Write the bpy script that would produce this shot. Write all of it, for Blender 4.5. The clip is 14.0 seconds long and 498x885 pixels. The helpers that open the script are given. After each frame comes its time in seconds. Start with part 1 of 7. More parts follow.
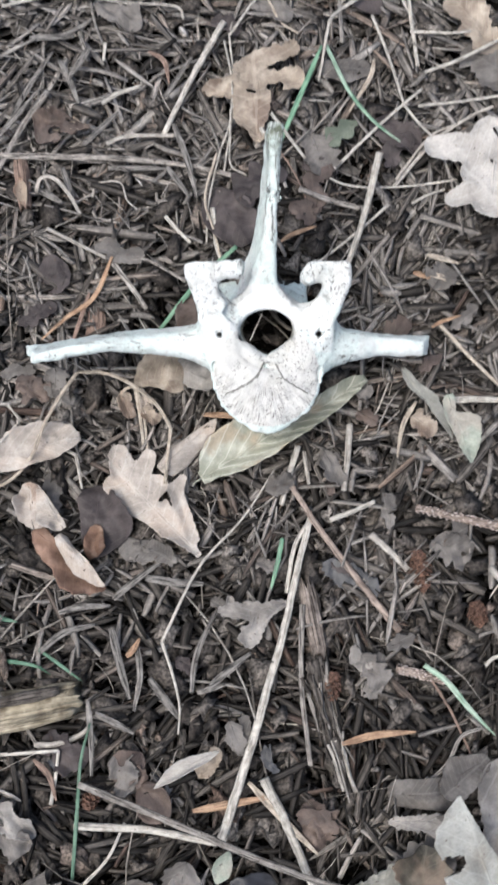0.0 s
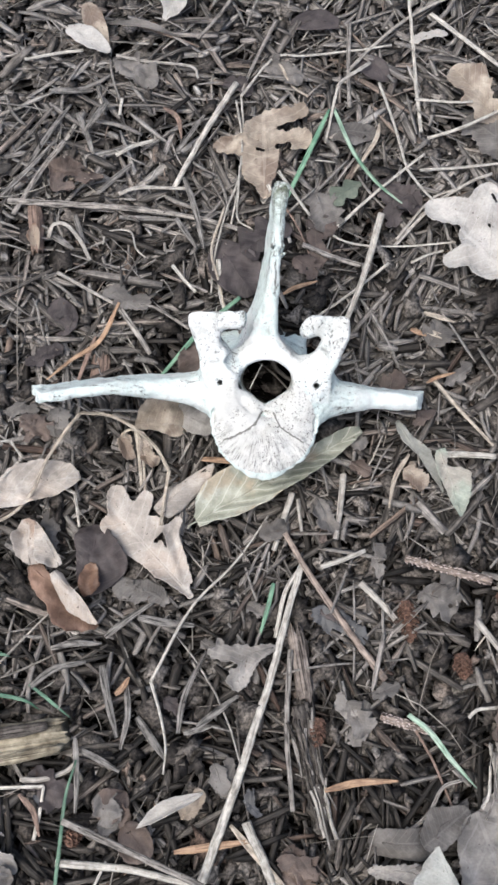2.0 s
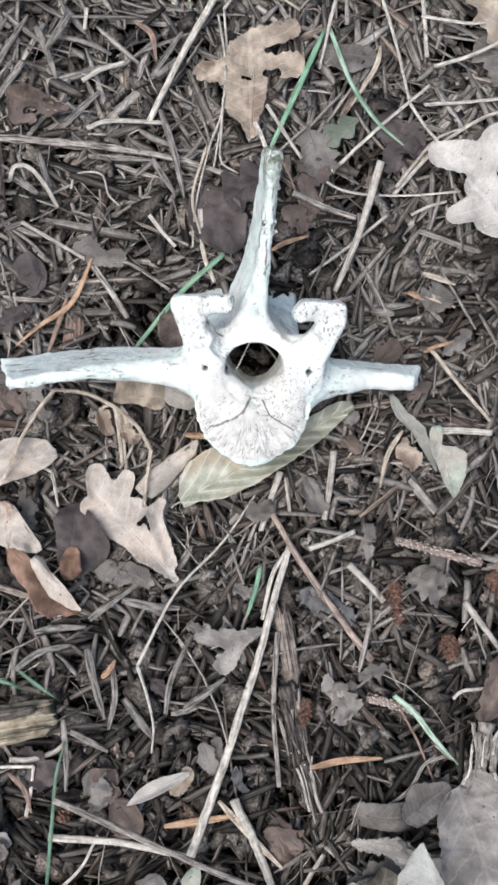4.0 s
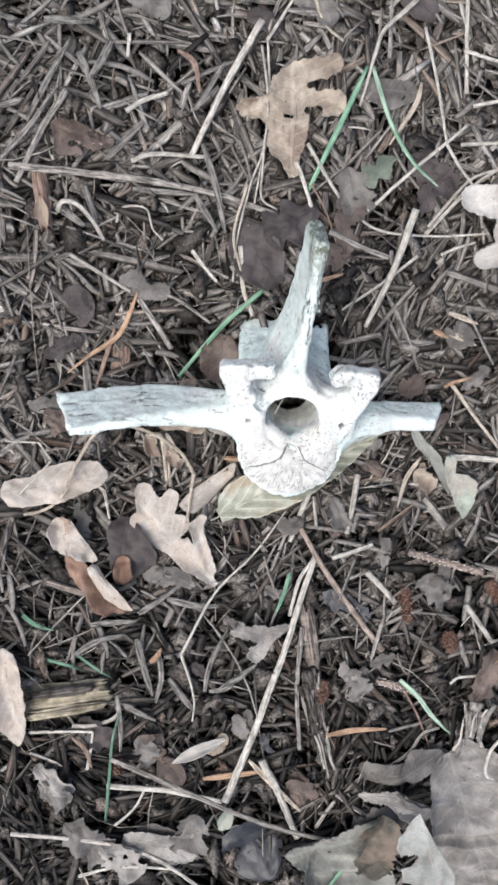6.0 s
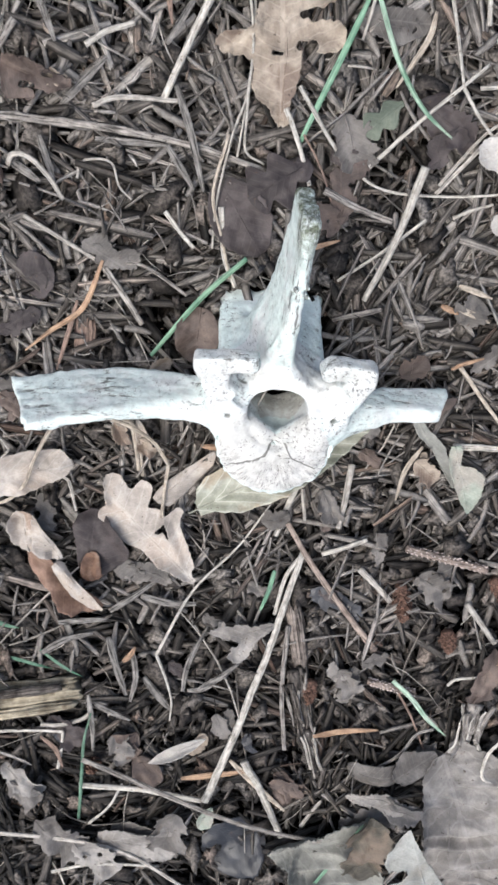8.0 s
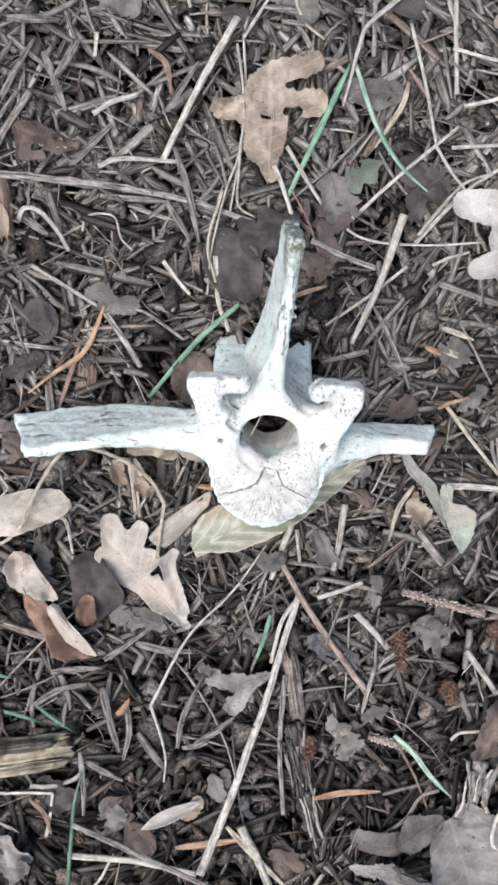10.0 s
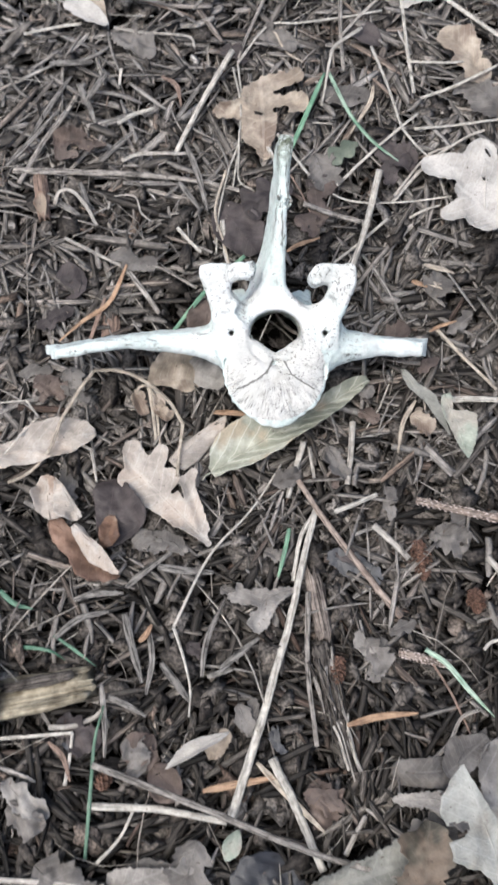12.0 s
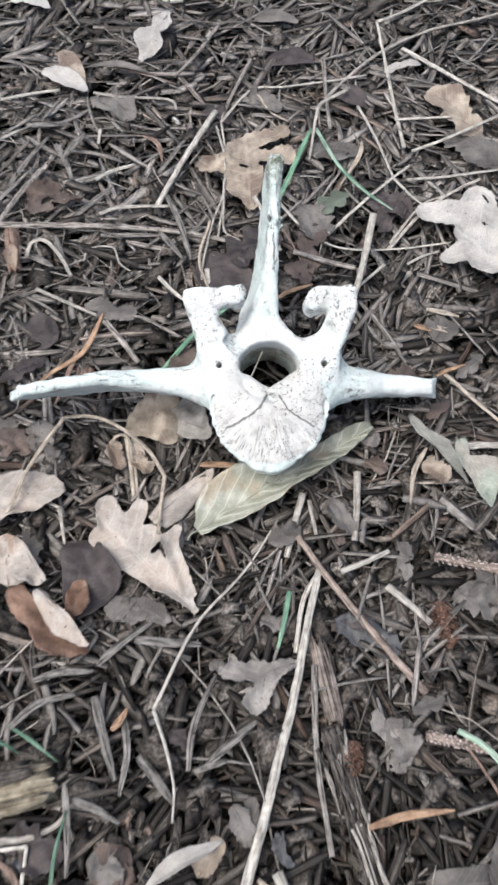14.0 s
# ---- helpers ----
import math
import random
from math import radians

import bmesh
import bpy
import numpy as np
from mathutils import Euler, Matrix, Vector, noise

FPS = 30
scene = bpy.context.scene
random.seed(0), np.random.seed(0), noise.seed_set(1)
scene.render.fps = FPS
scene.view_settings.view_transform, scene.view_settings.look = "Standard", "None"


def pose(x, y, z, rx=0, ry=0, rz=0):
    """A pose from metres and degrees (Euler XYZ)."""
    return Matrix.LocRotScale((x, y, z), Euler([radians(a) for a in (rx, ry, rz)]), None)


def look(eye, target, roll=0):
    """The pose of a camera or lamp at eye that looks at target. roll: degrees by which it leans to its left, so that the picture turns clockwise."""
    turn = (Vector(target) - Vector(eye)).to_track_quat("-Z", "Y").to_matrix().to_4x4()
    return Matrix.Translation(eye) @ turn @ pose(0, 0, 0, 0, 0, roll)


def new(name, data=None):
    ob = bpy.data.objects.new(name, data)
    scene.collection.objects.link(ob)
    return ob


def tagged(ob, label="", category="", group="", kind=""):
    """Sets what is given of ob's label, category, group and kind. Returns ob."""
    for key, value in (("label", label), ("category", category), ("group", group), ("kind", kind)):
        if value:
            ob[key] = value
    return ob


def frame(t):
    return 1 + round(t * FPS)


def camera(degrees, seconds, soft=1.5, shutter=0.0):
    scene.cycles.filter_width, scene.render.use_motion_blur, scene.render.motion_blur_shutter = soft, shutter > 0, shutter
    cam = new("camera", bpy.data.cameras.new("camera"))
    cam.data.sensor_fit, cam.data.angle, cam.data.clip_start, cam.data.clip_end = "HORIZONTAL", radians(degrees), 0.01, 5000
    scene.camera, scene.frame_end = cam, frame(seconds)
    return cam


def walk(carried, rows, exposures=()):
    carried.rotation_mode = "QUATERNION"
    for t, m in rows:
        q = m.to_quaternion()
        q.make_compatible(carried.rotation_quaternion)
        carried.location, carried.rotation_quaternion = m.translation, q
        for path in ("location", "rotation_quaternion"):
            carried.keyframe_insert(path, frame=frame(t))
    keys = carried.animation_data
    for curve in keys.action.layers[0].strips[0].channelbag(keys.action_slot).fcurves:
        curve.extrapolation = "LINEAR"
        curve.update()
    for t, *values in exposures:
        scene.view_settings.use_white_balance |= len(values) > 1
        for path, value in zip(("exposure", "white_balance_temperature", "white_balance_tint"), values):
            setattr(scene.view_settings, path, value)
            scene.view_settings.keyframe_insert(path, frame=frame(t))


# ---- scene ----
# ---- camera: seconds, place, turn ----
cam = camera(30.50, 14.0, soft=2.75, shutter=0.8)
PATH = [
    (0, 0.0094, -0.0054, 0.4844, 11.903, 2.905, -1.549),
    (0.5, 0.0089, -0.0004, 0.4981, 12.622, 2.479, -0.680),
    (1, 0.0087, -0.0047, 0.5043, 13.661, 2.235, 0.235),
    (1.5, 0.0081, -0.0067, 0.4943, 14.210, 2.073, 0.617),
    (2, 0.0108, -0.0060, 0.4965, 14.635, 2.265, 0.630),
    (2.5, 0.0095, -0.0071, 0.4920, 14.576, 2.083, 0.512),
    (3, 0.0041, 0.0074, 0.4858, 13.959, 2.128, 0.471),
    (3.2, 0.0042, 0.0183, 0.4893, 11.868, 1.557, 0.385),
    (5.3, -0.0096, 0.1759, 0.4767, -5.867, -0.100, 0.832),
    (5.5, -0.0099, 0.1809, 0.4884, -6.932, 0.014, 0.987),
    (6, -0.0291, 0.2100, 0.5265, -9.724, -0.578, 1.407),
    (6.5, -0.0198, 0.2297, 0.5181, -11.327, -0.637, 1.696),
    (7, -0.0247, 0.2430, 0.4849, -13.702, -0.516, 1.807),
    (7.5, -0.0169, 0.2468, 0.4670, -15.265, -0.334, 1.706),
    (8, -0.0194, 0.2474, 0.4603, -16.378, -0.411, 1.800),
    (8.2, -0.0194, 0.2448, 0.4540, -16.490, -0.475, 1.811),
    (10.3, -0.0038, 0.1478, 0.4875, -2.273, 0.553, 1.198),
    (10.5, 0.0005, 0.1157, 0.4872, 0.104, 1.039, 1.083),
    (11, -0.0043, 0.0469, 0.5089, 6.038, 1.713, 0.334),
    (11.5, -0.0040, -0.0243, 0.5124, 11.840, 1.178, -0.656),
    (12, -0.0050, -0.0393, 0.5016, 15.027, 1.755, -1.526),
    (12.5, 0.0007, -0.0606, 0.4976, 18.208, 1.954, -2.072),
    (13, -0.0103, -0.0761, 0.4822, 21.282, 1.865, -2.255),
    (13.5, -0.0127, -0.0934, 0.4478, 25.380, 1.554, -2.299),
    (14, -0.0144, -0.0815, 0.4209, 26.318, 0.910, -2.832),
]
walk(cam, [(t, pose(*row)) for t, *row in PATH], [(0, 0.34, 6200, 6.5), (3.2, 0.36, 6200, 6.5), (5.3, 0.40, 6200, 6.5), (8.2, 0.40, 6200, 6.5), (14, 0.38, 6200, 6.5)])

# ---- world, sun, exposure ----
world = bpy.data.worlds.new("overcast_sky")
scene.world = world
world.use_nodes = True
wn = world.node_tree
sky = wn.nodes.new("ShaderNodeTexSky")
sky.sky_type = "NISHITA"
sky.sun_disc = False
sky.sun_elevation, sky.sun_rotation = radians(71), radians(-117)
sky.air_density, sky.dust_density, sky.ozone_density = 1.0, 6.0, 1.0
wn.links.new(sky.outputs[0], wn.nodes["Background"].inputs[0])
wn.nodes["Background"].inputs[1].default_value = 0.165
sun_data = bpy.data.lights.new("sun", "SUN")
sun_data.energy, sun_data.angle, sun_data.color = 1.6, radians(38), (1.0, 0.985, 0.96)
sun = new("sun", sun_data)
sun.matrix_world = look((-0.9, -0.35, 3.0), (0, 0.1, 0))

# ---- materials ----


def nodes_of(name, rough=0.8, spec=0.25):
    m = bpy.data.materials.new(name)
    m.use_nodes = True
    nt = m.node_tree
    b = nt.nodes["Principled BSDF"]
    b.inputs["Roughness"].default_value = rough
    b.inputs["Specular IOR Level"].default_value = spec
    return m, nt, b


def add(nt, kind, **values):
    n = nt.nodes.new("ShaderNode" + kind)
    for k, v in values.items():
        if k in ("operation", "blend_type", "data_type", "feature", "noise_dimensions", "wave_type", "bands_direction"):
            if k == "operation":
                n.operation = v
            elif k == "blend_type":
                n.blend_type = v
            elif k == "data_type":
                n.data_type = v
            elif k == "feature":
                n.feature = v
        else:
            n.inputs[k.replace("_", " ")].default_value = v
    return n


def ramp(nt, source, stops):
    n = nt.nodes.new("ShaderNodeValToRGB")
    e = n.color_ramp.elements
    while len(e) < len(stops):
        e.new(0.5)
    for el, (p, c) in zip(e, stops):
        el.position, el.color = p, (*c, 1)
    nt.links.new(source, n.inputs[0])
    return n.outputs[0]


def noise_at(nt, scale, detail=4.0, coord="Object", stretch=(1, 1, 1), rough=0.6):
    tc = nt.nodes.new("ShaderNodeTexCoord")
    mp = nt.nodes.new("ShaderNodeMapping")
    mp.inputs["Scale"].default_value = stretch
    nt.links.new(tc.outputs[coord], mp.inputs[0])
    n = add(nt, "TexNoise", Scale=scale, Detail=detail, Roughness=rough)
    nt.links.new(mp.outputs[0], n.inputs["Vector"])
    return n.outputs[0]


def mixed(nt, fac, a, b, kind="MIX"):
    n = nt.nodes.new("ShaderNodeMix")
    n.data_type, n.blend_type = "RGBA", kind
    for sock, v in ((n.inputs[0], fac), (n.inputs[6], a), (n.inputs[7], b)):
        if isinstance(v, (int, float)):
            sock.default_value = v
        elif isinstance(v, tuple):
            sock.default_value = (*v, 1)
        else:
            nt.links.new(v, sock)
    return n.outputs[2]


def maths(nt, op, a, b=0.0, c=0.0):
    n = nt.nodes.new("ShaderNodeMath")
    n.operation = op
    for sock, v in zip(n.inputs, (a, b, c)):
        if isinstance(v, (int, float)):
            sock.default_value = v
        else:
            nt.links.new(v, sock)
    return n.outputs[0]


def bumped(nt, b, height, strength, dist):
    n = add(nt, "Bump", Strength=strength, Distance=dist)
    nt.links.new(height, n.inputs["Height"])
    nt.links.new(n.outputs[0], b.inputs["Normal"])


def dull(c, k=0.31):
    """The colour, with a share k of its strength taken out: everything dead here is weathered to grey."""
    grey = 0.3 * c[0] + 0.55 * c[1] + 0.15 * c[2]
    return tuple(v + (grey - v) * k for v in c)


def streaks(nt, along, across, seed_source=None):
    """Fine streaks that run lengthwise over a stem or needle."""
    uv = nt.nodes.new("ShaderNodeTexCoord").outputs["UV"]
    mp = nt.nodes.new("ShaderNodeMapping")
    mp.inputs["Scale"].default_value = (along, across, 1)
    nt.links.new(uv, mp.inputs[0])
    if seed_source is not None:
        cmb = nt.nodes.new("ShaderNodeCombineXYZ")
        nt.links.new(maths(nt, "MULTIPLY", seed_source, 97.0), cmb.inputs[2])
        nt.links.new(maths(nt, "MULTIPLY", seed_source, 31.0), cmb.inputs[0])
        nt.links.new(cmb.outputs[0], mp.inputs[1])
    n = add(nt, "TexNoise", Scale=1.0, Detail=5.0, Roughness=0.65)
    nt.links.new(mp.outputs[0], n.inputs["Vector"])
    return n.outputs[0]


def litter_mat(name, stops, fine=900, rough=0.75, spec=0.3, streaky=False):
    """Dead plant bits: each island its own tone, with a fine grain."""
    m, nt, b = nodes_of(name, rough, spec)
    geo = nt.nodes.new("ShaderNodeNewGeometry")
    rnd = geo.outputs["Random Per Island"]
    tone = ramp(nt, rnd, [(p, dull(c)) for p, c in stops])
    grain = streaks(nt, 1.6, 3.6, rnd) if streaky else noise_at(nt, fine, 5)
    shade = ramp(nt, grain, [(0.40, (0.41, 0.405, 0.40)), (0.5, (0.92, 0.91, 0.905)), (0.60, (1.50, 1.49, 1.48))])
    patch = ramp(nt, noise_at(nt, 190, 5, rough=0.7), [(0.38, (0.66, 0.65, 0.64)), (0.62, (1.16, 1.14, 1.12))])
    col = mixed(nt, 1.0, mixed(nt, 1.0, tone, shade, "MULTIPLY"), patch, "MULTIPLY")
    nt.links.new(col, b.inputs[0])
    bumped(nt, b, grain, 0.8, 0.0006)
    return m


def piece_mat(name, low, high, scale=260, fine=1600, rough=0.75, spec=0.3, stretch=(1, 1, 1), spots=None, streaky=True, fade=0.3, depth=0.3):
    """A single dry or living plant thing: two tones in patches, a fine grain, some dark specks."""
    m, nt, b = nodes_of(name, rough, spec)
    low, high = dull(low, fade), dull(high, fade)
    col = ramp(nt, noise_at(nt, scale, 4, stretch=stretch), [(0.32, low), (0.68, high)])
    grain = streaks(nt, 90.0, 9.0) if streaky else noise_at(nt, fine, 4, stretch=stretch)
    col = mixed(nt, 1.0, col, ramp(nt, grain, [(0.39, (1 - 1.6 * depth,) * 3), (0.5, (1, 1, 1)), (0.61, (1 + 0.9 * depth,) * 3)]), "MULTIPLY")
    rnd = nt.nodes.new("ShaderNodeObjectInfo").outputs["Random"]
    col = mixed(nt, 1.0, col, ramp(nt, rnd, [(0.0, (0.85, 0.85, 0.85)), (1.0, (1.12, 1.12, 1.12))]), "MULTIPLY")
    if spots:
        mask = ramp(nt, noise_at(nt, 420, 2), [(0.66, (0, 0, 0)), (0.72, (1, 1, 1))])
        col = mixed(nt, mask, col, spots)
    nt.links.new(col, b.inputs[0])
    bumped(nt, b, grain, 0.35, 0.0005)
    return m


def leaf_mat(name, low, high, vein, rough=0.6, scale=90, spots=(0.06, 0.04, 0.03), veins=9.0, stain=None, spec=0.35, fade=0.25, net=0.2):
    """A fallen leaf: blotches, specks and a net of veins laid along the blade."""
    m, nt, b = nodes_of(name, rough, spec)
    low, high, vein = dull(low, fade), dull(high, fade), dull(vein, fade)
    col = ramp(nt, noise_at(nt, scale * 0.55, 4), [(0.30, tuple(0.75 * v for v in low)), (0.45, low), (0.66, high)])
    if stain:
        stain = dull(stain, fade)
        mask = ramp(nt, noise_at(nt, 38, 3), [(0.52, (0, 0, 0)), (0.62, (1, 1, 1))])
        col = mixed(nt, mask, col, stain)
    fine = noise_at(nt, 900, 5)
    col = mixed(nt, 1.0, col, ramp(nt, fine, [(0.36, (0.88, 0.875, 0.87)), (0.64, (1.07, 1.065, 1.06))]), "MULTIPLY")
    speck = ramp(nt, noise_at(nt, 330, 2), [(0.69, (0, 0, 0)), (0.74, (1, 1, 1))])
    col = mixed(nt, speck, col, spots)
    tc = nt.nodes.new("ShaderNodeTexCoord")
    sep = nt.nodes.new("ShaderNodeSeparateXYZ")
    nt.links.new(tc.outputs["UV"], sep.inputs[0])
    off = maths(nt, "ABSOLUTE", maths(nt, "SUBTRACT", sep.outputs[1], 0.5))
    run = maths(nt, "FRACT", maths(nt, "SUBTRACT", maths(nt, "MULTIPLY", sep.outputs[0], veins), maths(nt, "ADD", maths(nt, "MULTIPLY", off, 5.0), maths(nt, "MULTIPLY", noise_at(nt, 70, 2), 0.9))))
    side = maths(nt, "LESS_THAN", maths(nt, "ABSOLUTE", maths(nt, "SUBTRACT", run, 0.5)), 0.055)
    mid = maths(nt, "LESS_THAN", off, 0.016)
    lines = maths(nt, "MAXIMUM", side, mid)
    col = mixed(nt, maths(nt, "MULTIPLY", lines, net), col, vein)
    nt.links.new(col, b.inputs[0])
    bumped(nt, b, maths(nt, "ADD", maths(nt, "MULTIPLY", lines, 0.6), fine), 0.5, 0.0006)
    return m


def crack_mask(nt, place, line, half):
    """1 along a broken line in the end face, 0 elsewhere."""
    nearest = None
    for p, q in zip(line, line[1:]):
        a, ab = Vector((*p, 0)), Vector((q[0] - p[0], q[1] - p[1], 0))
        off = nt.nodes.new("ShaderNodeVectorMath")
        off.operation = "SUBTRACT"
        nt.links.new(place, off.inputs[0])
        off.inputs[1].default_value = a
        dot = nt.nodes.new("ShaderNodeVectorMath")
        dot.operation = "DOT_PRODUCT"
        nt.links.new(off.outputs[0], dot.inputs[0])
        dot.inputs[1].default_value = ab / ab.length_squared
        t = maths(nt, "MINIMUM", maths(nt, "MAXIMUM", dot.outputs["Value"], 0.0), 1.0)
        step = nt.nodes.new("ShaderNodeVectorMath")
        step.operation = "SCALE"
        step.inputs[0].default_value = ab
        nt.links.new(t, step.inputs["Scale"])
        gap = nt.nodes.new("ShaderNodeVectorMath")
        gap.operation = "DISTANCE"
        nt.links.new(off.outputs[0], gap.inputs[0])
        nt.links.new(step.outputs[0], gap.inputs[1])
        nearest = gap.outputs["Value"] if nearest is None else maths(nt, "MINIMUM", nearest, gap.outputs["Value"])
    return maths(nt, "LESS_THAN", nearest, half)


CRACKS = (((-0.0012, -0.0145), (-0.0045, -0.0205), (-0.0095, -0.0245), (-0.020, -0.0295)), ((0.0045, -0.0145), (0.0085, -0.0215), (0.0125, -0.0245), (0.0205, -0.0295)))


def bone_mat(name, face=False, tip=False, stretch=(0.2, 1, 1), film=(0.50, 0.75, 0.5), pitted=0.5, fibres=0.5, grey=0.55, canal_shade=1.0):
    """Weathered bone: chalky white, a blue-green tint in patches (algae film and painted blue sky light), splits along
    the grain, pores and grey dirt.
    film: where this tint starts and is full in the noise, and how thick it is."""
    m, nt, b = nodes_of(name, 0.8, 0.15)
    base = ramp(nt, noise_at(nt, 75, 7, rough=0.7), [(0.36, (0.60, 0.605, 0.59)), (0.5, (0.69, 0.69, 0.675)), (0.62, (0.74, 0.735, 0.715))])
    tc = nt.nodes.new("ShaderNodeTexCoord")
    place = tc.outputs["Object"]
    sep = nt.nodes.new("ShaderNodeSeparateXYZ")
    nt.links.new(place, sep.inputs[0])
    k = film[2]
    # tint of the green film, with bluish sky light painted in
    veil = ramp(nt, noise_at(nt, 38, 6, rough=0.7), [(film[0], (0, 0, 0)), (film[1], (k, k, k))])
    tint = ramp(nt, noise_at(nt, 210, 6, rough=0.75), [(0.36, (0.42, 0.505, 0.475)), (0.48, (0.545, 0.64, 0.605)), (0.60, (0.645, 0.73, 0.695))])
    col = mixed(nt, veil, base, tint)
    smear = ramp(nt, noise_at(nt, 130, 7, rough=0.78), [(0.51 - 0.3 * (grey - 0.55), (0, 0, 0)), (0.62 - 0.3 * (grey - 0.55), (grey, grey, grey))])
    col = mixed(nt, smear, col, (0.48, 0.475, 0.445))
    grain = noise_at(nt, 420, 8, stretch=stretch, rough=0.72)
    pores = ramp(nt, noise_at(nt, 760, 4, rough=0.7), [(0.39, (1, 1, 1)), (0.42, (0, 0, 0))])
    where = ramp(nt, noise_at(nt, 55, 5, rough=0.7), [(0.60 - 0.2 * pitted, (0, 0, 0)), (0.68 - 0.2 * pitted, (1, 1, 1))])
    pores = mixed(nt, 1.0, pores, where, "MULTIPLY")
    if face:
        dy = maths(nt, "ADD", sep.outputs[1], 0.012)
        ang = maths(nt, "ARCTAN2", sep.outputs[0], dy)
        rad = maths(nt, "SQRT", maths(nt, "ADD", maths(nt, "MULTIPLY", sep.outputs[0], sep.outputs[0]), maths(nt, "MULTIPLY", dy, dy)))
        cmb = nt.nodes.new("ShaderNodeCombineXYZ")
        nt.links.new(maths(nt, "MULTIPLY", ang, 25.0), cmb.inputs[0])
        nt.links.new(maths(nt, "MULTIPLY", rad, 110.0), cmb.inputs[1])
        nt.links.new(maths(nt, "MULTIPLY", sep.outputs[2], 60.0), cmb.inputs[2])
        rn = add(nt, "TexNoise", Scale=1.7, Detail=7.0, Roughness=0.75)
        nt.links.new(cmb.outputs[0], rn.inputs["Vector"])
        height = rn.outputs[0]
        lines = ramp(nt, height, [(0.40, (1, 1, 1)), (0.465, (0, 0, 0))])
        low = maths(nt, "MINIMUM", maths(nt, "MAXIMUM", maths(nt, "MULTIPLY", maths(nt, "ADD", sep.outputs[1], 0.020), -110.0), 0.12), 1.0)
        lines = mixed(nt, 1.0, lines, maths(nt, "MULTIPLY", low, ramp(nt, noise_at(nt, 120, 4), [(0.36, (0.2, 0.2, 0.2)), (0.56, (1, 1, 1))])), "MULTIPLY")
        wob = nt.nodes.new("ShaderNodeVectorMath")
        wob.operation = "MULTIPLY"
        nt.links.new(place, wob.inputs[0])
        wob.inputs[1].default_value = (1, 1, 0)
        jig = nt.nodes.new("ShaderNodeVectorMath")
        jig.operation = "ADD"
        nt.links.new(wob.outputs[0], jig.inputs[0])
        cj = nt.nodes.new("ShaderNodeCombineXYZ")
        nt.links.new(maths(nt, "MULTIPLY", maths(nt, "SUBTRACT", noise_at(nt, 420, 4), 0.5), 0.0030), cj.inputs[1])
        nt.links.new(cj.outputs[0], jig.inputs[1])
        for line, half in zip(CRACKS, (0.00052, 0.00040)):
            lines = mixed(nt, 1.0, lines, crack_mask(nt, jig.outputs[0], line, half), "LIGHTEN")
    else:
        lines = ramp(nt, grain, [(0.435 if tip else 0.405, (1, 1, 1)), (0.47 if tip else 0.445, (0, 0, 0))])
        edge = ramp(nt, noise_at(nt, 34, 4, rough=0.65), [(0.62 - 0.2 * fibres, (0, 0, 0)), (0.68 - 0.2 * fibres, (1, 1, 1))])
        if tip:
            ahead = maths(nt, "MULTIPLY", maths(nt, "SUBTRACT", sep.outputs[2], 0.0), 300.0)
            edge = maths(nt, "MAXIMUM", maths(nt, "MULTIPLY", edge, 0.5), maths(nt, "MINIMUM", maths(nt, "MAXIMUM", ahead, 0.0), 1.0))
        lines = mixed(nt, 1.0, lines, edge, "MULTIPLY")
        height = grain
    if face:
        col = mixed(nt, 1.0, col, (0.90, 0.885, 0.86), "MULTIPLY")
    # below 1 the whole colour is darkened, for shade inside the canal
    if canal_shade < 1:
        col = mixed(nt, 1.0, col, (canal_shade, 0.985 * canal_shade, 0.96 * canal_shade), "MULTIPLY")
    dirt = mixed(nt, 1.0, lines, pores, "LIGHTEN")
    if tip:
        near = maths(nt, "MULTIPLY", maths(nt, "SUBTRACT", sep.outputs[1], 0.074), 45.0)
        front = maths(nt, "MAXIMUM", maths(nt, "MULTIPLY", maths(nt, "ADD", sep.outputs[2], 0.004), 160.0), maths(nt, "MULTIPLY", maths(nt, "SUBTRACT", sep.outputs[1], 0.0955), 300.0))
        front = maths(nt, "MINIMUM", maths(nt, "MAXIMUM", front, 0.1), 1.0)
        worn = maths(nt, "MULTIPLY", maths(nt, "MULTIPLY", maths(nt, "MINIMUM", maths(nt, "MAXIMUM", near, 0.0), 1.0), front), ramp(nt, noise_at(nt, 230, 7, rough=0.8), [(0.38, (0, 0, 0)), (0.54, (1, 1, 1))]))
        col = mixed(nt, worn, col, ramp(nt, noise_at(nt, 500, 5), [(0.35, (0.05, 0.055, 0.04)), (0.65, (0.20, 0.22, 0.16))]))
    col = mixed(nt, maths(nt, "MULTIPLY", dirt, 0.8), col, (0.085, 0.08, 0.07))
    nt.links.new(col, b.inputs[0])
    bumped(nt, b, maths(nt, "SUBTRACT", maths(nt, "ADD", height, maths(nt, "MULTIPLY", noise_at(nt, 240, 6, rough=0.7), 0.8)), maths(nt, "MULTIPLY", dirt, 0.9)), 0.55, 0.0011)
    return m


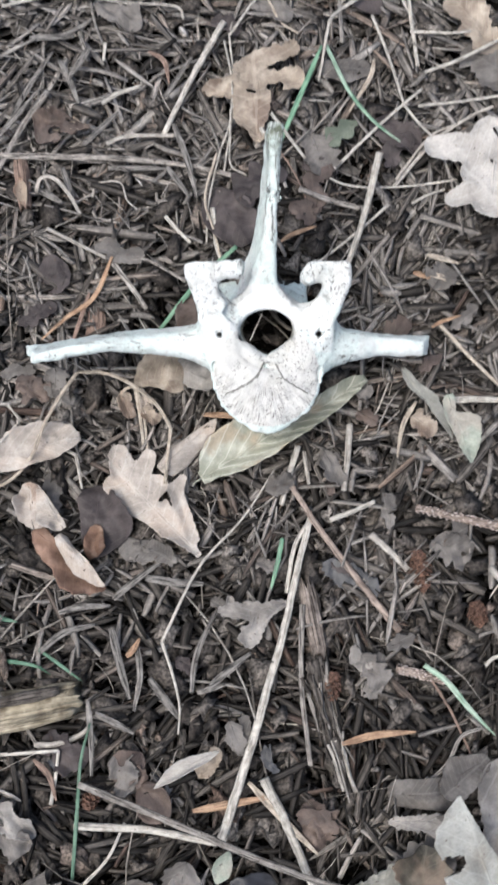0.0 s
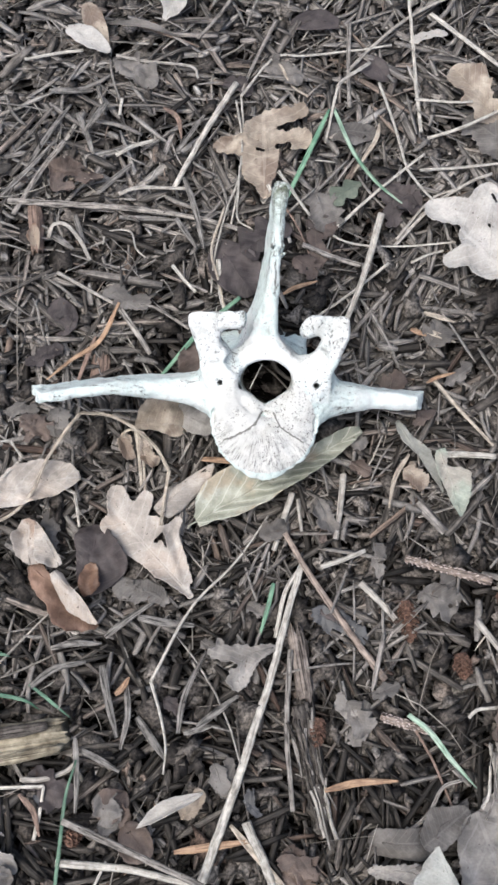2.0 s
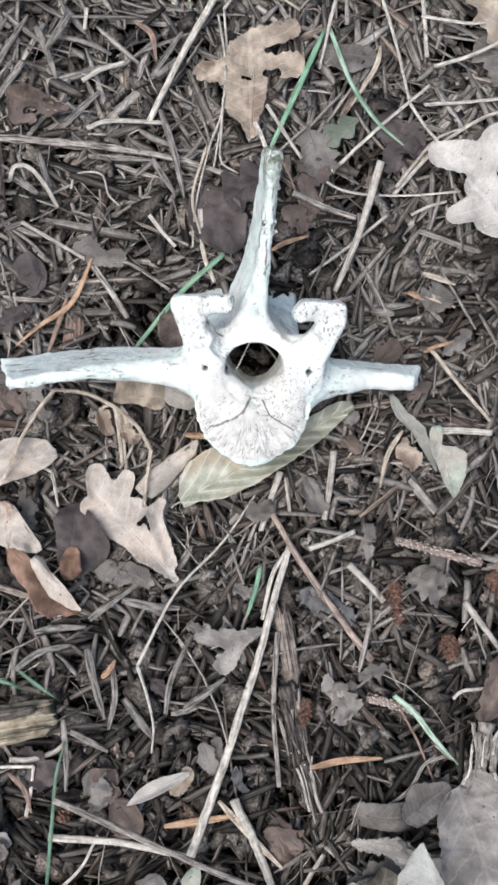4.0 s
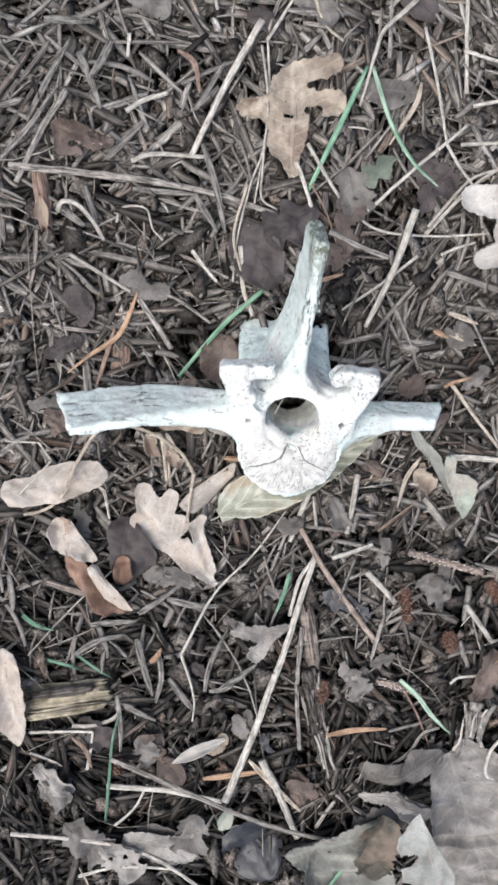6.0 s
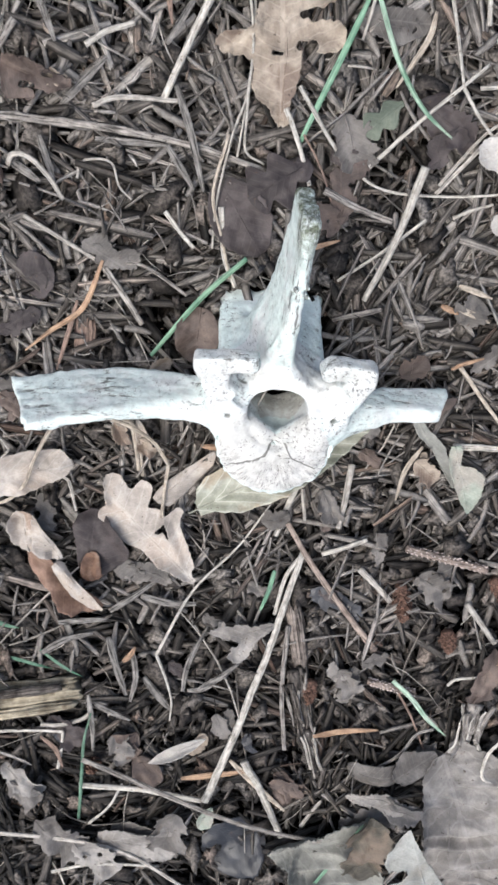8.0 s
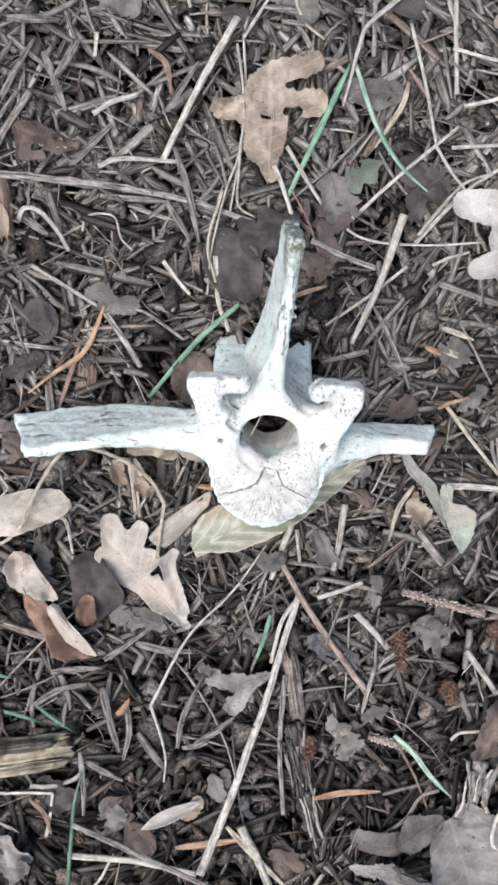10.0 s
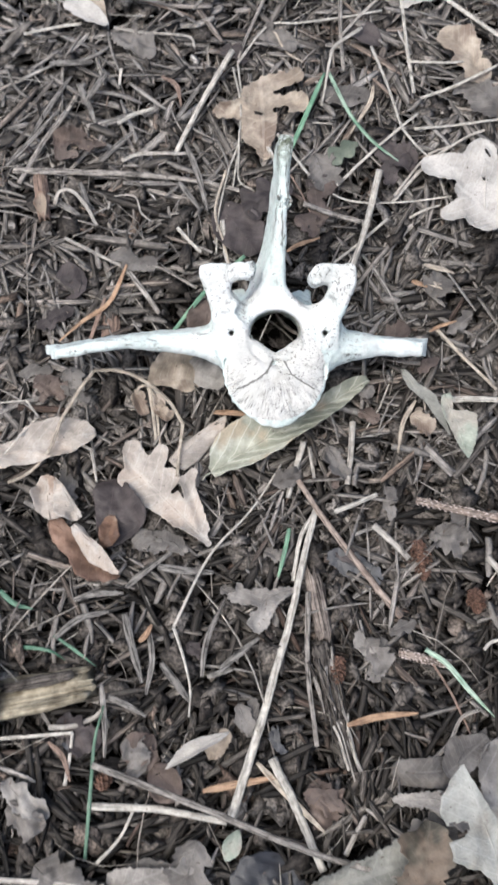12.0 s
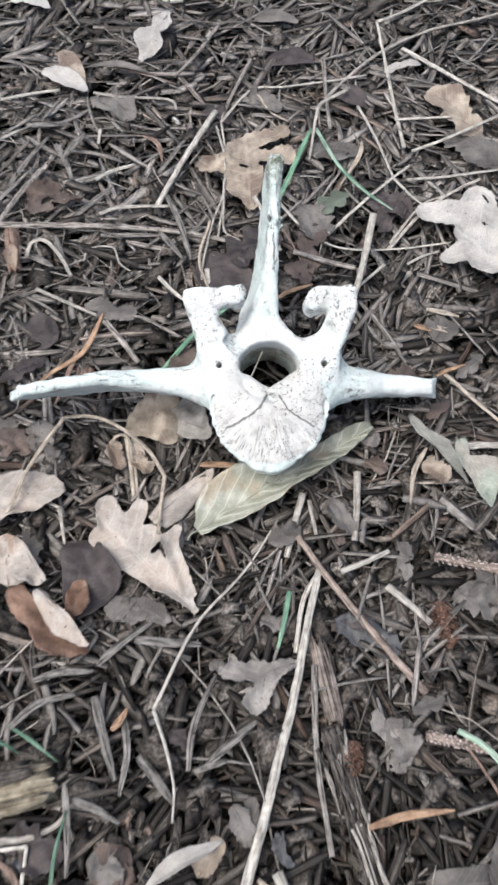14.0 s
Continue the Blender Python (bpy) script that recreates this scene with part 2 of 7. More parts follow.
# soil, coloured near black so that gaps in the litter look shaded
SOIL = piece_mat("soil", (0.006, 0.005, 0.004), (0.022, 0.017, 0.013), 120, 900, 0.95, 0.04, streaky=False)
NEEDLE = litter_mat("dead_needle", [(0.0, (0.085, 0.073, 0.063)), (0.3, (0.15, 0.131, 0.115)), (0.6, (0.222, 0.198, 0.177)), (0.84, (0.295, 0.269, 0.244)), (0.89, (0.18, 0.12, 0.083)), (1.0, (0.36, 0.335, 0.305))], streaky=True)
# darker needle tones that stand in for shade on the near ground
NEAR_SHADE = litter_mat("near_shade_needle", [(0.0, (0.014, 0.0115, 0.0095)), (0.35, (0.037, 0.031, 0.026)), (0.65, (0.074, 0.063, 0.053)), (0.88, (0.138, 0.12, 0.103)), (0.95, (0.08, 0.046, 0.031)), (1.0, (0.16, 0.142, 0.124))], rough=0.6, spec=0.2, streaky=True)
# near black: the shade between the upper needles is put into this colour
GAP_SHADE = litter_mat("gap_shade_needle", [(0.0, (0.003, 0.0025, 0.002)), (0.6, (0.009, 0.0075, 0.006)), (1.0, (0.03, 0.023, 0.018))], rough=0.9, spec=0.04, streaky=True)
FLAT = litter_mat("flat_blades", [(0.0, (0.06, 0.050, 0.043)), (0.5, (0.14, 0.122, 0.105)), (0.85, (0.23, 0.205, 0.18)), (1.0, (0.31, 0.285, 0.255))], streaky=True)
CRUMB = litter_mat("crumbs", [(0.0, (0.010, 0.0075, 0.006)), (0.5, (0.033, 0.025, 0.019)), (0.8, (0.08, 0.062, 0.048)), (1.0, (0.12, 0.066, 0.042))], spec=0.1)
SHRED = litter_mat("leaf_shreds", [(0.0, (0.036, 0.028, 0.023)), (0.45, (0.088, 0.072, 0.060)), (0.8, (0.155, 0.132, 0.112)), (0.93, (0.22, 0.194, 0.17)), (1.0, (0.14, 0.085, 0.055))], 600)
STRAND = litter_mat("dry_grass", [(0.0, (0.17, 0.145, 0.12)), (0.5, (0.30, 0.265, 0.22)), (1.0, (0.46, 0.42, 0.36))], 700, streaky=True)
PALE = piece_mat("pale_straw", (0.29, 0.255, 0.205), (0.50, 0.455, 0.385), 300, 1500, 0.6, 0.35, (1, 1, 1), (0.16, 0.13, 0.10))
TAN = piece_mat("tan_stem", (0.26, 0.20, 0.14), (0.46, 0.38, 0.28), 300, 1500, 0.65)
DRYSTRAW = piece_mat("dry_straw", (0.24, 0.205, 0.17), (0.42, 0.375, 0.315), 300, 1500, 0.65)
GREYTWIG = piece_mat("grey_twig", (0.15, 0.125, 0.105), (0.30, 0.265, 0.23), 240, 1300, 0.8, 0.2, (1, 1, 1), (0.06, 0.05, 0.04), depth=0.45)
TWIGBARK = piece_mat("twig_bark", (0.18, 0.152, 0.128), (0.345, 0.30, 0.255), 240, 1300, 0.8, 0.2, (1, 1, 1), (0.06, 0.05, 0.04), depth=0.5)
GREYBLADE = piece_mat("grey_blade", (0.095, 0.083, 0.073), (0.215, 0.194, 0.173), 200, 1400, 0.75, 0.25, depth=0.5)
BROWNTWIG = piece_mat("brown_twig", (0.15, 0.10, 0.073), (0.30, 0.22, 0.168), 240, 1300, 0.7, depth=0.4)
REDTWIG = piece_mat("red_brown_twig", (0.13, 0.075, 0.05), (0.27, 0.165, 0.115), 240, 1300, 0.7)
PINKTWIG = piece_mat("scaly_twig", (0.32, 0.225, 0.185), (0.60, 0.49, 0.43), 800, 2200, 0.8)
ORANGE = piece_mat("orange_needle", (0.20, 0.11, 0.06), (0.38, 0.24, 0.14), 200, 1500, 0.6, fade=0.15)
GREEN = piece_mat("green_grass", (0.06, 0.17, 0.095), (0.17, 0.32, 0.20), 90, 1500, 0.45, 0.45, fade=0.15)
DARKGREEN = piece_mat("dark_green_grass", (0.035, 0.105, 0.06), (0.10, 0.20, 0.13), 90, 1500, 0.5, 0.4, fade=0.15)
FADED = piece_mat("faded_grass", (0.11, 0.23, 0.14), (0.38, 0.47, 0.37), 60, 1500, 0.5, 0.4, fade=0.1)
WOOD = piece_mat("rotten_wood", (0.085, 0.065, 0.04), (0.40, 0.345, 0.245), 110, 1100, 0.85, 0.15, fade=0.15, depth=0.4)
BARK = piece_mat("dark_bark", (0.028, 0.022, 0.018), (0.12, 0.10, 0.085), 200, 900, 0.9, 0.15, depth=0.55)
BARKBROWN = piece_mat("brown_bark", (0.10, 0.075, 0.06), (0.28, 0.22, 0.18), 240, 1100, 0.85, 0.15, depth=0.5)
CONE = piece_mat("cone_scales", (0.07, 0.035, 0.022), (0.19, 0.095, 0.06), 300, 1200, 0.8, streaky=False, fade=0.2)
HUSK = leaf_mat("pale_leaf_underside", (0.36, 0.30, 0.25), (0.52, 0.45, 0.385), (0.54, 0.47, 0.40), stain=(0.30, 0.20, 0.14))
OAK_PALE = leaf_mat("pale_oak_leaf", (0.33, 0.28, 0.235), (0.48, 0.42, 0.365), (0.60, 0.54, 0.47), stain=(0.40, 0.32, 0.255))
LEAF_BEIGE = leaf_mat("beige_leaf", (0.17, 0.15, 0.132), (0.31, 0.28, 0.25), (0.39, 0.355, 0.32))
LEAF_DRAB = leaf_mat("drab_leaf", (0.15, 0.148, 0.128), (0.27, 0.265, 0.23), (0.33, 0.325, 0.285))
OAK_TAN = leaf_mat("tan_oak_leaf", (0.25, 0.19, 0.135), (0.47, 0.385, 0.285), (0.52, 0.43, 0.33), stain=(0.18, 0.122, 0.085), fade=0.25)
LEAF_GREY = leaf_mat("grey_leaf", (0.085, 0.073, 0.064), (0.185, 0.163, 0.145), (0.26, 0.234, 0.21))
LEAF_WHITE = leaf_mat("bleached_leaf", (0.36, 0.33, 0.295), (0.48, 0.445, 0.405), (0.60, 0.56, 0.51))
LEAF_BROWN = leaf_mat("brown_leaf", (0.11, 0.058, 0.036), (0.25, 0.14, 0.085), (0.27, 0.17, 0.11), stain=(0.30, 0.23, 0.17), fade=0.15)
LEAF_RUSTY = leaf_mat("dull_russet_leaf", (0.07, 0.047, 0.038), (0.16, 0.11, 0.085), (0.18, 0.13, 0.10))
LEAF_DARK = leaf_mat("dark_wet_leaf", (0.035, 0.026, 0.026), (0.085, 0.066, 0.063), (0.11, 0.085, 0.08), rough=0.6, spec=0.3)
LEAF_OLIVE = leaf_mat("olive_leaf", (0.26, 0.268, 0.205), (0.46, 0.455, 0.385), (0.58, 0.56, 0.48), veins=9.0, stain=(0.34, 0.285, 0.20), fade=0.15, net=0.4)
LEAF_RED = leaf_mat("russet_leaf", (0.11, 0.058, 0.036), (0.26, 0.15, 0.10), (0.29, 0.185, 0.13), fade=0.15)
LEAF_GREEN = leaf_mat("grey_green_leaf", (0.20, 0.235, 0.18), (0.36, 0.39, 0.31), (0.44, 0.47, 0.40), stain=(0.30, 0.27, 0.22))
LEAF_OLDGREEN = leaf_mat("pale_olive_leaf", (0.215, 0.213, 0.19), (0.325, 0.324, 0.293), (0.39, 0.39, 0.355), stain=(0.23, 0.213, 0.18))
LEAF_UMBER = leaf_mat("umber_leaf", (0.045, 0.038, 0.026), (0.125, 0.105, 0.072), (0.17, 0.145, 0.105), stain=(0.15, 0.105, 0.07))
LEAF_MOSS = leaf_mat("dull_green_leaf", (0.10, 0.125, 0.085), (0.19, 0.21, 0.15), (0.22, 0.24, 0.18))
LEAF_BLACK = leaf_mat("blackened_leaf", (0.018, 0.018, 0.022), (0.045, 0.046, 0.055), (0.06, 0.06, 0.07), rough=0.4, spec=0.5)
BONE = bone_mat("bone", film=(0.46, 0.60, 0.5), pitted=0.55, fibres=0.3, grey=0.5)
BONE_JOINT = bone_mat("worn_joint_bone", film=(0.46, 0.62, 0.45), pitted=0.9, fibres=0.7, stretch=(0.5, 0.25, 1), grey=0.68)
BONE_BACK = bone_mat("sky_film_bone", film=(0.33, 0.49, 0.75), pitted=0.6, fibres=0.25, grey=0.45)
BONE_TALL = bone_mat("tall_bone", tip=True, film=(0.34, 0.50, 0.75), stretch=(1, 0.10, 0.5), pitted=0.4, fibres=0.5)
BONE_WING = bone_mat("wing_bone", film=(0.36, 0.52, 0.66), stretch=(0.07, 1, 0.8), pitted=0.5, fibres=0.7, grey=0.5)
# grey dirt, plus the canal's inner shade worked into the bone colour
BONE_CANAL = bone_mat("canal_bone", film=(0.36, 0.5, 0.4), pitted=0.8, fibres=0.3, grey=0.9, canal_shade=0.92)
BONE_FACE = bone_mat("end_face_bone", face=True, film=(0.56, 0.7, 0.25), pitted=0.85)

# ---- builders ----


def soft_min(a, b, k):
    h = np.clip(0.5 + 0.5 * (b - a) / k, 0, 1)
    return b + (a - b) * h - k * h * (1 - h)


def soft_max(a, b, k):
    return -soft_min(-a, -b, k)


def mesh_object(name, verts, faces, material, parent=None, label="", smooth=True):
    me = bpy.data.meshes.new(name)
    me.from_pydata([tuple(v) for v in verts], [], [tuple(f) for f in faces])
    me.materials.append(material)
    if smooth:
        me.polygons.foreach_set("use_smooth", [True] * len(me.polygons))
    me.update()
    ob = new(name, me)
    if parent:
        ob.parent = parent
    if label:
        tagged(ob, label)
    return ob


def part(name, bm, material, parent=None, label="", smooth=True):
    me = bpy.data.meshes.new(name)
    bm.normal_update()
    bm.to_mesh(me)
    bm.free()
    me.materials.append(material)
    if smooth:
        me.polygons.foreach_set("use_smooth", [True] * len(me.polygons))
    ob = new(name, me)
    if parent:
        ob.parent = parent
    if label:
        tagged(ob, label)
    return ob


def root(name, label, category, group="", at=(0, 0, 0)):
    ob = new(name)
    ob.empty_display_size = 0.01
    ob.location = at
    return tagged(ob, label, category, group)


def spline(points, n):
    """n + 1 places along a smooth curve through the points."""
    p = [Vector(q) for q in points]
    if len(p) == 2:
        p.insert(1, (p[0] + p[1]) / 2)
    p = [2 * p[0] - p[1], *p, 2 * p[-1] - p[-2]]
    lengths = [(p[i + 1] - p[i]).length for i in range(1, len(p) - 2)]
    total, out = sum(lengths), []
    for k in range(n + 1):
        d, i = total * k / n, 0
        while i < len(lengths) - 1 and d > lengths[i]:
            d -= lengths[i]
            i += 1
        t = min(1.0, d / lengths[i])
        a, b, c, e = p[i], p[i + 1], p[i + 2], p[i + 3]
        out.append(0.5 * ((2 * b) + (c - a) * t + (2 * a - 5 * b + 4 * c - e) * t * t + (3 * b - 3 * c + e - a) * t**3))
    return out


def tube(bm, line, radius, sides=7, flat=1.0, taper=(1.0, 1.0), rough=0.08, seed=0, knots=()):
    rng = random.Random(seed)
    uv = bm.loops.layers.uv.verify()
    span = sum((q - p).length for p, q in zip(line, line[1:]))
    rings = []
    for k, c in enumerate(line):
        d = (line[min(k + 1, len(line) - 1)] - line[max(k - 1, 0)]).normalized()
        side = d.cross(Vector((0, 0, 1)))
        side = side.normalized() if side.length > 1e-4 else Vector((1, 0, 0))
        up = side.cross(d)
        s = k / (len(line) - 1)
        r = radius * (taper[0] + (taper[1] - taper[0]) * s)
        for q in knots:
            r *= 1 + 0.35 * math.exp(-(((s - q) / 0.012) ** 2))
        ring = []
        for j in range(sides):
            a = 2 * math.pi * j / sides
            g = r * (1 + rng.uniform(-rough, rough))
            ring.append(bm.verts.new(c + side * math.cos(a) * g + up * math.sin(a) * g * flat))
        rings.append(ring)
    for k, (p, q) in enumerate(zip(rings, rings[1:])):
        for j in range(sides):
            f = bm.faces.new((p[j], q[j], q[(j + 1) % sides], p[(j + 1) % sides]))
            lo, hi = span * k / len(line), span * (k + 1) / len(line)
            for loop, c in zip(f.loops, ((lo, j), (hi, j), (hi, j + 1), (lo, j + 1))):
                loop[uv].uv = (c[0] + seed, c[1] / sides)
    bm.faces.new(rings[0])
    bm.faces.new(rings[-1][::-1])


SERIAL = [0]


def serial():
    SERIAL[0] += 1
    return SERIAL[0]


def stem(name, label, category, points, width, material, flat=0.7, taper=(1.0, 0.8), knots=(), group=""):
    """A straw, stalk or twig lying along the points; a kinked one is given as a list of limbs."""
    k = serial()
    rng = random.Random(k)
    bm = bmesh.new()
    for limb_points in points if isinstance(points[0], list) else [points]:
        line = spline(limb_points, max(10, 7 * (len(limb_points) - 1)))
        line = [c + Vector((rng.uniform(-1, 1), rng.uniform(-1, 1), rng.uniform(-1, 1))) * width * 0.03 for c in line]
        tube(bm, line, width / 2, 8, flat, taper, 0.05, k, knots)
    return tagged(part(name, bm, material), label, category, group)


def blade(name, label, category, points, width, material, fold=0.35, taper=(0.9, 0.12), group=""):
    """A grass blade or a flat needle: a creased strip with a little thickness."""
    k = serial()
    line = spline(points, max(12, 8 * (len(points) - 1)))
    bm = bmesh.new()
    rings = []
    for i, c in enumerate(line):
        d = (line[min(i + 1, len(line) - 1)] - line[max(i - 1, 0)]).normalized()
        side = d.cross(Vector((0, 0, 1))).normalized()
        up = side.cross(d)
        s = i / (len(line) - 1)
        w = width / 2 * (taper[0] + (1 - taper[0]) * min(1, s * 5) if s < 0.5 else 1 - (1 - taper[1]) * ((s - 0.5) * 2) ** 1.6)
        rings.append([bm.verts.new(c + v) for v in (side * w + up * w * fold, up * -0.0002 + Vector((0, 0, 0)), side * -w + up * w * fold, side * -w * 0.96 + up * (w * fold - 0.0004), up * -0.0007, side * w * 0.96 + up * (w * fold - 0.0004))])
    uv = bm.loops.layers.uv.verify()
    for i, (p, q) in enumerate(zip(rings, rings[1:])):
        for j in range(6):
            f = bm.faces.new((p[j], p[(j + 1) % 6], q[(j + 1) % 6], q[j]))
            for loop, c in zip(f.loops, ((i, j), (i, j + 1), (i + 1, j + 1), (i + 1, j))):
                loop[uv].uv = (c[0] * 0.002 + k, c[1] / 6)
    bm.faces.new(rings[0][::-1])
    bm.faces.new(rings[-1])
    bmesh.ops.recalc_face_normals(bm, faces=bm.faces)
    return tagged(part(name, bm, material), label, category, group)


def outline(kind, s, side, rng_phase, lobes):
    """Half-width of a leaf at s from its stalk (0) to its tip (1), as a share of its greatest."""
    if isinstance(kind, tuple):
        pairs = kind[1] if side > 0 else kind[0]
        at, wide = pairs[0::2], pairs[1::2]
        i = max(k for k in range(len(at) - 1) if at[k] <= s or k == 0)
        t = (s - at[i]) / (at[i + 1] - at[i])
        t = t * t * (3 - 2 * t)
        return (wide[i] + (wide[i + 1] - wide[i]) * t) * (1 + 0.05 * noise.noise(Vector((s * 18, side * 5, rng_phase * 30))))
    if kind == "oak":
        env = max(0.0, math.sin(math.pi * min(1.0, s**1.35 * 0.97 + 0.03))) ** 0.6
        wave = 0.5 + 0.5 * math.cos(2 * math.pi * (lobes * s + rng_phase + 0.12 * side))
        return env * (0.42 + 0.58 * wave**0.7) + 0.02
    if kind == "shred":
        env = min(1.0, 6 * s, 6 * (1 - s)) ** 0.5
        wave = noise.noise(Vector((s * 5 + rng_phase * 40, side * 7.3, 1.7))) * 0.5 + noise.noise(Vector((s * 17 + rng_phase * 40, side * 3.3, 4.7))) * 0.25
        return max(0.1, env * (0.8 + wave))
    if kind == "lance":
        return max(0.0, math.sin(math.pi * min(1.0, s * 0.98 + 0.02))) ** 0.85 * (1 + 0.06 * noise.noise(Vector((s * 14, side * 5, rng_phase * 30)))) + 0.015
    return max(0.0, math.sin(math.pi * min(1.0, s**0.9 * 0.97 + 0.03))) ** 0.55 * (1 + 0.05 * noise.noise(Vector((s * 12, side * 5, rng_phase * 30)))) + 0.015


def leaf(name, label, base, tip, width, kind, material, curl=0.2, arch=0.1, lean=0.0, lobes=3.0, stalk=0.0, holes=(), ripple=0.05, group="", skew=0.12, drop=0.0, ribs=0.0, into=None):
    """A fallen leaf from its stalk to its tip: blade with a lobed or plain rim, raised midrib and stalk.
    curl: how far the rims rise (shares of the width); arch: how far the middle rises (shares of the length); lean: degrees about its own axis."""
    k = serial()
    base, tip = Vector(base), Vector(tip)
    along = tip - base
    length = along.length
    d = along / length
    across = d.cross(Vector((0, 0, 1))).normalized()
    up = across.cross(d)
    turn = Matrix.Rotation(radians(lean), 3, d)
    across, up = turn @ across, turn @ up
    thing = into or root(name, label, "leaf", group, base)
    shift = base - thing.location
    phase = random.Random(k).random()
    crease = 1.5 * ripple
    edge = 0.3 if isinstance(kind, tuple) else 1.0
    crumple = min(0.0026, 0.0009 + 0.012 * ripple) * min(1.0, width / 0.02)
    nu, nv = (72, 12) if width > 0.018 else (30, 7)
    bm = bmesh.new()
    uv = bm.loops.layers.uv.new("leaf")
    grid, coords = [], {}

    def height(s, v):
        return up * (arch * length * math.sin(math.pi * s) + curl * width * (abs(v) ** 1.8) * (0.6 + 0.8 * s) + crease * width * noise.noise(Vector((s * 3 + k, v * 1.6, k * 0.37))) + crumple * (noise.noise(Vector((s * length * 95 + k, v * width * 48, k * 0.7))) + 0.5 * noise.noise(Vector((s * length * 240 + k, v * width * 120, k * 0.3))) + ribs / crumple * math.sin(2 * math.pi * (9 * s - 2.2 * abs(v))) * min(1, 6 * abs(v)) - 0.6 * abs(noise.noise(Vector((s * length * 60 - v * width * 50, k, v * width * 20))))))

    for i in range(nu + 1):
        s = i / nu
        row = []
        for j in range(-nv, nv + 1):
            v = j / nv
            w = width / 2 * outline(kind, s, 1 if j > 0 else -1, phase, lobes) * (1 + edge * (0.10 * noise.noise(Vector((s * length * 170, k, 2 if j > 0 else 7))) + 0.05 * noise.noise(Vector((s * length * 500, k, 3 if j > 0 else 9)))))
            q = shift + d * (s * length + skew * abs(v) * w) + across * v * w + height(s, v * w / (width / 2))
            vert = bm.verts.new(q)
            coords[vert] = (s, 0.5 + 0.5 * v * w / (width / 2), v)
            row.append(vert)
        grid.append(row)
    for i in range(nu):
        for j in range(2 * nv):
            s, v = (i + 0.5) / nu, (j + 0.5 - nv) / nv
            if any(((s - hs) / rs) ** 2 + ((v - hv) / rv) ** 2 < 1 for hs, hv, rs, rv in holes):
                continue
            f = bm.faces.new((grid[i][j], grid[i + 1][j], grid[i + 1][j + 1], grid[i][j + 1]))
            for loop in f.loops:
                loop[uv].uv = coords[loop.vert][:2]
    bmesh.ops.delete(bm, geom=[v for v in bm.verts if not v.link_faces], context="VERTS")
    bm.normal_update()
    bmesh.ops.solidify(bm, geom=bm.faces[:], thickness=0.00035)
    lamina = part(name if into else "blade", bm, material, thing, label if into else "")
    rib = [shift + d * (s * length) + height(s, 0) + up * 0.0003 for s in (0, 0.2, 0.4, 0.6, 0.8, 0.93)]
    bm = bmesh.new()
    tube(bm, spline(rib, 22), max(0.0004, width * 0.011), 6, 0.8, (1.25, 0.35), 0.06, k)
    part("midrib", bm, material, lamina)
    if stalk:
        foot = [d * -stalk - up * 0.002 - Vector((0, 0, drop)), d * (-stalk * 0.6) + up * 0.001 - Vector((0, 0, drop * 0.35)), rib[0] + d * 0.001]
        bm = bmesh.new()
        tube(bm, spline(foot, 12), max(0.0005, width * 0.015), 6, 0.85, (1.1, 0.9), 0.06, k)
        part("stalk", bm, material, thing)
    return thing


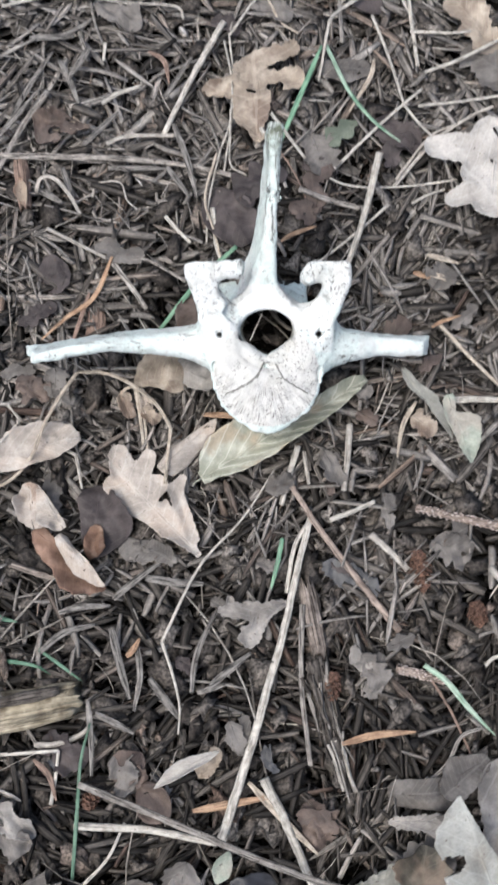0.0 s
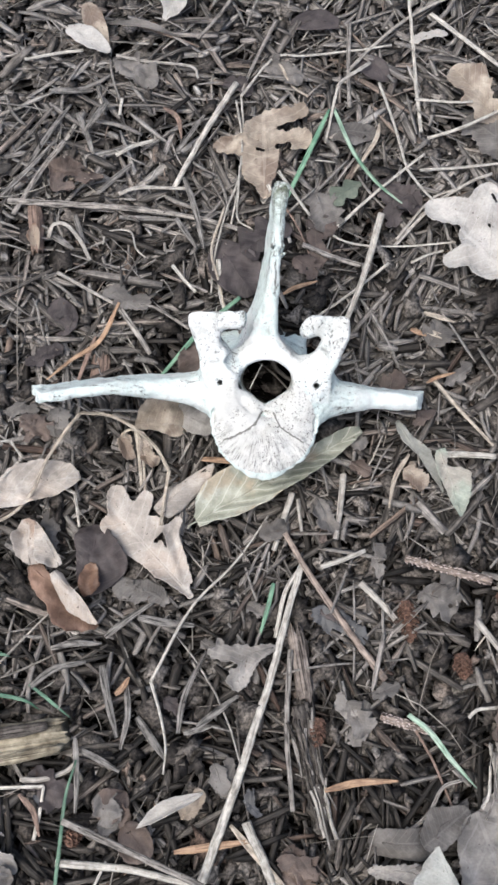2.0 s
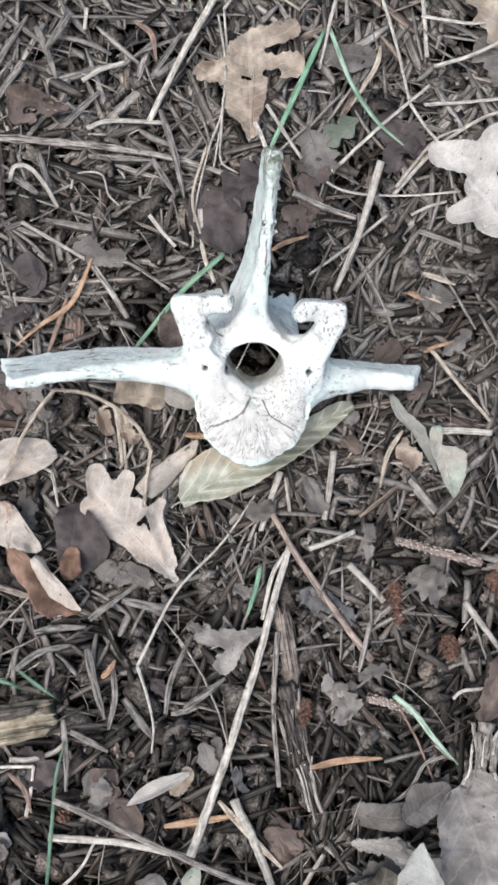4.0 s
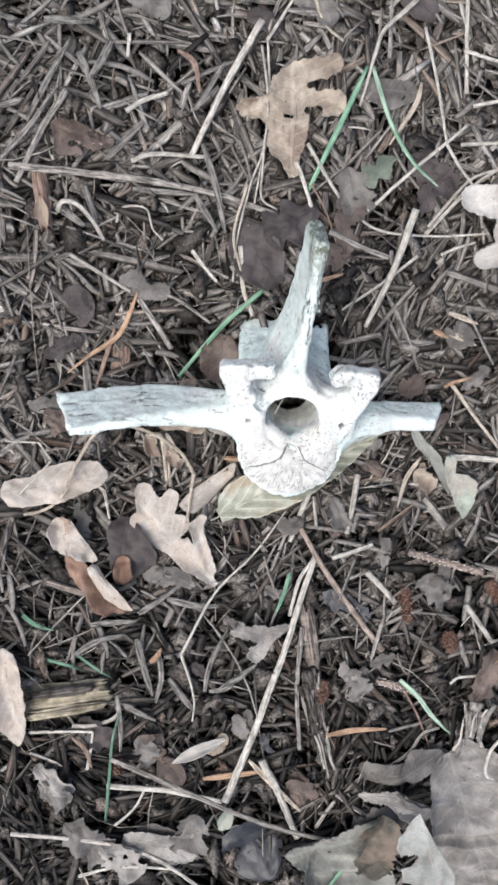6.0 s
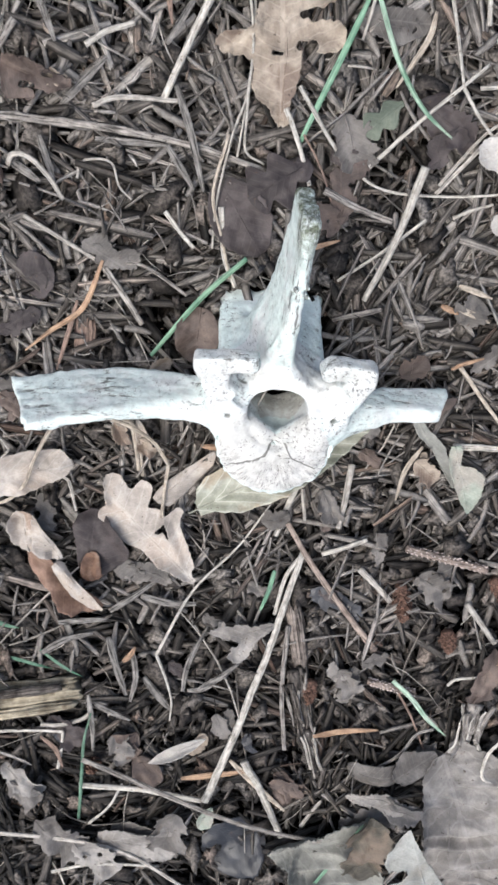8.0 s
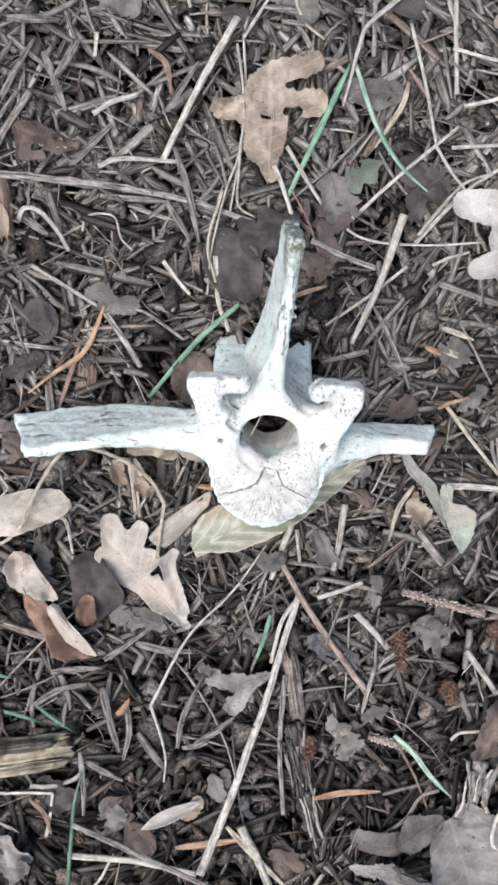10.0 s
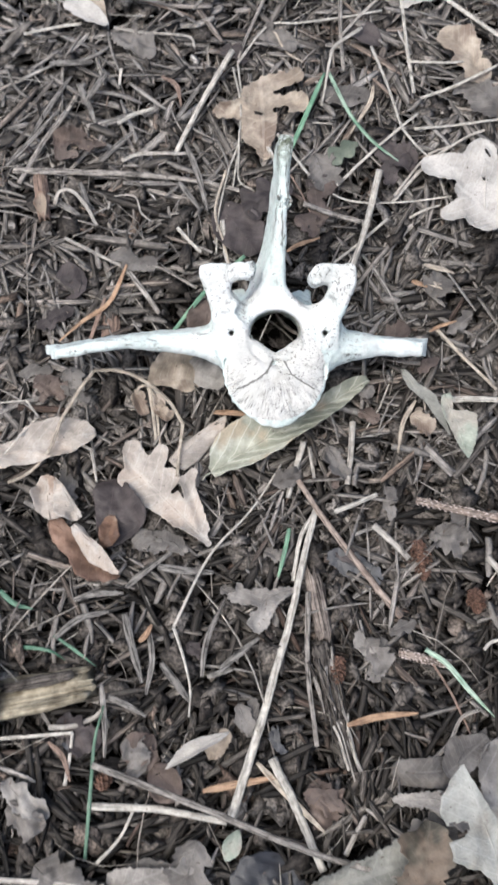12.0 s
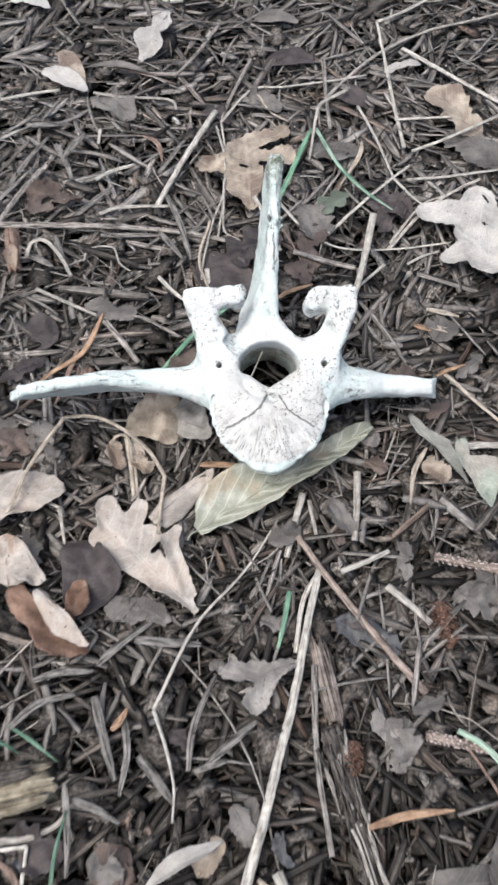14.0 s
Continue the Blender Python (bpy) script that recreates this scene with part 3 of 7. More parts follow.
def lobed_leaf(name, label, at, lobes, material, holes=(), curl=0.1, arch=3.0, midrib=0, ragged=0.6, group="", crease=0.0):
    """A lobed fallen leaf: its blade is the sum of rounded lobes in its own plane, in millimetres round its middle: each runs
    from one place to another with a half-width at both. holes: the same, taken away. midrib: which lobe the midrib follows from."""
    k = serial()
    thing = root(name, label, "leaf", group, at)
    span = np.array([[min(c[0], c[2]) - max(c[4:]), min(c[1], c[3]) - max(c[4:]), max(c[0], c[2]) + max(c[4:]), max(c[1], c[3]) + max(c[4:])] for c in lobes])
    lo, hi = span[:, :2].min(0) - 2, span[:, 2:].max(0) + 2
    step = 0.7
    xs, ys = np.arange(lo[0], hi[0], step), np.arange(lo[1], hi[1], step)
    gx, gy = np.meshgrid(xs, ys, indexing="ij")

    def rods(parts, blend):
        d = None
        for x0, y0, x1, y1, r0, r1 in parts:
            ax, ay = x1 - x0, y1 - y0
            t = np.clip(((gx - x0) * ax + (gy - y0) * ay) / (ax * ax + ay * ay + 1e-6), 0, 1)
            e = np.hypot(gx - x0 - t * ax, gy - y0 - t * ay) - (r0 + (r1 - r0) * t)
            d = e if d is None else soft_min(d, e, blend)
        return d

    fuzz = np.array([[noise.noise(Vector((x * 0.45, y * 0.45, k))) + 0.6 * noise.noise(Vector((x * 1.3, y * 1.3, k + 5))) for y in ys] for x in xs])
    field = rods(lobes, 1.5) + ragged * fuzz
    if holes:
        field = np.maximum(field, -(rods(holes, 0.2) + 0.5 * fuzz))
    slope = np.stack(np.gradient(field, step), -1)
    slope /= np.linalg.norm(slope, axis=-1, keepdims=True).clip(0.3)
    width = float((hi - lo).min())
    bm = bmesh.new()
    uv = bm.loops.layers.uv.new("leaf")
    made = {}

    def corner(i, j):
        if (i, j) not in made:
            p = np.array((gx[i, j], gy[i, j]))
            if field[i, j] > 0:
                p = p - slope[i, j] * min(field[i, j], 1.2 * step)
            x, y = p
            rim = max(0.0, 1 + field[i, j] / 7)
            z = arch * (1 - (2 * math.hypot(x, y) / width) ** 2) * 0.5 + curl * width * rim**2 * (0.35 + 0.8 * noise.noise(Vector((x * 0.06, y * 0.06, k + 2)))) + 2.2 * noise.noise(Vector((x * 0.07, y * 0.07, k))) + 0.5 * noise.noise(Vector((x * 0.3, y * 0.3, k)))
            z += crease * (1 - 3 * abs(noise.noise(Vector((x * 0.03, y * 0.085, k + 9)))))
            made[i, j] = bm.verts.new(Vector((x, y, z)) / 1000)
        return made[i, j]

    a, b = Vector(lobes[0][:2]), Vector(lobes[1][2:4])
    d = (b - a).normalized()
    length = (b - a).length * 1.25
    inside = field < 0
    for i in range(len(xs) - 1):
        for j in range(len(ys) - 1):
            if inside[i : i + 2, j : j + 2].sum() >= 2:
                f = bm.faces.new((corner(i, j), corner(i + 1, j), corner(i + 1, j + 1), corner(i, j + 1)))
                for loop in f.loops:
                    q = Vector((loop.vert.co.x, loop.vert.co.y)) * 1000 - a
                    loop[uv].uv = (q.dot(d) / length, 0.5 + (q.x * d.y - q.y * d.x) / width)
    heights = {c: v.co.z for c, v in made.items()}
    bm.normal_update()
    bmesh.ops.solidify(bm, geom=bm.faces[:], thickness=0.00035)
    lamina = part("blade", bm, material, thing)
    rib = [a, *(Vector(c[2:4]) for c in lobes[midrib : midrib + 2])]
    tops = []
    for p in spline([(*q, 0) for q in rib], 14):
        i, j = (int(np.clip(round((p[m] - lo[m]) / step), 0, n - 1)) for m, n in ((0, len(xs)), (1, len(ys))))
        near = min(heights, key=lambda c: (c[0] - i) ** 2 + (c[1] - j) ** 2)
        tops.append((p.x / 1000, p.y / 1000, heights[near] - 0.00005))
    bm = bmesh.new()
    tube(bm, [Vector(p) for p in tops], 0.0005, 6, 0.5, (1.25, 0.4), 0.06, k)
    part("midrib", bm, material, lamina)
    return thing


def splinter(name, label, category, a, b, width, height, material, ridges=9):
    """A fibrous piece of wood or bark from a to b."""
    k = serial()
    a, b = Vector(a), Vector(b)
    d = (b - a).normalized()
    side = d.cross(Vector((0, 0, 1))).normalized()
    up = side.cross(d)
    nu, nv = 40, 44
    bm = bmesh.new()
    rings = []
    for i in range(nu + 1):
        s = i / nu
        ring = []
        for j in range(nv):
            t = 2 * math.pi * j / nv
            ragged = 0.22 * (b - a).length * noise.noise(Vector((math.cos(t) * 4.2 + k, math.sin(t) * 4.2, 3.1 if s > 0.5 else 8.4))) * abs(2 * s - 1) ** 3
            g = 1 + 0.34 * noise.noise(Vector((math.cos(t) * ridges / 3 + k, math.sin(t) * ridges / 3, s * 1.6))) + 0.30 * noise.noise(Vector((math.cos(t) * ridges, math.sin(t) * ridges + k, s * 3)))
            g *= 0.72 + 0.28 * math.sin(math.pi * (0.08 + 0.84 * s)) ** 0.5
            ring.append(bm.verts.new(a + (b - a) * s + d * ragged + side * math.cos(t) * g * width / 2 + up * math.sin(t) * g * height / 2))
        rings.append(ring)
    uv = bm.loops.layers.uv.verify()
    for i, (p, q) in enumerate(zip(rings, rings[1:])):
        for j in range(nv):
            f = bm.faces.new((p[j], q[j], q[(j + 1) % nv], p[(j + 1) % nv]))
            for loop, c in zip(f.loops, ((i, j), (i + 1, j), (i + 1, j + 1), (i, j + 1))):
                loop[uv].uv = (c[0] * 0.0003 + k, 2.2 * c[1] / nv)
    bm.faces.new(rings[0])
    bm.faces.new(rings[-1][::-1])
    return tagged(part(name, bm, material), label, category)


def scaly_twig(label, points, width, bark, pale):
    """A bare conifer twig with the raised cushions that its needles left."""
    k = serial()
    rng = random.Random(k)
    base = Vector(points[0])
    line = [p - base for p in spline(points, 60)]
    thing = root("twig", label, "twig", "", base)
    bm = bmesh.new()
    tube(bm, line[::4], width * 0.42, 9, 0.95, (0.85, 1.05), 0.06, k)
    part("core", bm, bark, thing)
    bm = bmesh.new()
    for i, c in enumerate(line[1:-1]):
        d = (line[i + 2] - c).normalized()
        side = d.cross(Vector((0, 0, 1))).normalized()
        for turn in (i * 2.4 + rng.gauss(0, 0.5), i * 2.4 + 3.1 + rng.gauss(0, 0.5)):
            out = side * math.cos(turn) + side.cross(d) * math.sin(turn)
            tan = d.cross(out)
            r, w, n = width * 0.38, width * 0.09 * rng.uniform(0.6, 1.3), width * 0.14 * rng.uniform(0.7, 1.4)
            p = [bm.verts.new(c + out * (r + h) + tan * x + d * y) for x, y, h in ((-w, 0, 0), (0, -n, 0), (w, 0, 0), (0, n, 0.1 * width), (0, 0.2 * n, 0.15 * width))]
            for f in ((0, 1, 4), (1, 2, 4), (2, 3, 4), (3, 0, 4)):
                bm.faces.new([p[v] for v in f])
    tagged(part("cushions", bm, pale, thing, "pale raised needle cushions", smooth=False), kind="stuff")
    return thing


def cone(name, label, a, b, width, material):
    """A small seed cone lying on its side: core and overlapping scales."""
    k = serial()
    rng = random.Random(k)
    a, b = Vector(a), Vector(b)
    d = (b - a).normalized()
    side = d.cross(Vector((0, 0, 1))).normalized()
    up = side.cross(d)
    thing = root(name, label, "cone", "fallen cones", a)
    bm = bmesh.new()
    tube(bm, [(b - a) * s for s in (0.02, 0.3, 0.6, 0.98)], width * 0.3, 8, 1.0, (1, 0.5), 0.1, k)
    part("core", bm, material, thing)
    bm = bmesh.new()
    for i in range(46):
        s = (i + 0.5) / 46
        t = i * 2.399
        out = side * math.cos(t) + up * math.sin(t)
        tan = d.cross(out)
        r = width / 2 * math.sin(math.pi * (0.12 + 0.8 * s)) ** 0.6 * rng.uniform(0.85, 1.1)
        c = (b - a) * s
        w = width * 0.17 * rng.uniform(0.8, 1.2)
        pts = [c + out * r * 0.45 - tan * w * 0.5, c + out * r * 0.45 + tan * w * 0.5, c + out * r + tan * w + d * w * 0.7, c + out * r * 1.08 + d * w * 1.3, c + out * r - tan * w + d * w * 0.7]
        top = [bm.verts.new(p) for p in pts]
        low = [bm.verts.new(p + d * -0.0006 - out * 0.0003) for p in pts]
        bm.faces.new(top)
        bm.faces.new(low[::-1])
        for j in range(5):
            bm.faces.new((top[j], low[j], low[(j + 1) % 5], top[(j + 1) % 5]))
    tagged(part("husk", bm, material, thing, smooth=False), kind="stuff")
    return thing


def frayed(name, label, category, a, b, width, dark, pale, count=12):
    """A rotted, frayed twig or strip: a bundle of fibres of uneven length that splay at the ends."""
    k = serial()
    rng = random.Random(k)
    a, b = Vector(a), Vector(b)
    d = (b - a).normalized()
    side = d.cross(Vector((0, 0, 1))).normalized()
    thing = root(name, label, category, "", a)
    core = [(b - a) * s + side * rng.gauss(0, 0.06) * width + Vector((0, 0, -0.12 * width)) for s in (0.0, 0.25, 0.5, 0.72, 0.9)]
    bm = bmesh.new()
    tube(bm, spline(core, 26), width * 0.34, 10, 0.55, (1.0, 0.55), 0.22, k)
    part("core", bm, dark, thing)
    for i in range(count):
        off = rng.uniform(-0.5, 0.5)
        s0, s1 = rng.uniform(-0.06, 0.35), rng.uniform(0.6, 1.08)
        if rng.random() < 0.4:
            s1 = s0 + rng.uniform(0.3, 0.5)
        lift = rng.uniform(-0.3, 0.4) * width * (1 - 2 * abs(off))
        pts = []
        for t in (0, 0.3, 0.7, 1):
            s = s0 + (s1 - s0) * t
            splay = 1 + 0.7 * abs(2 * s - 1) ** 3
            pts.append((b - a) * s + side * (off * splay * width + rng.gauss(0, 0.04) * width) + Vector((0, 0, lift + rng.gauss(0, 0.05) * width)))
        bm = bmesh.new()
        tube(bm, spline(pts, 14), width * rng.uniform(0.05, 0.16), 6, 0.5, (rng.uniform(0.3, 1), rng.uniform(0.15, 0.8)), 0.15, k * 40 + i)
        part("fibre", bm, pale if rng.random() < 0.3 else dark, thing)
    return thing


# ---- ground ----
def ground_sheet():
    """One sheet of soil, fine and uneven under the litter, out to the horizon."""
    fine = np.arange(-0.66, 0.661, 0.011)
    far = np.array([0.8, 1.1, 1.6, 2.5, 4, 7, 12, 25, 60, 150, 400])
    axis = np.concatenate([-far[::-1], fine, far])
    n = len(axis)
    verts = []
    for y in axis:
        for x in axis:
            z = -0.015 + 0.004 * noise.noise(Vector((x * 14, y * 14, 0))) + 0.003 * noise.noise(Vector((x * 55, y * 55, 2)))
            verts.append((x, y + 0.15, z if max(abs(x), abs(y)) < 3 else -0.015))
    faces = [(j * n + i, j * n + i + 1, (j + 1) * n + i + 1, (j + 1) * n + i) for j in range(n - 1) for i in range(n - 1)]
    return tagged(mesh_object("ground", verts, faces, SOIL), "forest soil under needle litter, blackened for the shade in its gaps", "ground", kind="structure")


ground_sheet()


def strips(count, seed, lengths, widths, z_range, tilt, spread, crook, near_shade=False, sparse=0.0, rim=0.0):
    """Vertices and faces of many bent, keeled strips lying about: dead needles and stalks."""
    rng = np.random.default_rng(seed)
    near = rng.random(count) < 0.93
    x = np.where(near, rng.uniform(-0.25, 0.25, count), rng.uniform(-0.6, 0.6, count))
    y = np.where(near, rng.uniform(-0.25, 0.56, count), rng.uniform(-0.45, 0.75, count))
    if rim:
        # litter thinning out round the dense patch
        side_of = rng.integers(0, 4, count)
        out = rng.exponential(rim, count)
        x = np.where(side_of == 0, -0.25 - out, np.where(side_of == 1, 0.25 + out, rng.uniform(-0.25, 0.25, count) * (1 + out * 4)))
        y = np.where(side_of == 2, -0.25 - out, np.where(side_of == 3, 0.56 + out, 0.155 + rng.uniform(-0.405, 0.405, count) * (1 + out * 2.5)))
    swirl = np.array([noise.noise(Vector((a * 11, b * 11, seed))) * 3.4 for a, b in zip(x, y)])
    heading = swirl + rng.normal(0, spread, count)
    # dark needles get denser towards low y: shade put into the litter colour
    if near_shade:
        keep = rng.random(count) < np.clip(1.02 - 3.3 * (y - 0.02), 0.05, 1.0)
        x, y = np.where(keep, x, x + 9.0), y
    hollow = np.array([noise.noise(Vector((a * 26, b * 26, 9))) + 0.5 * noise.noise(Vector((a * 70, b * 70, 5))) for a, b in zip(x, y)])
    # pale needles drop out at low y and near right, for the same shade
    if sparse:
        drop = rng.random(count) < np.clip(0.18 - 1.6 * hollow + 11.0 * np.clip(0.095 - y, 0, 0.12) + 6.0 * np.clip(x - 0.045, 0, 0.07) * np.clip(14 * (0.12 - y), 0, 1), 0.0, 0.97) * sparse
        x = np.where(drop, x + 9.0, x)
    foot = np.hypot(x, y - 0.160) < 0.036
    x = np.where(foot, rng.choice([-0.2, 0.2], count), x)
    length = rng.uniform(*lengths, count) * rng.choice([0.3, 0.5, 0.75, 1.0, 1.0, 1.2, 1.45], count)
    width = rng.uniform(*widths, count) * rng.choice([0.4, 0.65, 0.9, 1.0, 1.25], count)
    width = width * np.interp(y, (-0.12, 0.08, 0.24), (0.92, 1.0, 1.12))
    level = rng.random(count)
    z = z_range[0] + (z_range[1] - z_range[0]) * level + 0.003 * hollow
    pitch = rng.normal(0, tilt, count)
    roll = rng.normal(0, 0.35, count)
    bend = rng.normal(0, crook, count)
    sag = rng.normal(0, 0.03, count)
    d = np.stack([np.cos(heading), np.sin(heading), 0 * heading], 1)
    side = np.stack([-np.sin(heading), np.cos(heading), roll], 1)
    side /= np.linalg.norm(side, axis=1)[:, None]
    up = np.array([0, 0, 1.0])
    s = np.array([-0.5, -0.27, 0.0, 0.27, 0.5])
    wid = [rng.uniform(0.35, 0.9, count), rng.uniform(0.88, 1.05, count), np.ones(count), rng.uniform(0.88, 1.05, count), rng.uniform(0.25, 0.85, count)]
    keel = rng.uniform(-0.22, 0.12, count)[:, None]
    rows = []
    for k in range(5):
        c = np.stack([x, y, z], 1) + d * (s[k] * length)[:, None] + side * (bend * length * (s[k] ** 2 - 0.1))[:, None] + up * (np.sin(pitch) * s[k] * length + sag * length * (0.25 - s[k] ** 2))[:, None]
        w = (width * wid[k] / 2)[:, None]
        rows.append(np.stack([c + side * w, c + up * (w * keel + 0.00012), c - side * w, c + up * (w * keel - 0.0005)], 1))
    verts = np.stack(rows, 1).reshape(-1, 3)
    one = [(k * 4 + j, k * 4 + (j + 1) % 4, k * 4 + 4 + (j + 1) % 4, k * 4 + 4 + j) for k in range(4) for j in range(4)]
    one += [(3, 2, 1, 0), (16, 17, 18, 19)]
    chart = np.array([((v // 4) / 4, (v % 4) / 2 if v % 4 < 3 else 0.5) for f in one for v in f], np.float32)
    kept = np.abs(x) < 3
    left = int(kept.sum())
    faces = (np.array(one)[None] + (np.arange(left) * 20)[:, None, None]).reshape(-1, 4)
    return verts.reshape(count, 20, 3)[kept].reshape(-1, 3), faces, np.tile(chart, (left, 1)).reshape(-1, 4, 2)


def quick_mesh(name, verts, faces, material, chart=None):
    me = bpy.data.meshes.new(name)
    me.vertices.add(len(verts))
    me.vertices.foreach_set("co", np.asarray(verts, np.float32).ravel())
    per = faces.shape[1]
    me.loops.add(faces.size)
    me.loops.foreach_set("vertex_index", faces.astype(np.int32).ravel())
    me.polygons.add(len(faces))
    me.polygons.foreach_set("loop_start", np.arange(0, faces.size, per, dtype=np.int32))
    if chart is not None:
        me.uv_layers.new(name="along").data.foreach_set("uv", np.ascontiguousarray(chart, np.float32).ravel())
    me.update(calc_edges=True)
    me.validate()
    me.materials.append(material)
    return me


def flakes(count, seed, sizes, z_range, lumpy, corners=12):
    """Vertices and faces of many small scraps with ragged rims (or lumps)."""
    rng = np.random.default_rng(seed)
    x, y = rng.uniform(-0.27, 0.27, count), rng.uniform(-0.27, 0.58, count)
    z = rng.uniform(*z_range, count)
    size = rng.uniform(*sizes, count) * rng.choice([0.5, 0.7, 1.0], count)
    head = rng.uniform(0, 6.28, count)
    tx, ty = rng.normal(0, 0.2, count), rng.normal(0, 0.2, count)
    slim = rng.uniform(0.45, 0.95, count)
    bow = rng.normal(0, 0.25, count)
    pts = []
    for j in range(corners):
        a = j * 2 * math.pi / corners
        r = size / 2 * rng.uniform(0.55 if lumpy else 0.42, 1.2, count)
        p, q = np.cos(a) * r * 1.3, np.sin(a) * r * slim
        px, py = p * np.cos(head) - q * np.sin(head), p * np.sin(head) + q * np.cos(head)
        pts.append(np.stack([x + px, y + py, z + tx * px + ty * py + bow * q * q / size + rng.normal(0, 0.03, count) * size], 1))
    mid = np.stack([x, y, z + size * (0.2 if lumpy else 0.0) + 0.0003], 1)
    low = np.stack([x, y, z - size * (0.2 if lumpy else 0.0) - 0.0005], 1)
    verts = np.stack([*pts, mid, low], 1).reshape(-1, 3)
    one = [(j, (j + 1) % corners, corners) for j in range(corners)] + [((j + 1) % corners, j, corners + 1) for j in range(corners)]
    faces = (np.array(one)[None] + (np.arange(count) * (corners + 2))[:, None, None]).reshape(-1, 3)
    return verts, faces, None


def stuff(name, label, category, verts, faces, chart, material):
    return tagged(new(name, quick_mesh(name, verts, faces, material, chart)), label, category, kind="stuff")


needles = stuff("needle_litter", "thick layer of dead grey-brown conifer needles", "needle litter", *strips(15500, 3, (0.020, 0.040), (0.0024, 0.0046), (-0.009, 0.0050), 0.09, 0.6, 0.06, False, 1.0), NEEDLE)
# the lower layer carries the shade of the gaps in its colour
stuff("rotted_needle_layer", "lower needles coloured near black for the shade in the gaps", "needle litter", *strips(17000, 7, (0.014, 0.030), (0.0015, 0.0036), (-0.023, -0.006), 0.11, 0.7, 0.08), GAP_SHADE)
stuff("damp_needle_litter", "conifer needles coloured dark for the shade on the near side", "needle litter", *strips(16000, 4, (0.016, 0.036), (0.0024, 0.0046), (-0.010, 0.0050), 0.09, 0.6, 0.07, True), NEAR_SHADE)
stuff("outer_needle_litter", "scattered dead conifer needles thinning out over dark soil", "needle litter", *strips(15000, 23, (0.022, 0.042), (0.0026, 0.0044), (-0.020, 0.0020), 0.11, 0.6, 0.07, rim=0.22), NEEDLE)
stuff("broken_blades", "wide flat broken grass and needle blades", "litter blades", *strips(1900, 17, (0.020, 0.045), (0.0038, 0.0062), (-0.010, 0.0044), 0.09, 0.8, 0.06, False, 1.0), FLAT)
stuff("fine_fibres", "fine broken fibres of needles and grass", "litter fibres", *strips(9500, 6, (0.006, 0.024), (0.0005, 0.0013), (-0.008, 0.0060), 0.16, 1.3, 0.35, False, 1.0), NEEDLE)
stuff("crumb_litter", "dark crumbs of bark and rotted leaf", "litter crumbs", *flakes(13000, 5, (0.0008, 0.0027), (-0.014, 0.0030), True, 8), CRUMB)
stuff("leaf_scraps", "small brown scraps of rotted leaves", "leaf scraps", *flakes(6400, 8, (0.005, 0.023), (-0.009, 0.0056), False), SHRED)
stuff("dry_grass_strands", "thin dry grass strands lying on the needles", "dry grass", *strips(260, 12, (0.030, 0.085), (0.0006, 0.0014), (0.001, 0.007), 0.05, 1.2, 0.35), STRAND)


def loose_needles(count):
    """The needles that lie on top, each an object of its own on a few shared meshes."""
    rng = random.Random(21)
    shapes = []
    for k in range(10):
        v, f, chart = strips(1, 100 + k, (0.020, 0.034), (0.0022, 0.0036), (0, 0), 0.0, 0.0, 0.2)
        v = v - v.mean(0)
        shapes.append(quick_mesh("needle", v, f, TOPNEEDLE, chart))
    for k in range(count):
        ob = new("needle", shapes[k % 10])
        ob.parent = needles
        ob.matrix_basis = pose(rng.uniform(-0.17, 0.17), rng.uniform(-0.03, 0.42), rng.uniform(0.002, 0.006), rng.gauss(0, 6), rng.gauss(0, 8), rng.uniform(0, 360))


TOPNEEDLE = piece_mat("top_needle", (0.13, 0.108, 0.09), (0.27, 0.24, 0.21), 300, 1400, 0.75)
loose_needles(260)

# ---- the vertebra ----
AXES = Matrix(((0.9993, 0.038, 0.0015), (-0.035, 0.9329, -0.3584), (-0.015, 0.3581, 0.9336)))
SEAT = Vector((0.0, 0.1415, 0.0505))


def lattice(shape, cell, seed):
    """Smooth noise from -1 to 1 over a grid."""
    rng = np.random.default_rng(seed)
    out = rng.uniform(-1, 1, [int(n / cell) + 3 for n in shape]).astype(np.float32)
    for ax, n in enumerate(shape):
        t = np.arange(n) / cell
        i = t.astype(int)
        f = (t - i).astype(np.float32)
        f = f * f * (3 - 2 * f)
        f = f.reshape([-1 if k == ax else 1 for k in range(3)])
        out = np.take(out, i, ax) * (1 - f) + np.take(out, i + 1, ax) * f
    return out


def limb(g, a, b, ra, rb, squash=(1, 1, 1)):
    """Distance to a rod from a to b whose radius runs from ra to rb."""
    q = np.array(squash, np.float32)
    a, b = np.array(a, np.float32) * q, np.array(b, np.float32) * q
    d = b - a
    t = np.clip(sum((g[k] * q[k] - a[k]) * d[k] for k in range(3)) / (d @ d), 0, 1)
    dist = np.sqrt(sum((g[k] * q[k] - a[k] - t * d[k]) ** 2 for k in range(3)))
    return (dist - (ra + (rb - ra) * t)) / q.max()


def plank(p, q, half_p, half_q, edge):
    """Distance to a rounded oblong in the plane of p and q."""
    x, y = np.abs(p) - (half_p - edge), np.abs(q) - (half_q - edge)
    return np.sqrt(np.maximum(x, 0) ** 2 + np.maximum(y, 0) ** 2) + np.minimum(np.maximum(x, y), 0) - edge


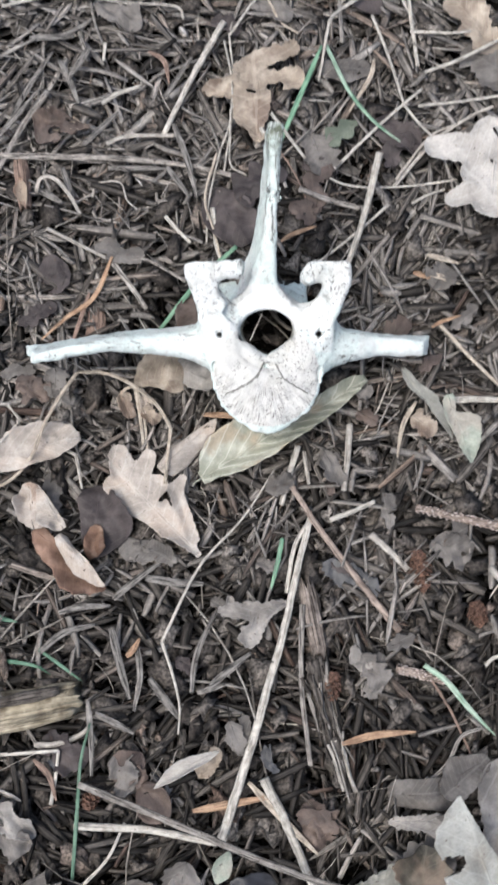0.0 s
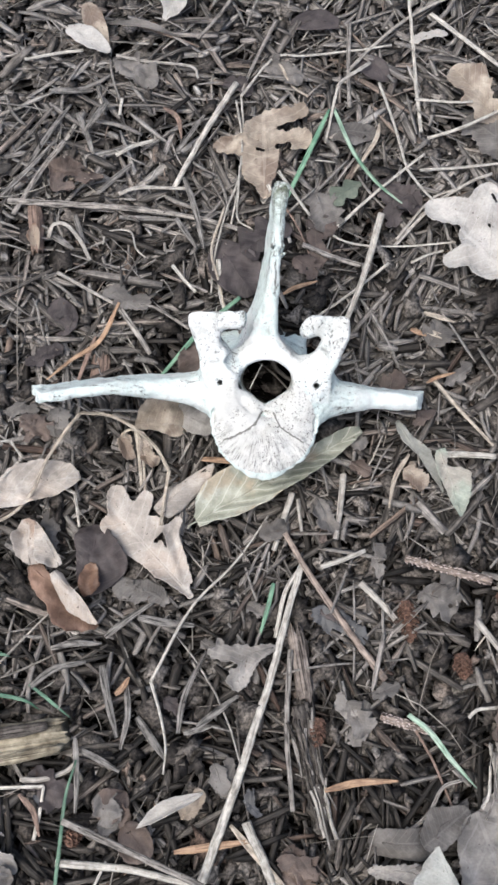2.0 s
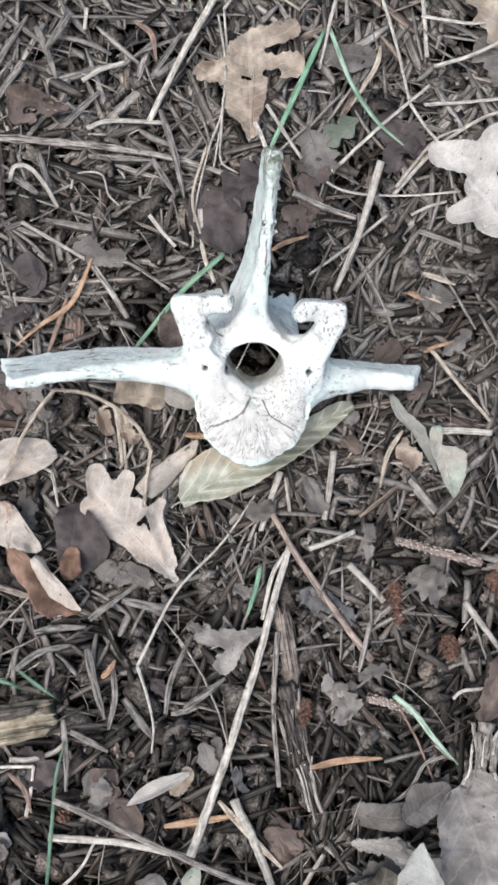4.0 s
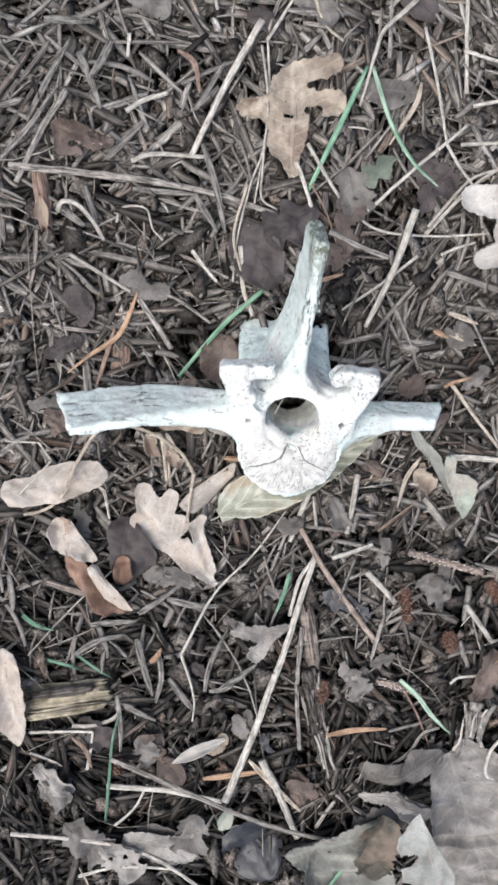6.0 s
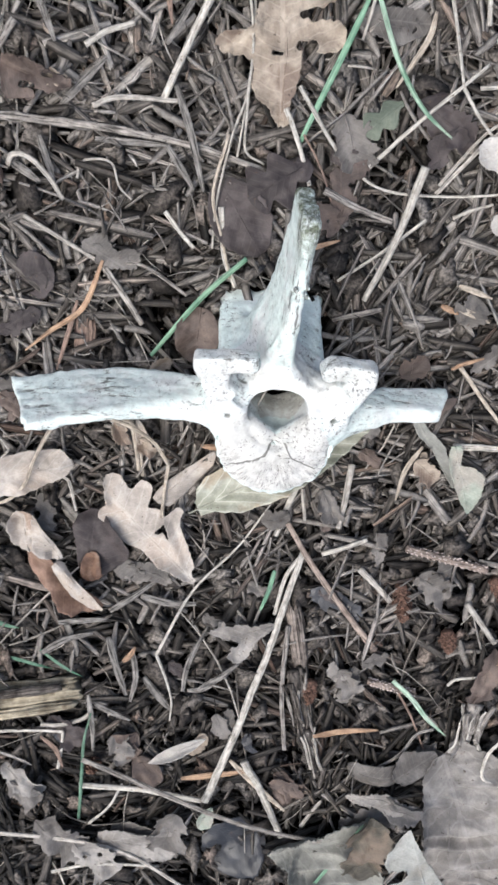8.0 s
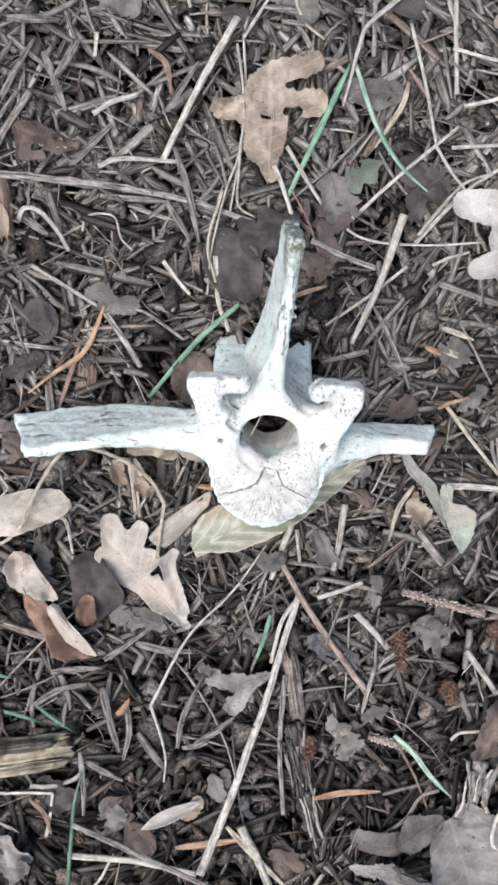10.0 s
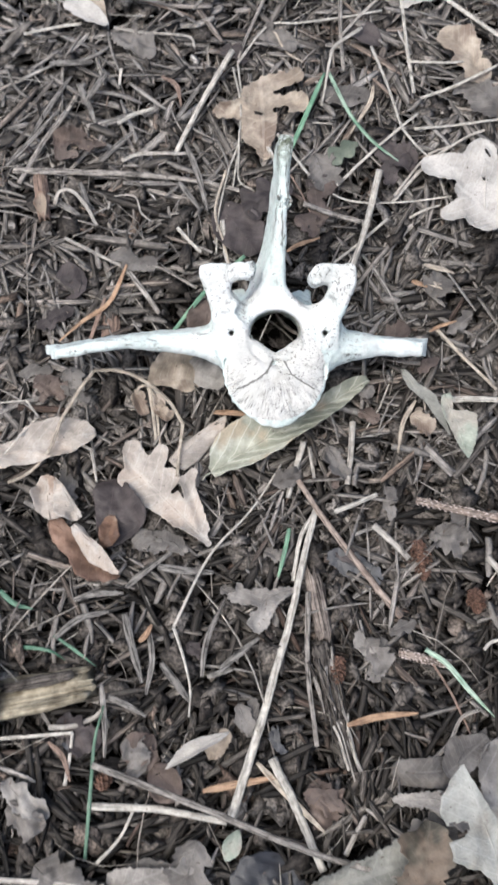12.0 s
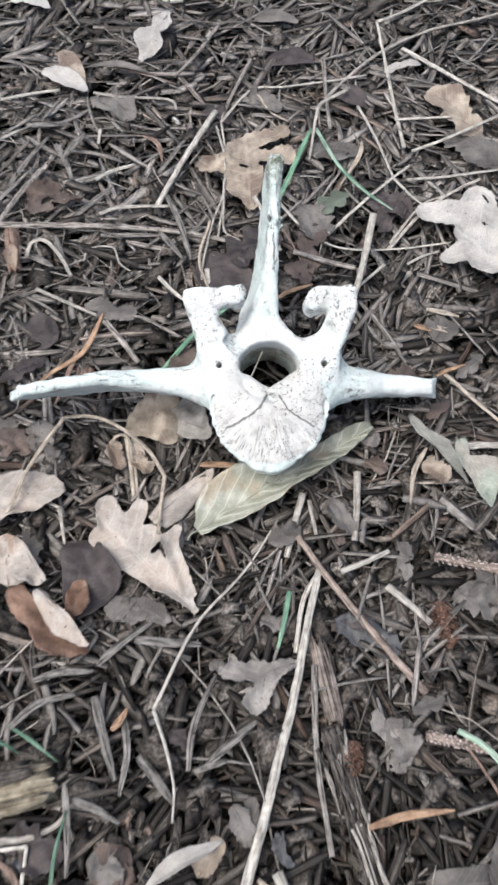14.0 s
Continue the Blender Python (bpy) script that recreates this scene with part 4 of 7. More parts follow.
def wing(g, stations, wide, tip, sign):
    """A side process: a flat blade along r, its middle, half-width and half-thickness given by stations of r."""
    r = sign * g[0]
    at = [s[0] for s in stations]
    cu, ca, hw, ht = (np.interp(r, at, [s[k] for s in stations]).astype(np.float32) for k in (1, 2, 3, 4))
    du, da = g[1] - cu, g[2] - ca
    turn = np.radians(np.interp(r, wide[0::2], wide[1::2])).astype(np.float32)
    c, s = np.cos(turn), -np.sin(turn)
    d = plank(du * c + da * s, du * -s + da * c, hw, ht, ht * 0.95)
    return soft_max(np.maximum(d, 18 - r), r - tip + (0.38 if sign < 0 else 0.22) * (da + ca + (10 if sign < 0 else 27)), 1.0)


def vertebra_field(h):
    lo, hi = np.array([-131.0, -55.0, -76.0]), np.array([90.0, 106.0, 26.0])
    shape = [int(n) for n in np.ceil((hi - lo) / h)]
    r, u, a = np.meshgrid(*[(lo[k] + h * np.arange(shape[k])).astype(np.float32) for k in range(3)], indexing="ij")
    g = (r, u, a)
    # body: a waisted drum with a domed end
    waist = 28.9 - 5.0 * np.sin(np.clip((a + 56) / 56, 0, 1) * 3.14159) ** 1.2
    d2 = np.sqrt(r**2 + (u + 20) ** 2)
    keel = np.sqrt((r * 1.25) ** 2 + (u + 31) ** 2) - 19.3
    drum = soft_min(d2 - waist + 0.8, keel, 4)
    dome = a - (6.5 - 0.0085 * d2**2)
    body = soft_max(soft_max(drum, dome, 2.0), -56 - a, 3.0)
    # arch round the canal, roof plates and hind joints
    ring = np.sqrt((r / 1.12) ** 2 + (u - 0.5) ** 2) - 18.5
    arch = soft_max(soft_max(ring, a + 3 - 0.10 * u, 3.0), -52 - a, 4.0)
    roof = plank(0.93 * (u - (13.0 - 0.04 * np.abs(r + 4) - 0.40 * (a + 38))), np.abs(r + 4) + 0.02 * (a + 40), 3.0, 25.0, 2.2)
    ragged = 1.2 * np.sin(r * 0.42) + 2.6 * np.clip(1 - np.abs(r - 13) / 6, 0, 1)
    roof = soft_max(soft_max(roof, a + 22, 3.0), -68.5 - a + ragged, 1.2)
    arch = soft_min(arch, roof, 9)
    for s in (-1, 1):
        arch = soft_min(arch, limb(g, (s * 13 - 3, 12, -40), (s * 16 - 4, 17, -56), 6.0, 5.0), 4)
    # pedicles
    for s in (-1, 1):
        arch = soft_min(arch, limb(g, (s * 19, -7, -9), (s * 24, 7, -8), 10.5, 8.5, (1.1, 1, 0.8)), 6)
    shape_all = soft_min(body, arch, 6)
    # front joints: upright plates, hooked inwards
    lean = a - (-3.0 + 0.40 * (u - 8))
    flat = np.zeros_like(a)
    g2 = (r, u, flat)
    pre_l = soft_min(limb(g2, (-24, 5, 0), (-28, 18, 0), 9.0, 6.6), limb(g2, (-28, 18, 0), (-33, 30, 0), 6.6, 7.2), 3)
    pre_l = soft_min(pre_l, limb(g2, (-33, 32, 0), (-13.5, 32, 0), 6.6, 4.9), 3)
    pre_l = soft_max(soft_max(pre_l, u - 36.0 - 0.07 * (r + 22) + 0.02 * np.maximum(-1 - a, 0) ** 2, 2.0), np.maximum(-r - 39.7 + 0.12 * (30 - u), r + 10.2 - 0.2 * (u - 32)), 3.0)
    pre_l = soft_max(pre_l, np.abs(lean) - 5.6 - 0.16 * np.clip(34 - u, 0, 26), 3.0)
    pre_l = soft_min(pre_l, limb(g, (-26, 10.5, -5), (-14, 9.5, -11), 5.8, 5.2, (1, 1, 0.9)), 3)
    pre_r = soft_min(limb(g2, (25, 4, 0), (31, 15, 0), 8.6, 5.8), limb(g2, (31, 15, 0), (35.6, 26, 0), 5.8, 6.6), 3)
    pre_r = soft_min(pre_r, soft_min(limb(g2, (35.5, 29.3, 0), (24, 31, 0), 6.4, 5.2), limb(g2, (24, 30.6, 0), (20.6, 28, 0), 5.0, 4.2), 2), 2.5)
    pre_r = soft_max(soft_max(pre_r, u - 36.0 + 0.04 * np.maximum(r - 30, 0) ** 1.5 + 0.02 * np.maximum(-1 - a, 0) ** 2, 2.0), r - 42.0 + 0.1 * (30 - u), 3.0)
    pre_r = soft_max(pre_r, np.abs(lean - 0.10 * (r - 28)) - 5.8 - 0.16 * np.clip(34 - u, 0, 26), 3.0)
    # facets: shallow hollows on the faces of the joints
    pre_l = soft_max(pre_l, -limb(g, (-21, 22, 17.0), (-30, 30, 20.5), 7.5, 8.5), 2.5)
    pre_r = soft_max(pre_r, -limb(g, (25, 17, 14.5), (31, 27, 19.0), 7.0, 8.0), 2.5)
    shape_all = soft_min(shape_all, soft_min(pre_l, pre_r, 1), 4)
    # shelf that joins each front joint to the roof
    for s in (-1, 1):
        shape_all = soft_min(shape_all, limb(g, (s * 11, 11, -14), (s * 25, 8.5, -9), 4.4, 5.5, (1, 1, 0.7)), 3)
    # spinous process: a thin blade, flared towards its foot, clubbed at its tip
    front = np.interp(u, (10, 30, 63, 65.5, 84, 99), (-6, -1, 10, 7.0, 12, 10)).astype(np.float32)
    hind = np.interp(u, (10, 40, 99), (-50, -40, -22)).astype(np.float32)
    thick = np.interp(u, (12, 18, 27, 40, 56, 84, 93, 99), (15, 11.0, 7.8, 5.4, 3.8, 3.4, 4.9, 5.0)).astype(np.float32)
    mid_r = np.interp(u, (15, 35, 50, 99), (-2.0, 0.4, 2.8, 5.2)).astype(np.float32)
    deep = np.clip((front - a) / 34, 0, 1)
    spine = plank(r - mid_r + np.interp(u, (18, 30, 60, 85, 95), (1, 6.0, 5.5, 3.4, 2.4)).astype(np.float32) * deep, a - (front + hind) / 2, thick * (0.80 + 0.5 * deep * np.clip((60 - u) / 40, 0, 1)), (front - hind) / 2, 3.2)
    spine = soft_max(soft_max(spine, u - 100.5 + 0.02 * (a + 5), 2.0), 12 - u, 3.0)
    shape_all = soft_min(shape_all, spine, np.interp(u, (20, 45, 60), (9, 8, 4)).astype(np.float32))
    # side processes
    left = wing(g, [(18, -6, -14, 12, 13), (33, -6, -15, 12, 9.6), (43, -4.5, -15.5, 12.5, 7.0), (56, -3.8, -15.8, 14.5, 5.3), (78, -4.0, -14.4, 18.2, 3.6), (104, -7.5, -12, 19.6, 2.9), (126, -11, -10, 18.6, 2.1)], (34, 80, 78, 87, 122, 83), 122.0, -1)
    right = wing(g, [(18, -7, -9, 12, 13), (32, -7, -11, 11.5, 10.5), (42, -6.6, -15.5, 10.5, 7.6), (56, -6.4, -21.5, 10.4, 5.4), (90, -8.2, -27, 10.2, 4.0)], (34, 80, 63, 86, 85, 84), 83.5, 1)
    shape_all = soft_min(shape_all, soft_min(left, right, 1), 9)
    # the gap between the left front joint and the spinous process
    shape_all = soft_max(shape_all, -limb(g, (-19.0, 19.5, 20), (-18.5, 32.5, -50), 4.0, 4.6), 2.0)
    # hollows beside the canal
    shape_all = soft_max(shape_all, -limb(g, (20.5, 9.5, 7.5), (24.5, 13, 7.5), 6.6, 7.4), 2.0)
    shape_all = soft_max(shape_all, -limb(g, (-16.5, 9.5, 4), (-18.5, 11, 4), 3.2, 3.4), 1.5)
    # canal, nutrient holes, notches under the front joints
    canal = np.sqrt((r / (1.14 * (1 - 0.02 * np.clip(-u, 0, 14)))) ** 2 + (u - 0.3) ** 2) - 12.1
    shape_all = soft_max(shape_all, -canal, np.interp(u, (-9, 2), (6.5, 2.0)).astype(np.float32))
    # its floor runs out over the end plate, and rises to both sides
    shape_all = soft_max(shape_all, -limb(g, (0, -3, -8), (0, -6.0, 10), 10.5, 12.5), 4.0)
    shape_all = soft_min(shape_all, limb(g, (-15.5, -10, -7), (-12, -12, -30), 6.2, 6.4), 2.0)
    shape_all = soft_min(shape_all, limb(g, (13, -13.5, -7), (12, -14, -30), 5.0, 5.2), 2.0)
    # behind the arch the floor falls away
    shape_all = soft_max(shape_all, -limb(g, (0, -7, -45), (0, -18, -66), 12.0, 15.0, (0.85, 1, 1)), 3.0)
    # the end plate rises to both sides of a notch under the canal
    for s in (-1, 1):
        shape_all = soft_min(shape_all, limb(g, (s * 13.0, -6.6, -1.5), (s * 3.2, -12.6, -0.5), 3.8, 3.6, (1, 1, 0.8)), 2.0)
    for s in (-23.1, 26.1):
        shape_all = np.maximum(shape_all, -limb(g, (s, 0, -14), (s, 0, 30), 1.35, 1.5))
    shape_all = np.maximum(shape_all, -limb(g, (-11.5, -1.5, 4), (-15.5, -3, -16), 1.7, 1.9))
    # fluted rim of the end plate
    turn = np.arctan2(r, -(u + 14))
    flute = np.clip((d2 - 10) / 14, 0, 1) * np.clip((a + 8) / 5, 0, 1) * np.clip(-(u + 15) / 8, 0, 1)
    shape_all = shape_all + 0.28 * flute * np.sin(34 * turn + 5 * lattice(shape, 6 / h, 5))
    # seam between the end plate and the arch
    face = a - (6.5 - 0.0085 * d2**2)
    seam = np.sqrt((d2 - 26.3) ** 2 + (face + 0.1) ** 2) - 1.15
    shape_all = np.maximum(shape_all, np.where(u > -26, -seam, -99))
    # the broken step in the front edge of the spinous process
    shape_all = np.maximum(shape_all, -limb(g, (-6, 66, 13.5), (9, 65, 12), 3.2, 3.2))
    for k, (x, y, z) in enumerate(((4.4, 66, 9), (6.4, 68.5, 7), (7.0, 64.5, 8), (1.5, 68.5, 10))):
        shape_all = soft_min(shape_all, limb(g, (x - 1, y, z - 3), (x, y + 0.6, z + 0.5), 1.5, 0.9), 0.8)
    # worn, uneven surface; ragged ends
    rough = 0.5 * lattice(shape, 9 / h, 1) + 0.36 * lattice(shape, 3.6 / h, 2) + 0.24 * lattice(shape, 1.8 / h, 3)
    far = np.clip((np.abs(r) - 60) / 50, 0, 1) + np.clip((u - 80) / 15, 0, 1)
    return shape_all + rough * (0.85 + 0.25 * far) + np.where(r < 0, 0.8, 1.3) * np.clip((np.abs(r) - np.where(r < 0, 108, 76)) / 10, 0, 1) * lattice(shape, 4 / h, 7) * (a < 14), lo


def skin(d, lo, h):
    """Quads of the zero level of a field (surface nets), with vertex normals."""
    s = d < 0
    n = np.array(d.shape) - 1
    count = sum(s[i : n[0] + i, j : n[1] + j, k : n[2] + k].astype(np.int8) for i in (0, 1) for j in (0, 1) for k in (0, 1))
    cells = np.argwhere((count > 0) & (count < 8))
    index = -np.ones(n, np.int32)
    index[tuple(cells.T)] = np.arange(len(cells))
    total, hits = np.zeros((len(cells), 3)), np.zeros(len(cells))
    corners = [(i, j, k) for i in (0, 1) for j in (0, 1) for k in (0, 1)]
    for p in corners:
        for ax in range(3):
            if p[ax]:
                continue
            q = tuple(v + (k == ax) for k, v in enumerate(p))
            dp, dq = d[tuple((cells + p).T)], d[tuple((cells + q).T)]
            cut = (dp < 0) != (dq < 0)
            t = np.where(cut, dp / np.where(cut, dp - dq, 1), 0)
            total += np.where(cut[:, None], np.array(p) + t[:, None] * (np.array(q) - p), 0)
            hits += cut
    verts = (cells + total / hits[:, None]) * h + lo
    quads = []
    for ax in range(3):
        b, c = (ax + 1) % 3, (ax + 2) % 3
        s0, s1 = np.take(s, range(n[ax]), ax), np.take(s, range(1, n[ax] + 1), ax)
        edge = np.argwhere(s0 != s1)
        edge = edge[(edge[:, b] > 0) & (edge[:, c] > 0) & (edge[:, b] < n[b]) & (edge[:, c] < n[c])]
        out = s0[tuple(edge.T)]
        ring = []
        for ob, oc in ((-1, -1), (0, -1), (0, 0), (-1, 0)):
            e = edge.copy()
            e[:, b] += ob
            e[:, c] += oc
            ring.append(index[tuple(e.T)])
        ring = np.stack(ring, 1)
        quads.append(np.where(out[:, None], ring, ring[:, ::-1]))
    quads = np.concatenate(quads)
    cross = np.cross(verts[quads[:, 2]] - verts[quads[:, 0]], verts[quads[:, 3]] - verts[quads[:, 1]])
    normals = np.zeros_like(verts)
    for k in range(4):
        np.add.at(normals, quads[:, k], cross)
    return verts, quads, normals / np.linalg.norm(normals, axis=1)[:, None].clip(1e-9)


def vertebra():
    h = 0.75
    verts, quads, normals = skin(*vertebra_field(h), h)
    c = verts[quads].mean(1)
    r, u, a = c.T
    names = np.full(len(c), 0)
    names[(u < -9) | ((u < 2) & (a > 4.5) & (abs(r) < 22))] = 1
    dome = np.hypot(r, u + 20)
    names[(dome < 26.3) & (a > 2.2 - 0.0085 * dome**2)] = 8
    names[(u > 24) & (abs(r) < 11.5)] = 2
    names[(r < -33) & (u < 14)] = 3
    names[(r > 33) & (u < 14)] = 4
    names[(r < -11.5) & (u >= 14) & (a > -27)] = 5
    names[(r > 12) & (u >= 14) & (a > -27)] = 6
    names[(np.hypot(r / 1.14, u - 0.3) < 12.8) & (a < -14 - 0.25 * u)] = 9
    names[(u >= 4) & (a < -30) & (np.abs(r) > 5)] = 7
    names[(names == 2) & (u > 88)] = 10
    kinds = ["neural_arch", "vertebral_body", "spinous_process", "transverse_process", "transverse_process", "articular_process", "articular_process", "caudal_process", "end_plate", "canal_wall", "process_tip"]
    labels = {10: "rough dark greenish worn tip", 9: "grey dirty wall of the spinal canal, darkened for the shade inside", 8: "chalky end face with radiating grooves and two cracks", 2: "tall thin process with a fibrous front edge", 3: "long flat process with a green film", 4: "shorter broken process with a splintered edge"}
    thing = root("vertebra", "weathered white animal vertebra standing on the needle litter", "bone")
    thing.matrix_basis = Matrix.Translation(SEAT) @ AXES.to_4x4()
    made = []
    for k, kind in enumerate(kinds):
        f = quads[names == k]
        used, flat = np.unique(f, return_inverse=True)
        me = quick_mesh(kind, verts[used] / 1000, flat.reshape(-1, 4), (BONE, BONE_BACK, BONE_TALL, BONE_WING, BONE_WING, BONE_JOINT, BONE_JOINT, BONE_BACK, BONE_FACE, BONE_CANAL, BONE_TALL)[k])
        me.polygons.foreach_set("use_smooth", [True] * len(me.polygons))
        me.normals_split_custom_set_from_vertices([tuple(v) for v in normals[used]])
        ob = new(kind, me)
        ob.parent = made[{8: 1, 9: 0, 10: 2}[k]] if k > 7 else thing
        made.append(ob)
        if k in labels:
            tagged(ob, labels[k])
    return thing


vertebra()


# ---- leaves, largest first ----
lobed_leaf("oak_leaf", "pale tan lobed oak leaf lying on the needles", (-0.0639, 0.0652, 0.009), ((24.1, -28.1, 8.9, -12.3, 1.5, 6.3), (8.9, -12.9, -9, 7, 6.6, 11.4), (-12.6, 12.5, -17.8, 26.2, 8.4, 5.4), (-7.5, 12.4, -2, 23.8, 7.2, 4.5), (-12.6, 3.4, -20.2, 8.9, 7.2, 5.4), (20.7, -20.1, 12.7, 6.2, 3.9, 3.6), (12.7, 6.2, 16.3, 11.5, 3.6, 2.4), (-5.4, 0.2, 3.1, 8.3, 9, 5.7),), OAK_PALE, holes=((5.1, 0.4, 7.8, 2.1, 1.2, 1.5),), curl=0.10, arch=4.0, midrib=0, ragged=0.5, group='fallen oak leaves')
leaf("beech_leaf", "olive-cream curled leaf tucked under the bone", (-0.0378, 0.0770, 0.007), (0.0525, 0.1275, 0.008), 0.0305, ((0, 0.28, 0.07, 0.74, 0.14, 0.94, 0.21, 1, 0.29, 0.97, 0.36, 0.9, 0.43, 0.79, 0.5, 0.64, 0.57, 0.48, 0.64, 0.43, 0.71, 0.39, 0.79, 0.37, 0.86, 0.37, 0.93, 0.38, 1, 0.21), (0, 0.26, 0.07, 0.31, 0.14, 0.53, 0.21, 0.73, 0.29, 0.78, 0.36, 0.83, 0.43, 0.85, 0.5, 0.82, 0.57, 0.78, 0.64, 0.69, 0.71, 0.61, 0.79, 0.51, 0.86, 0.37, 0.93, 0.22, 1, 0.07)), LEAF_OLIVE, curl=0.42, arch=0.03, lean=-10, stalk=0.006, ripple=0.06, ribs=0.0005, skew=0.0)
leaf("oblong_leaf", "pinkish pale oblong leaf with a smooth rim", (-0.1644, 0.0884, 0.01), (-0.1023, 0.1012, 0.01), 0.0253, ((0, 0.17, 0.07, 0.55, 0.14, 0.55, 0.21, 0.55, 0.29, 0.55, 0.36, 0.68, 0.43, 0.85, 0.5, 0.94, 0.57, 0.97, 0.64, 1, 0.71, 0.99, 0.79, 0.91, 0.86, 0.84, 0.93, 0.7, 1, 0.24), (0, 0.18, 0.07, 0.66, 0.14, 0.7, 0.21, 0.72, 0.29, 0.74, 0.36, 0.77, 0.43, 0.8, 0.5, 0.83, 0.57, 0.79, 0.64, 0.73, 0.71, 0.67, 0.79, 0.61, 0.86, 0.51, 0.93, 0.39, 1, 0.14)), OAK_PALE, curl=0.2, arch=0.04, ripple=0.1, skew=0.0)
lobed_leaf("oak_leaf", "large bleached oak leaf lying on dry grass", (0.1216, 0.2496, 0.011), ((5.3, -19.1, 6.1, 17, 14.3, 9.4), (-1, 7.7, -22.8, 10.6, 10, 7.8), (2.5, -15.6, -16.3, -21.7, 8.7, 5.3), (3.7, 15.4, 6.9, 23.3, 7.5, 4.7), (12.4, -0.7, 27, 5.4, 10.6, 8.7), (11.3, -14.3, 21.6, -20, 8.1, 6.2), (-1.8, -3.3, -5.3, -7.3, 11.2, 6.9),), LEAF_WHITE, holes=((5.7, 0.4, 6.8, -1.1, 0.9, 1.2), (8.4, 18.7, 10.6, 15, 0.9, 0.9),), curl=0.06, arch=4.0, midrib=0, ragged=0.7, group='fallen oak leaves')
lobed_leaf("oak_leaf", "tan oak leaf with ragged holes and brown stains", (-0.0035, 0.3004, 0.009), ((1.8, -28.1, -2, -12.5, 3.3, 8.5), (-2, -12.5, 0.4, 14.6, 10.5, 11.8), (-5.8, 4, -24.8, 4, 7.9, 4.3), (6.8, 7.6, 23.2, 7.7, 6.5, 6.9), (2.2, 21.1, 21.9, 28, 7.9, 5.6),), OAK_TAN, holes=((-3.3, 0.2, 0.7, -0, 1, 1), (9.9, 3.8, 14.5, 3.5, 2.3, 2.9), (9.7, 17, 16.3, 18.8, 1.6, 1.6),), curl=0.10, arch=4.0, midrib=1, ragged=1.2, group='fallen oak leaves')
leaf("oak_leaf", "tan brown leaf under crossing grass stalks", (0.138, 0.319, 0.008), (0.112, 0.358, 0.01), 0.0244, 'shred', OAK_TAN, curl=0.14, arch=0.06, group='fallen oak leaves')
leaf("oak_leaf", "dull grey-brown leaf under the tan one", (0.149, 0.297, 0.004), (0.119, 0.325, 0.005), 0.0283, 'shred', LEAF_GREY, curl=0.05, group='fallen oak leaves')
curled = leaf("curled_leaf", "brown curled leaf with a pale torn underside", (-0.127, 0.0529, 0.009), (-0.0883, 0.0205, 0.009), 0.027, ((0, 0.11, 0.11, 0.36, 0.22, 0.29, 0.33, 0.17, 0.44, 0.07, 0.56, 0.04, 0.67, 0.04, 0.78, 0.04, 0.89, 0.05, 1, 0.04), (0, 0.18, 0.11, 0.42, 0.22, 0.59, 0.33, 0.66, 0.44, 0.67, 0.56, 0.83, 0.67, 1, 0.78, 0.9, 0.89, 0.58, 1, 0.17)), LEAF_RED, curl=0.3, arch=0.05, ripple=0.2, skew=0.0)
leaf("underside", "greyish tan crumpled upper half", (-0.1262, 0.0525, 0.012), (-0.1297, 0.0767, 0.012), 0.0229, ((0, 0.08, 0.12, 0.36, 0.25, 0.6, 0.38, 0.63, 0.5, 0.66, 0.62, 0.7, 0.75, 0.69, 0.88, 0.48, 1, 0.18), (0, 0.35, 0.12, 1, 0.25, 0.84, 0.38, 0.71, 0.5, 0.7, 0.62, 0.68, 0.75, 0.66, 0.88, 0.55, 1, 0.26)), HUSK, curl=0.2, arch=0.08, ripple=0.2, skew=0.0, into=curled)
leaf("rolled_rim", "pale rolled rim", (-0.1091, 0.0513, 0.018), (-0.1229, 0.0749, 0.018), 0.0205, ((0, 0.16, 0.12, 0.56, 0.25, 0.86, 0.38, 1, 0.5, 0.81, 0.62, 0.62, 0.75, 0.45, 0.88, 0.24, 1, 0.05), (0, 0.2, 0.12, 0.25, 0.25, 0.22, 0.38, 0.2, 0.5, 0.17, 0.62, 0.15, 0.75, 0.12, 0.88, 0.09, 1, 0.05)), OAK_PALE, curl=-0.3, arch=0.1, lean=12, ripple=0.14, skew=0.0, into=curled)
leaf("rolled_rim", "pale rolled rim", (-0.1119, 0.0486, 0.017), (-0.0873, 0.0218, 0.017), 0.014, ((0, 0.23, 0.11, 0.41, 0.22, 0.25, 0.33, 0.18, 0.44, 0.22, 0.56, 0.25, 0.67, 0.21, 0.78, 0.18, 0.89, 0.09, 1, 0.07), (0, 0.36, 0.11, 0.58, 0.22, 0.72, 0.33, 0.83, 0.44, 0.93, 0.56, 1, 0.67, 0.86, 0.78, 0.7, 0.89, 0.51, 1, 0.13)), OAK_PALE, curl=-0.35, arch=0.08, lean=-14, ripple=0.16, skew=0.0, into=curled)
leaf("dark_leaf", "dark wet purple-brown leaf between the pale ones", (-0.0955, 0.0365, 0.008), (-0.0913, 0.0754, 0.008), 0.0402, ((0, 0.08, 0.11, 0.25, 0.22, 0.3, 0.33, 0.34, 0.44, 0.38, 0.56, 0.43, 0.67, 0.49, 0.78, 0.54, 0.89, 0.46, 1, 0.15), (0, 0.15, 0.11, 0.48, 0.22, 0.73, 0.33, 0.9, 0.44, 1, 0.56, 1, 0.67, 0.86, 0.78, 0.65, 0.89, 0.44, 1, 0.15)), LEAF_DARK, curl=0.1, arch=0.06, ripple=0.1, skew=0.0)
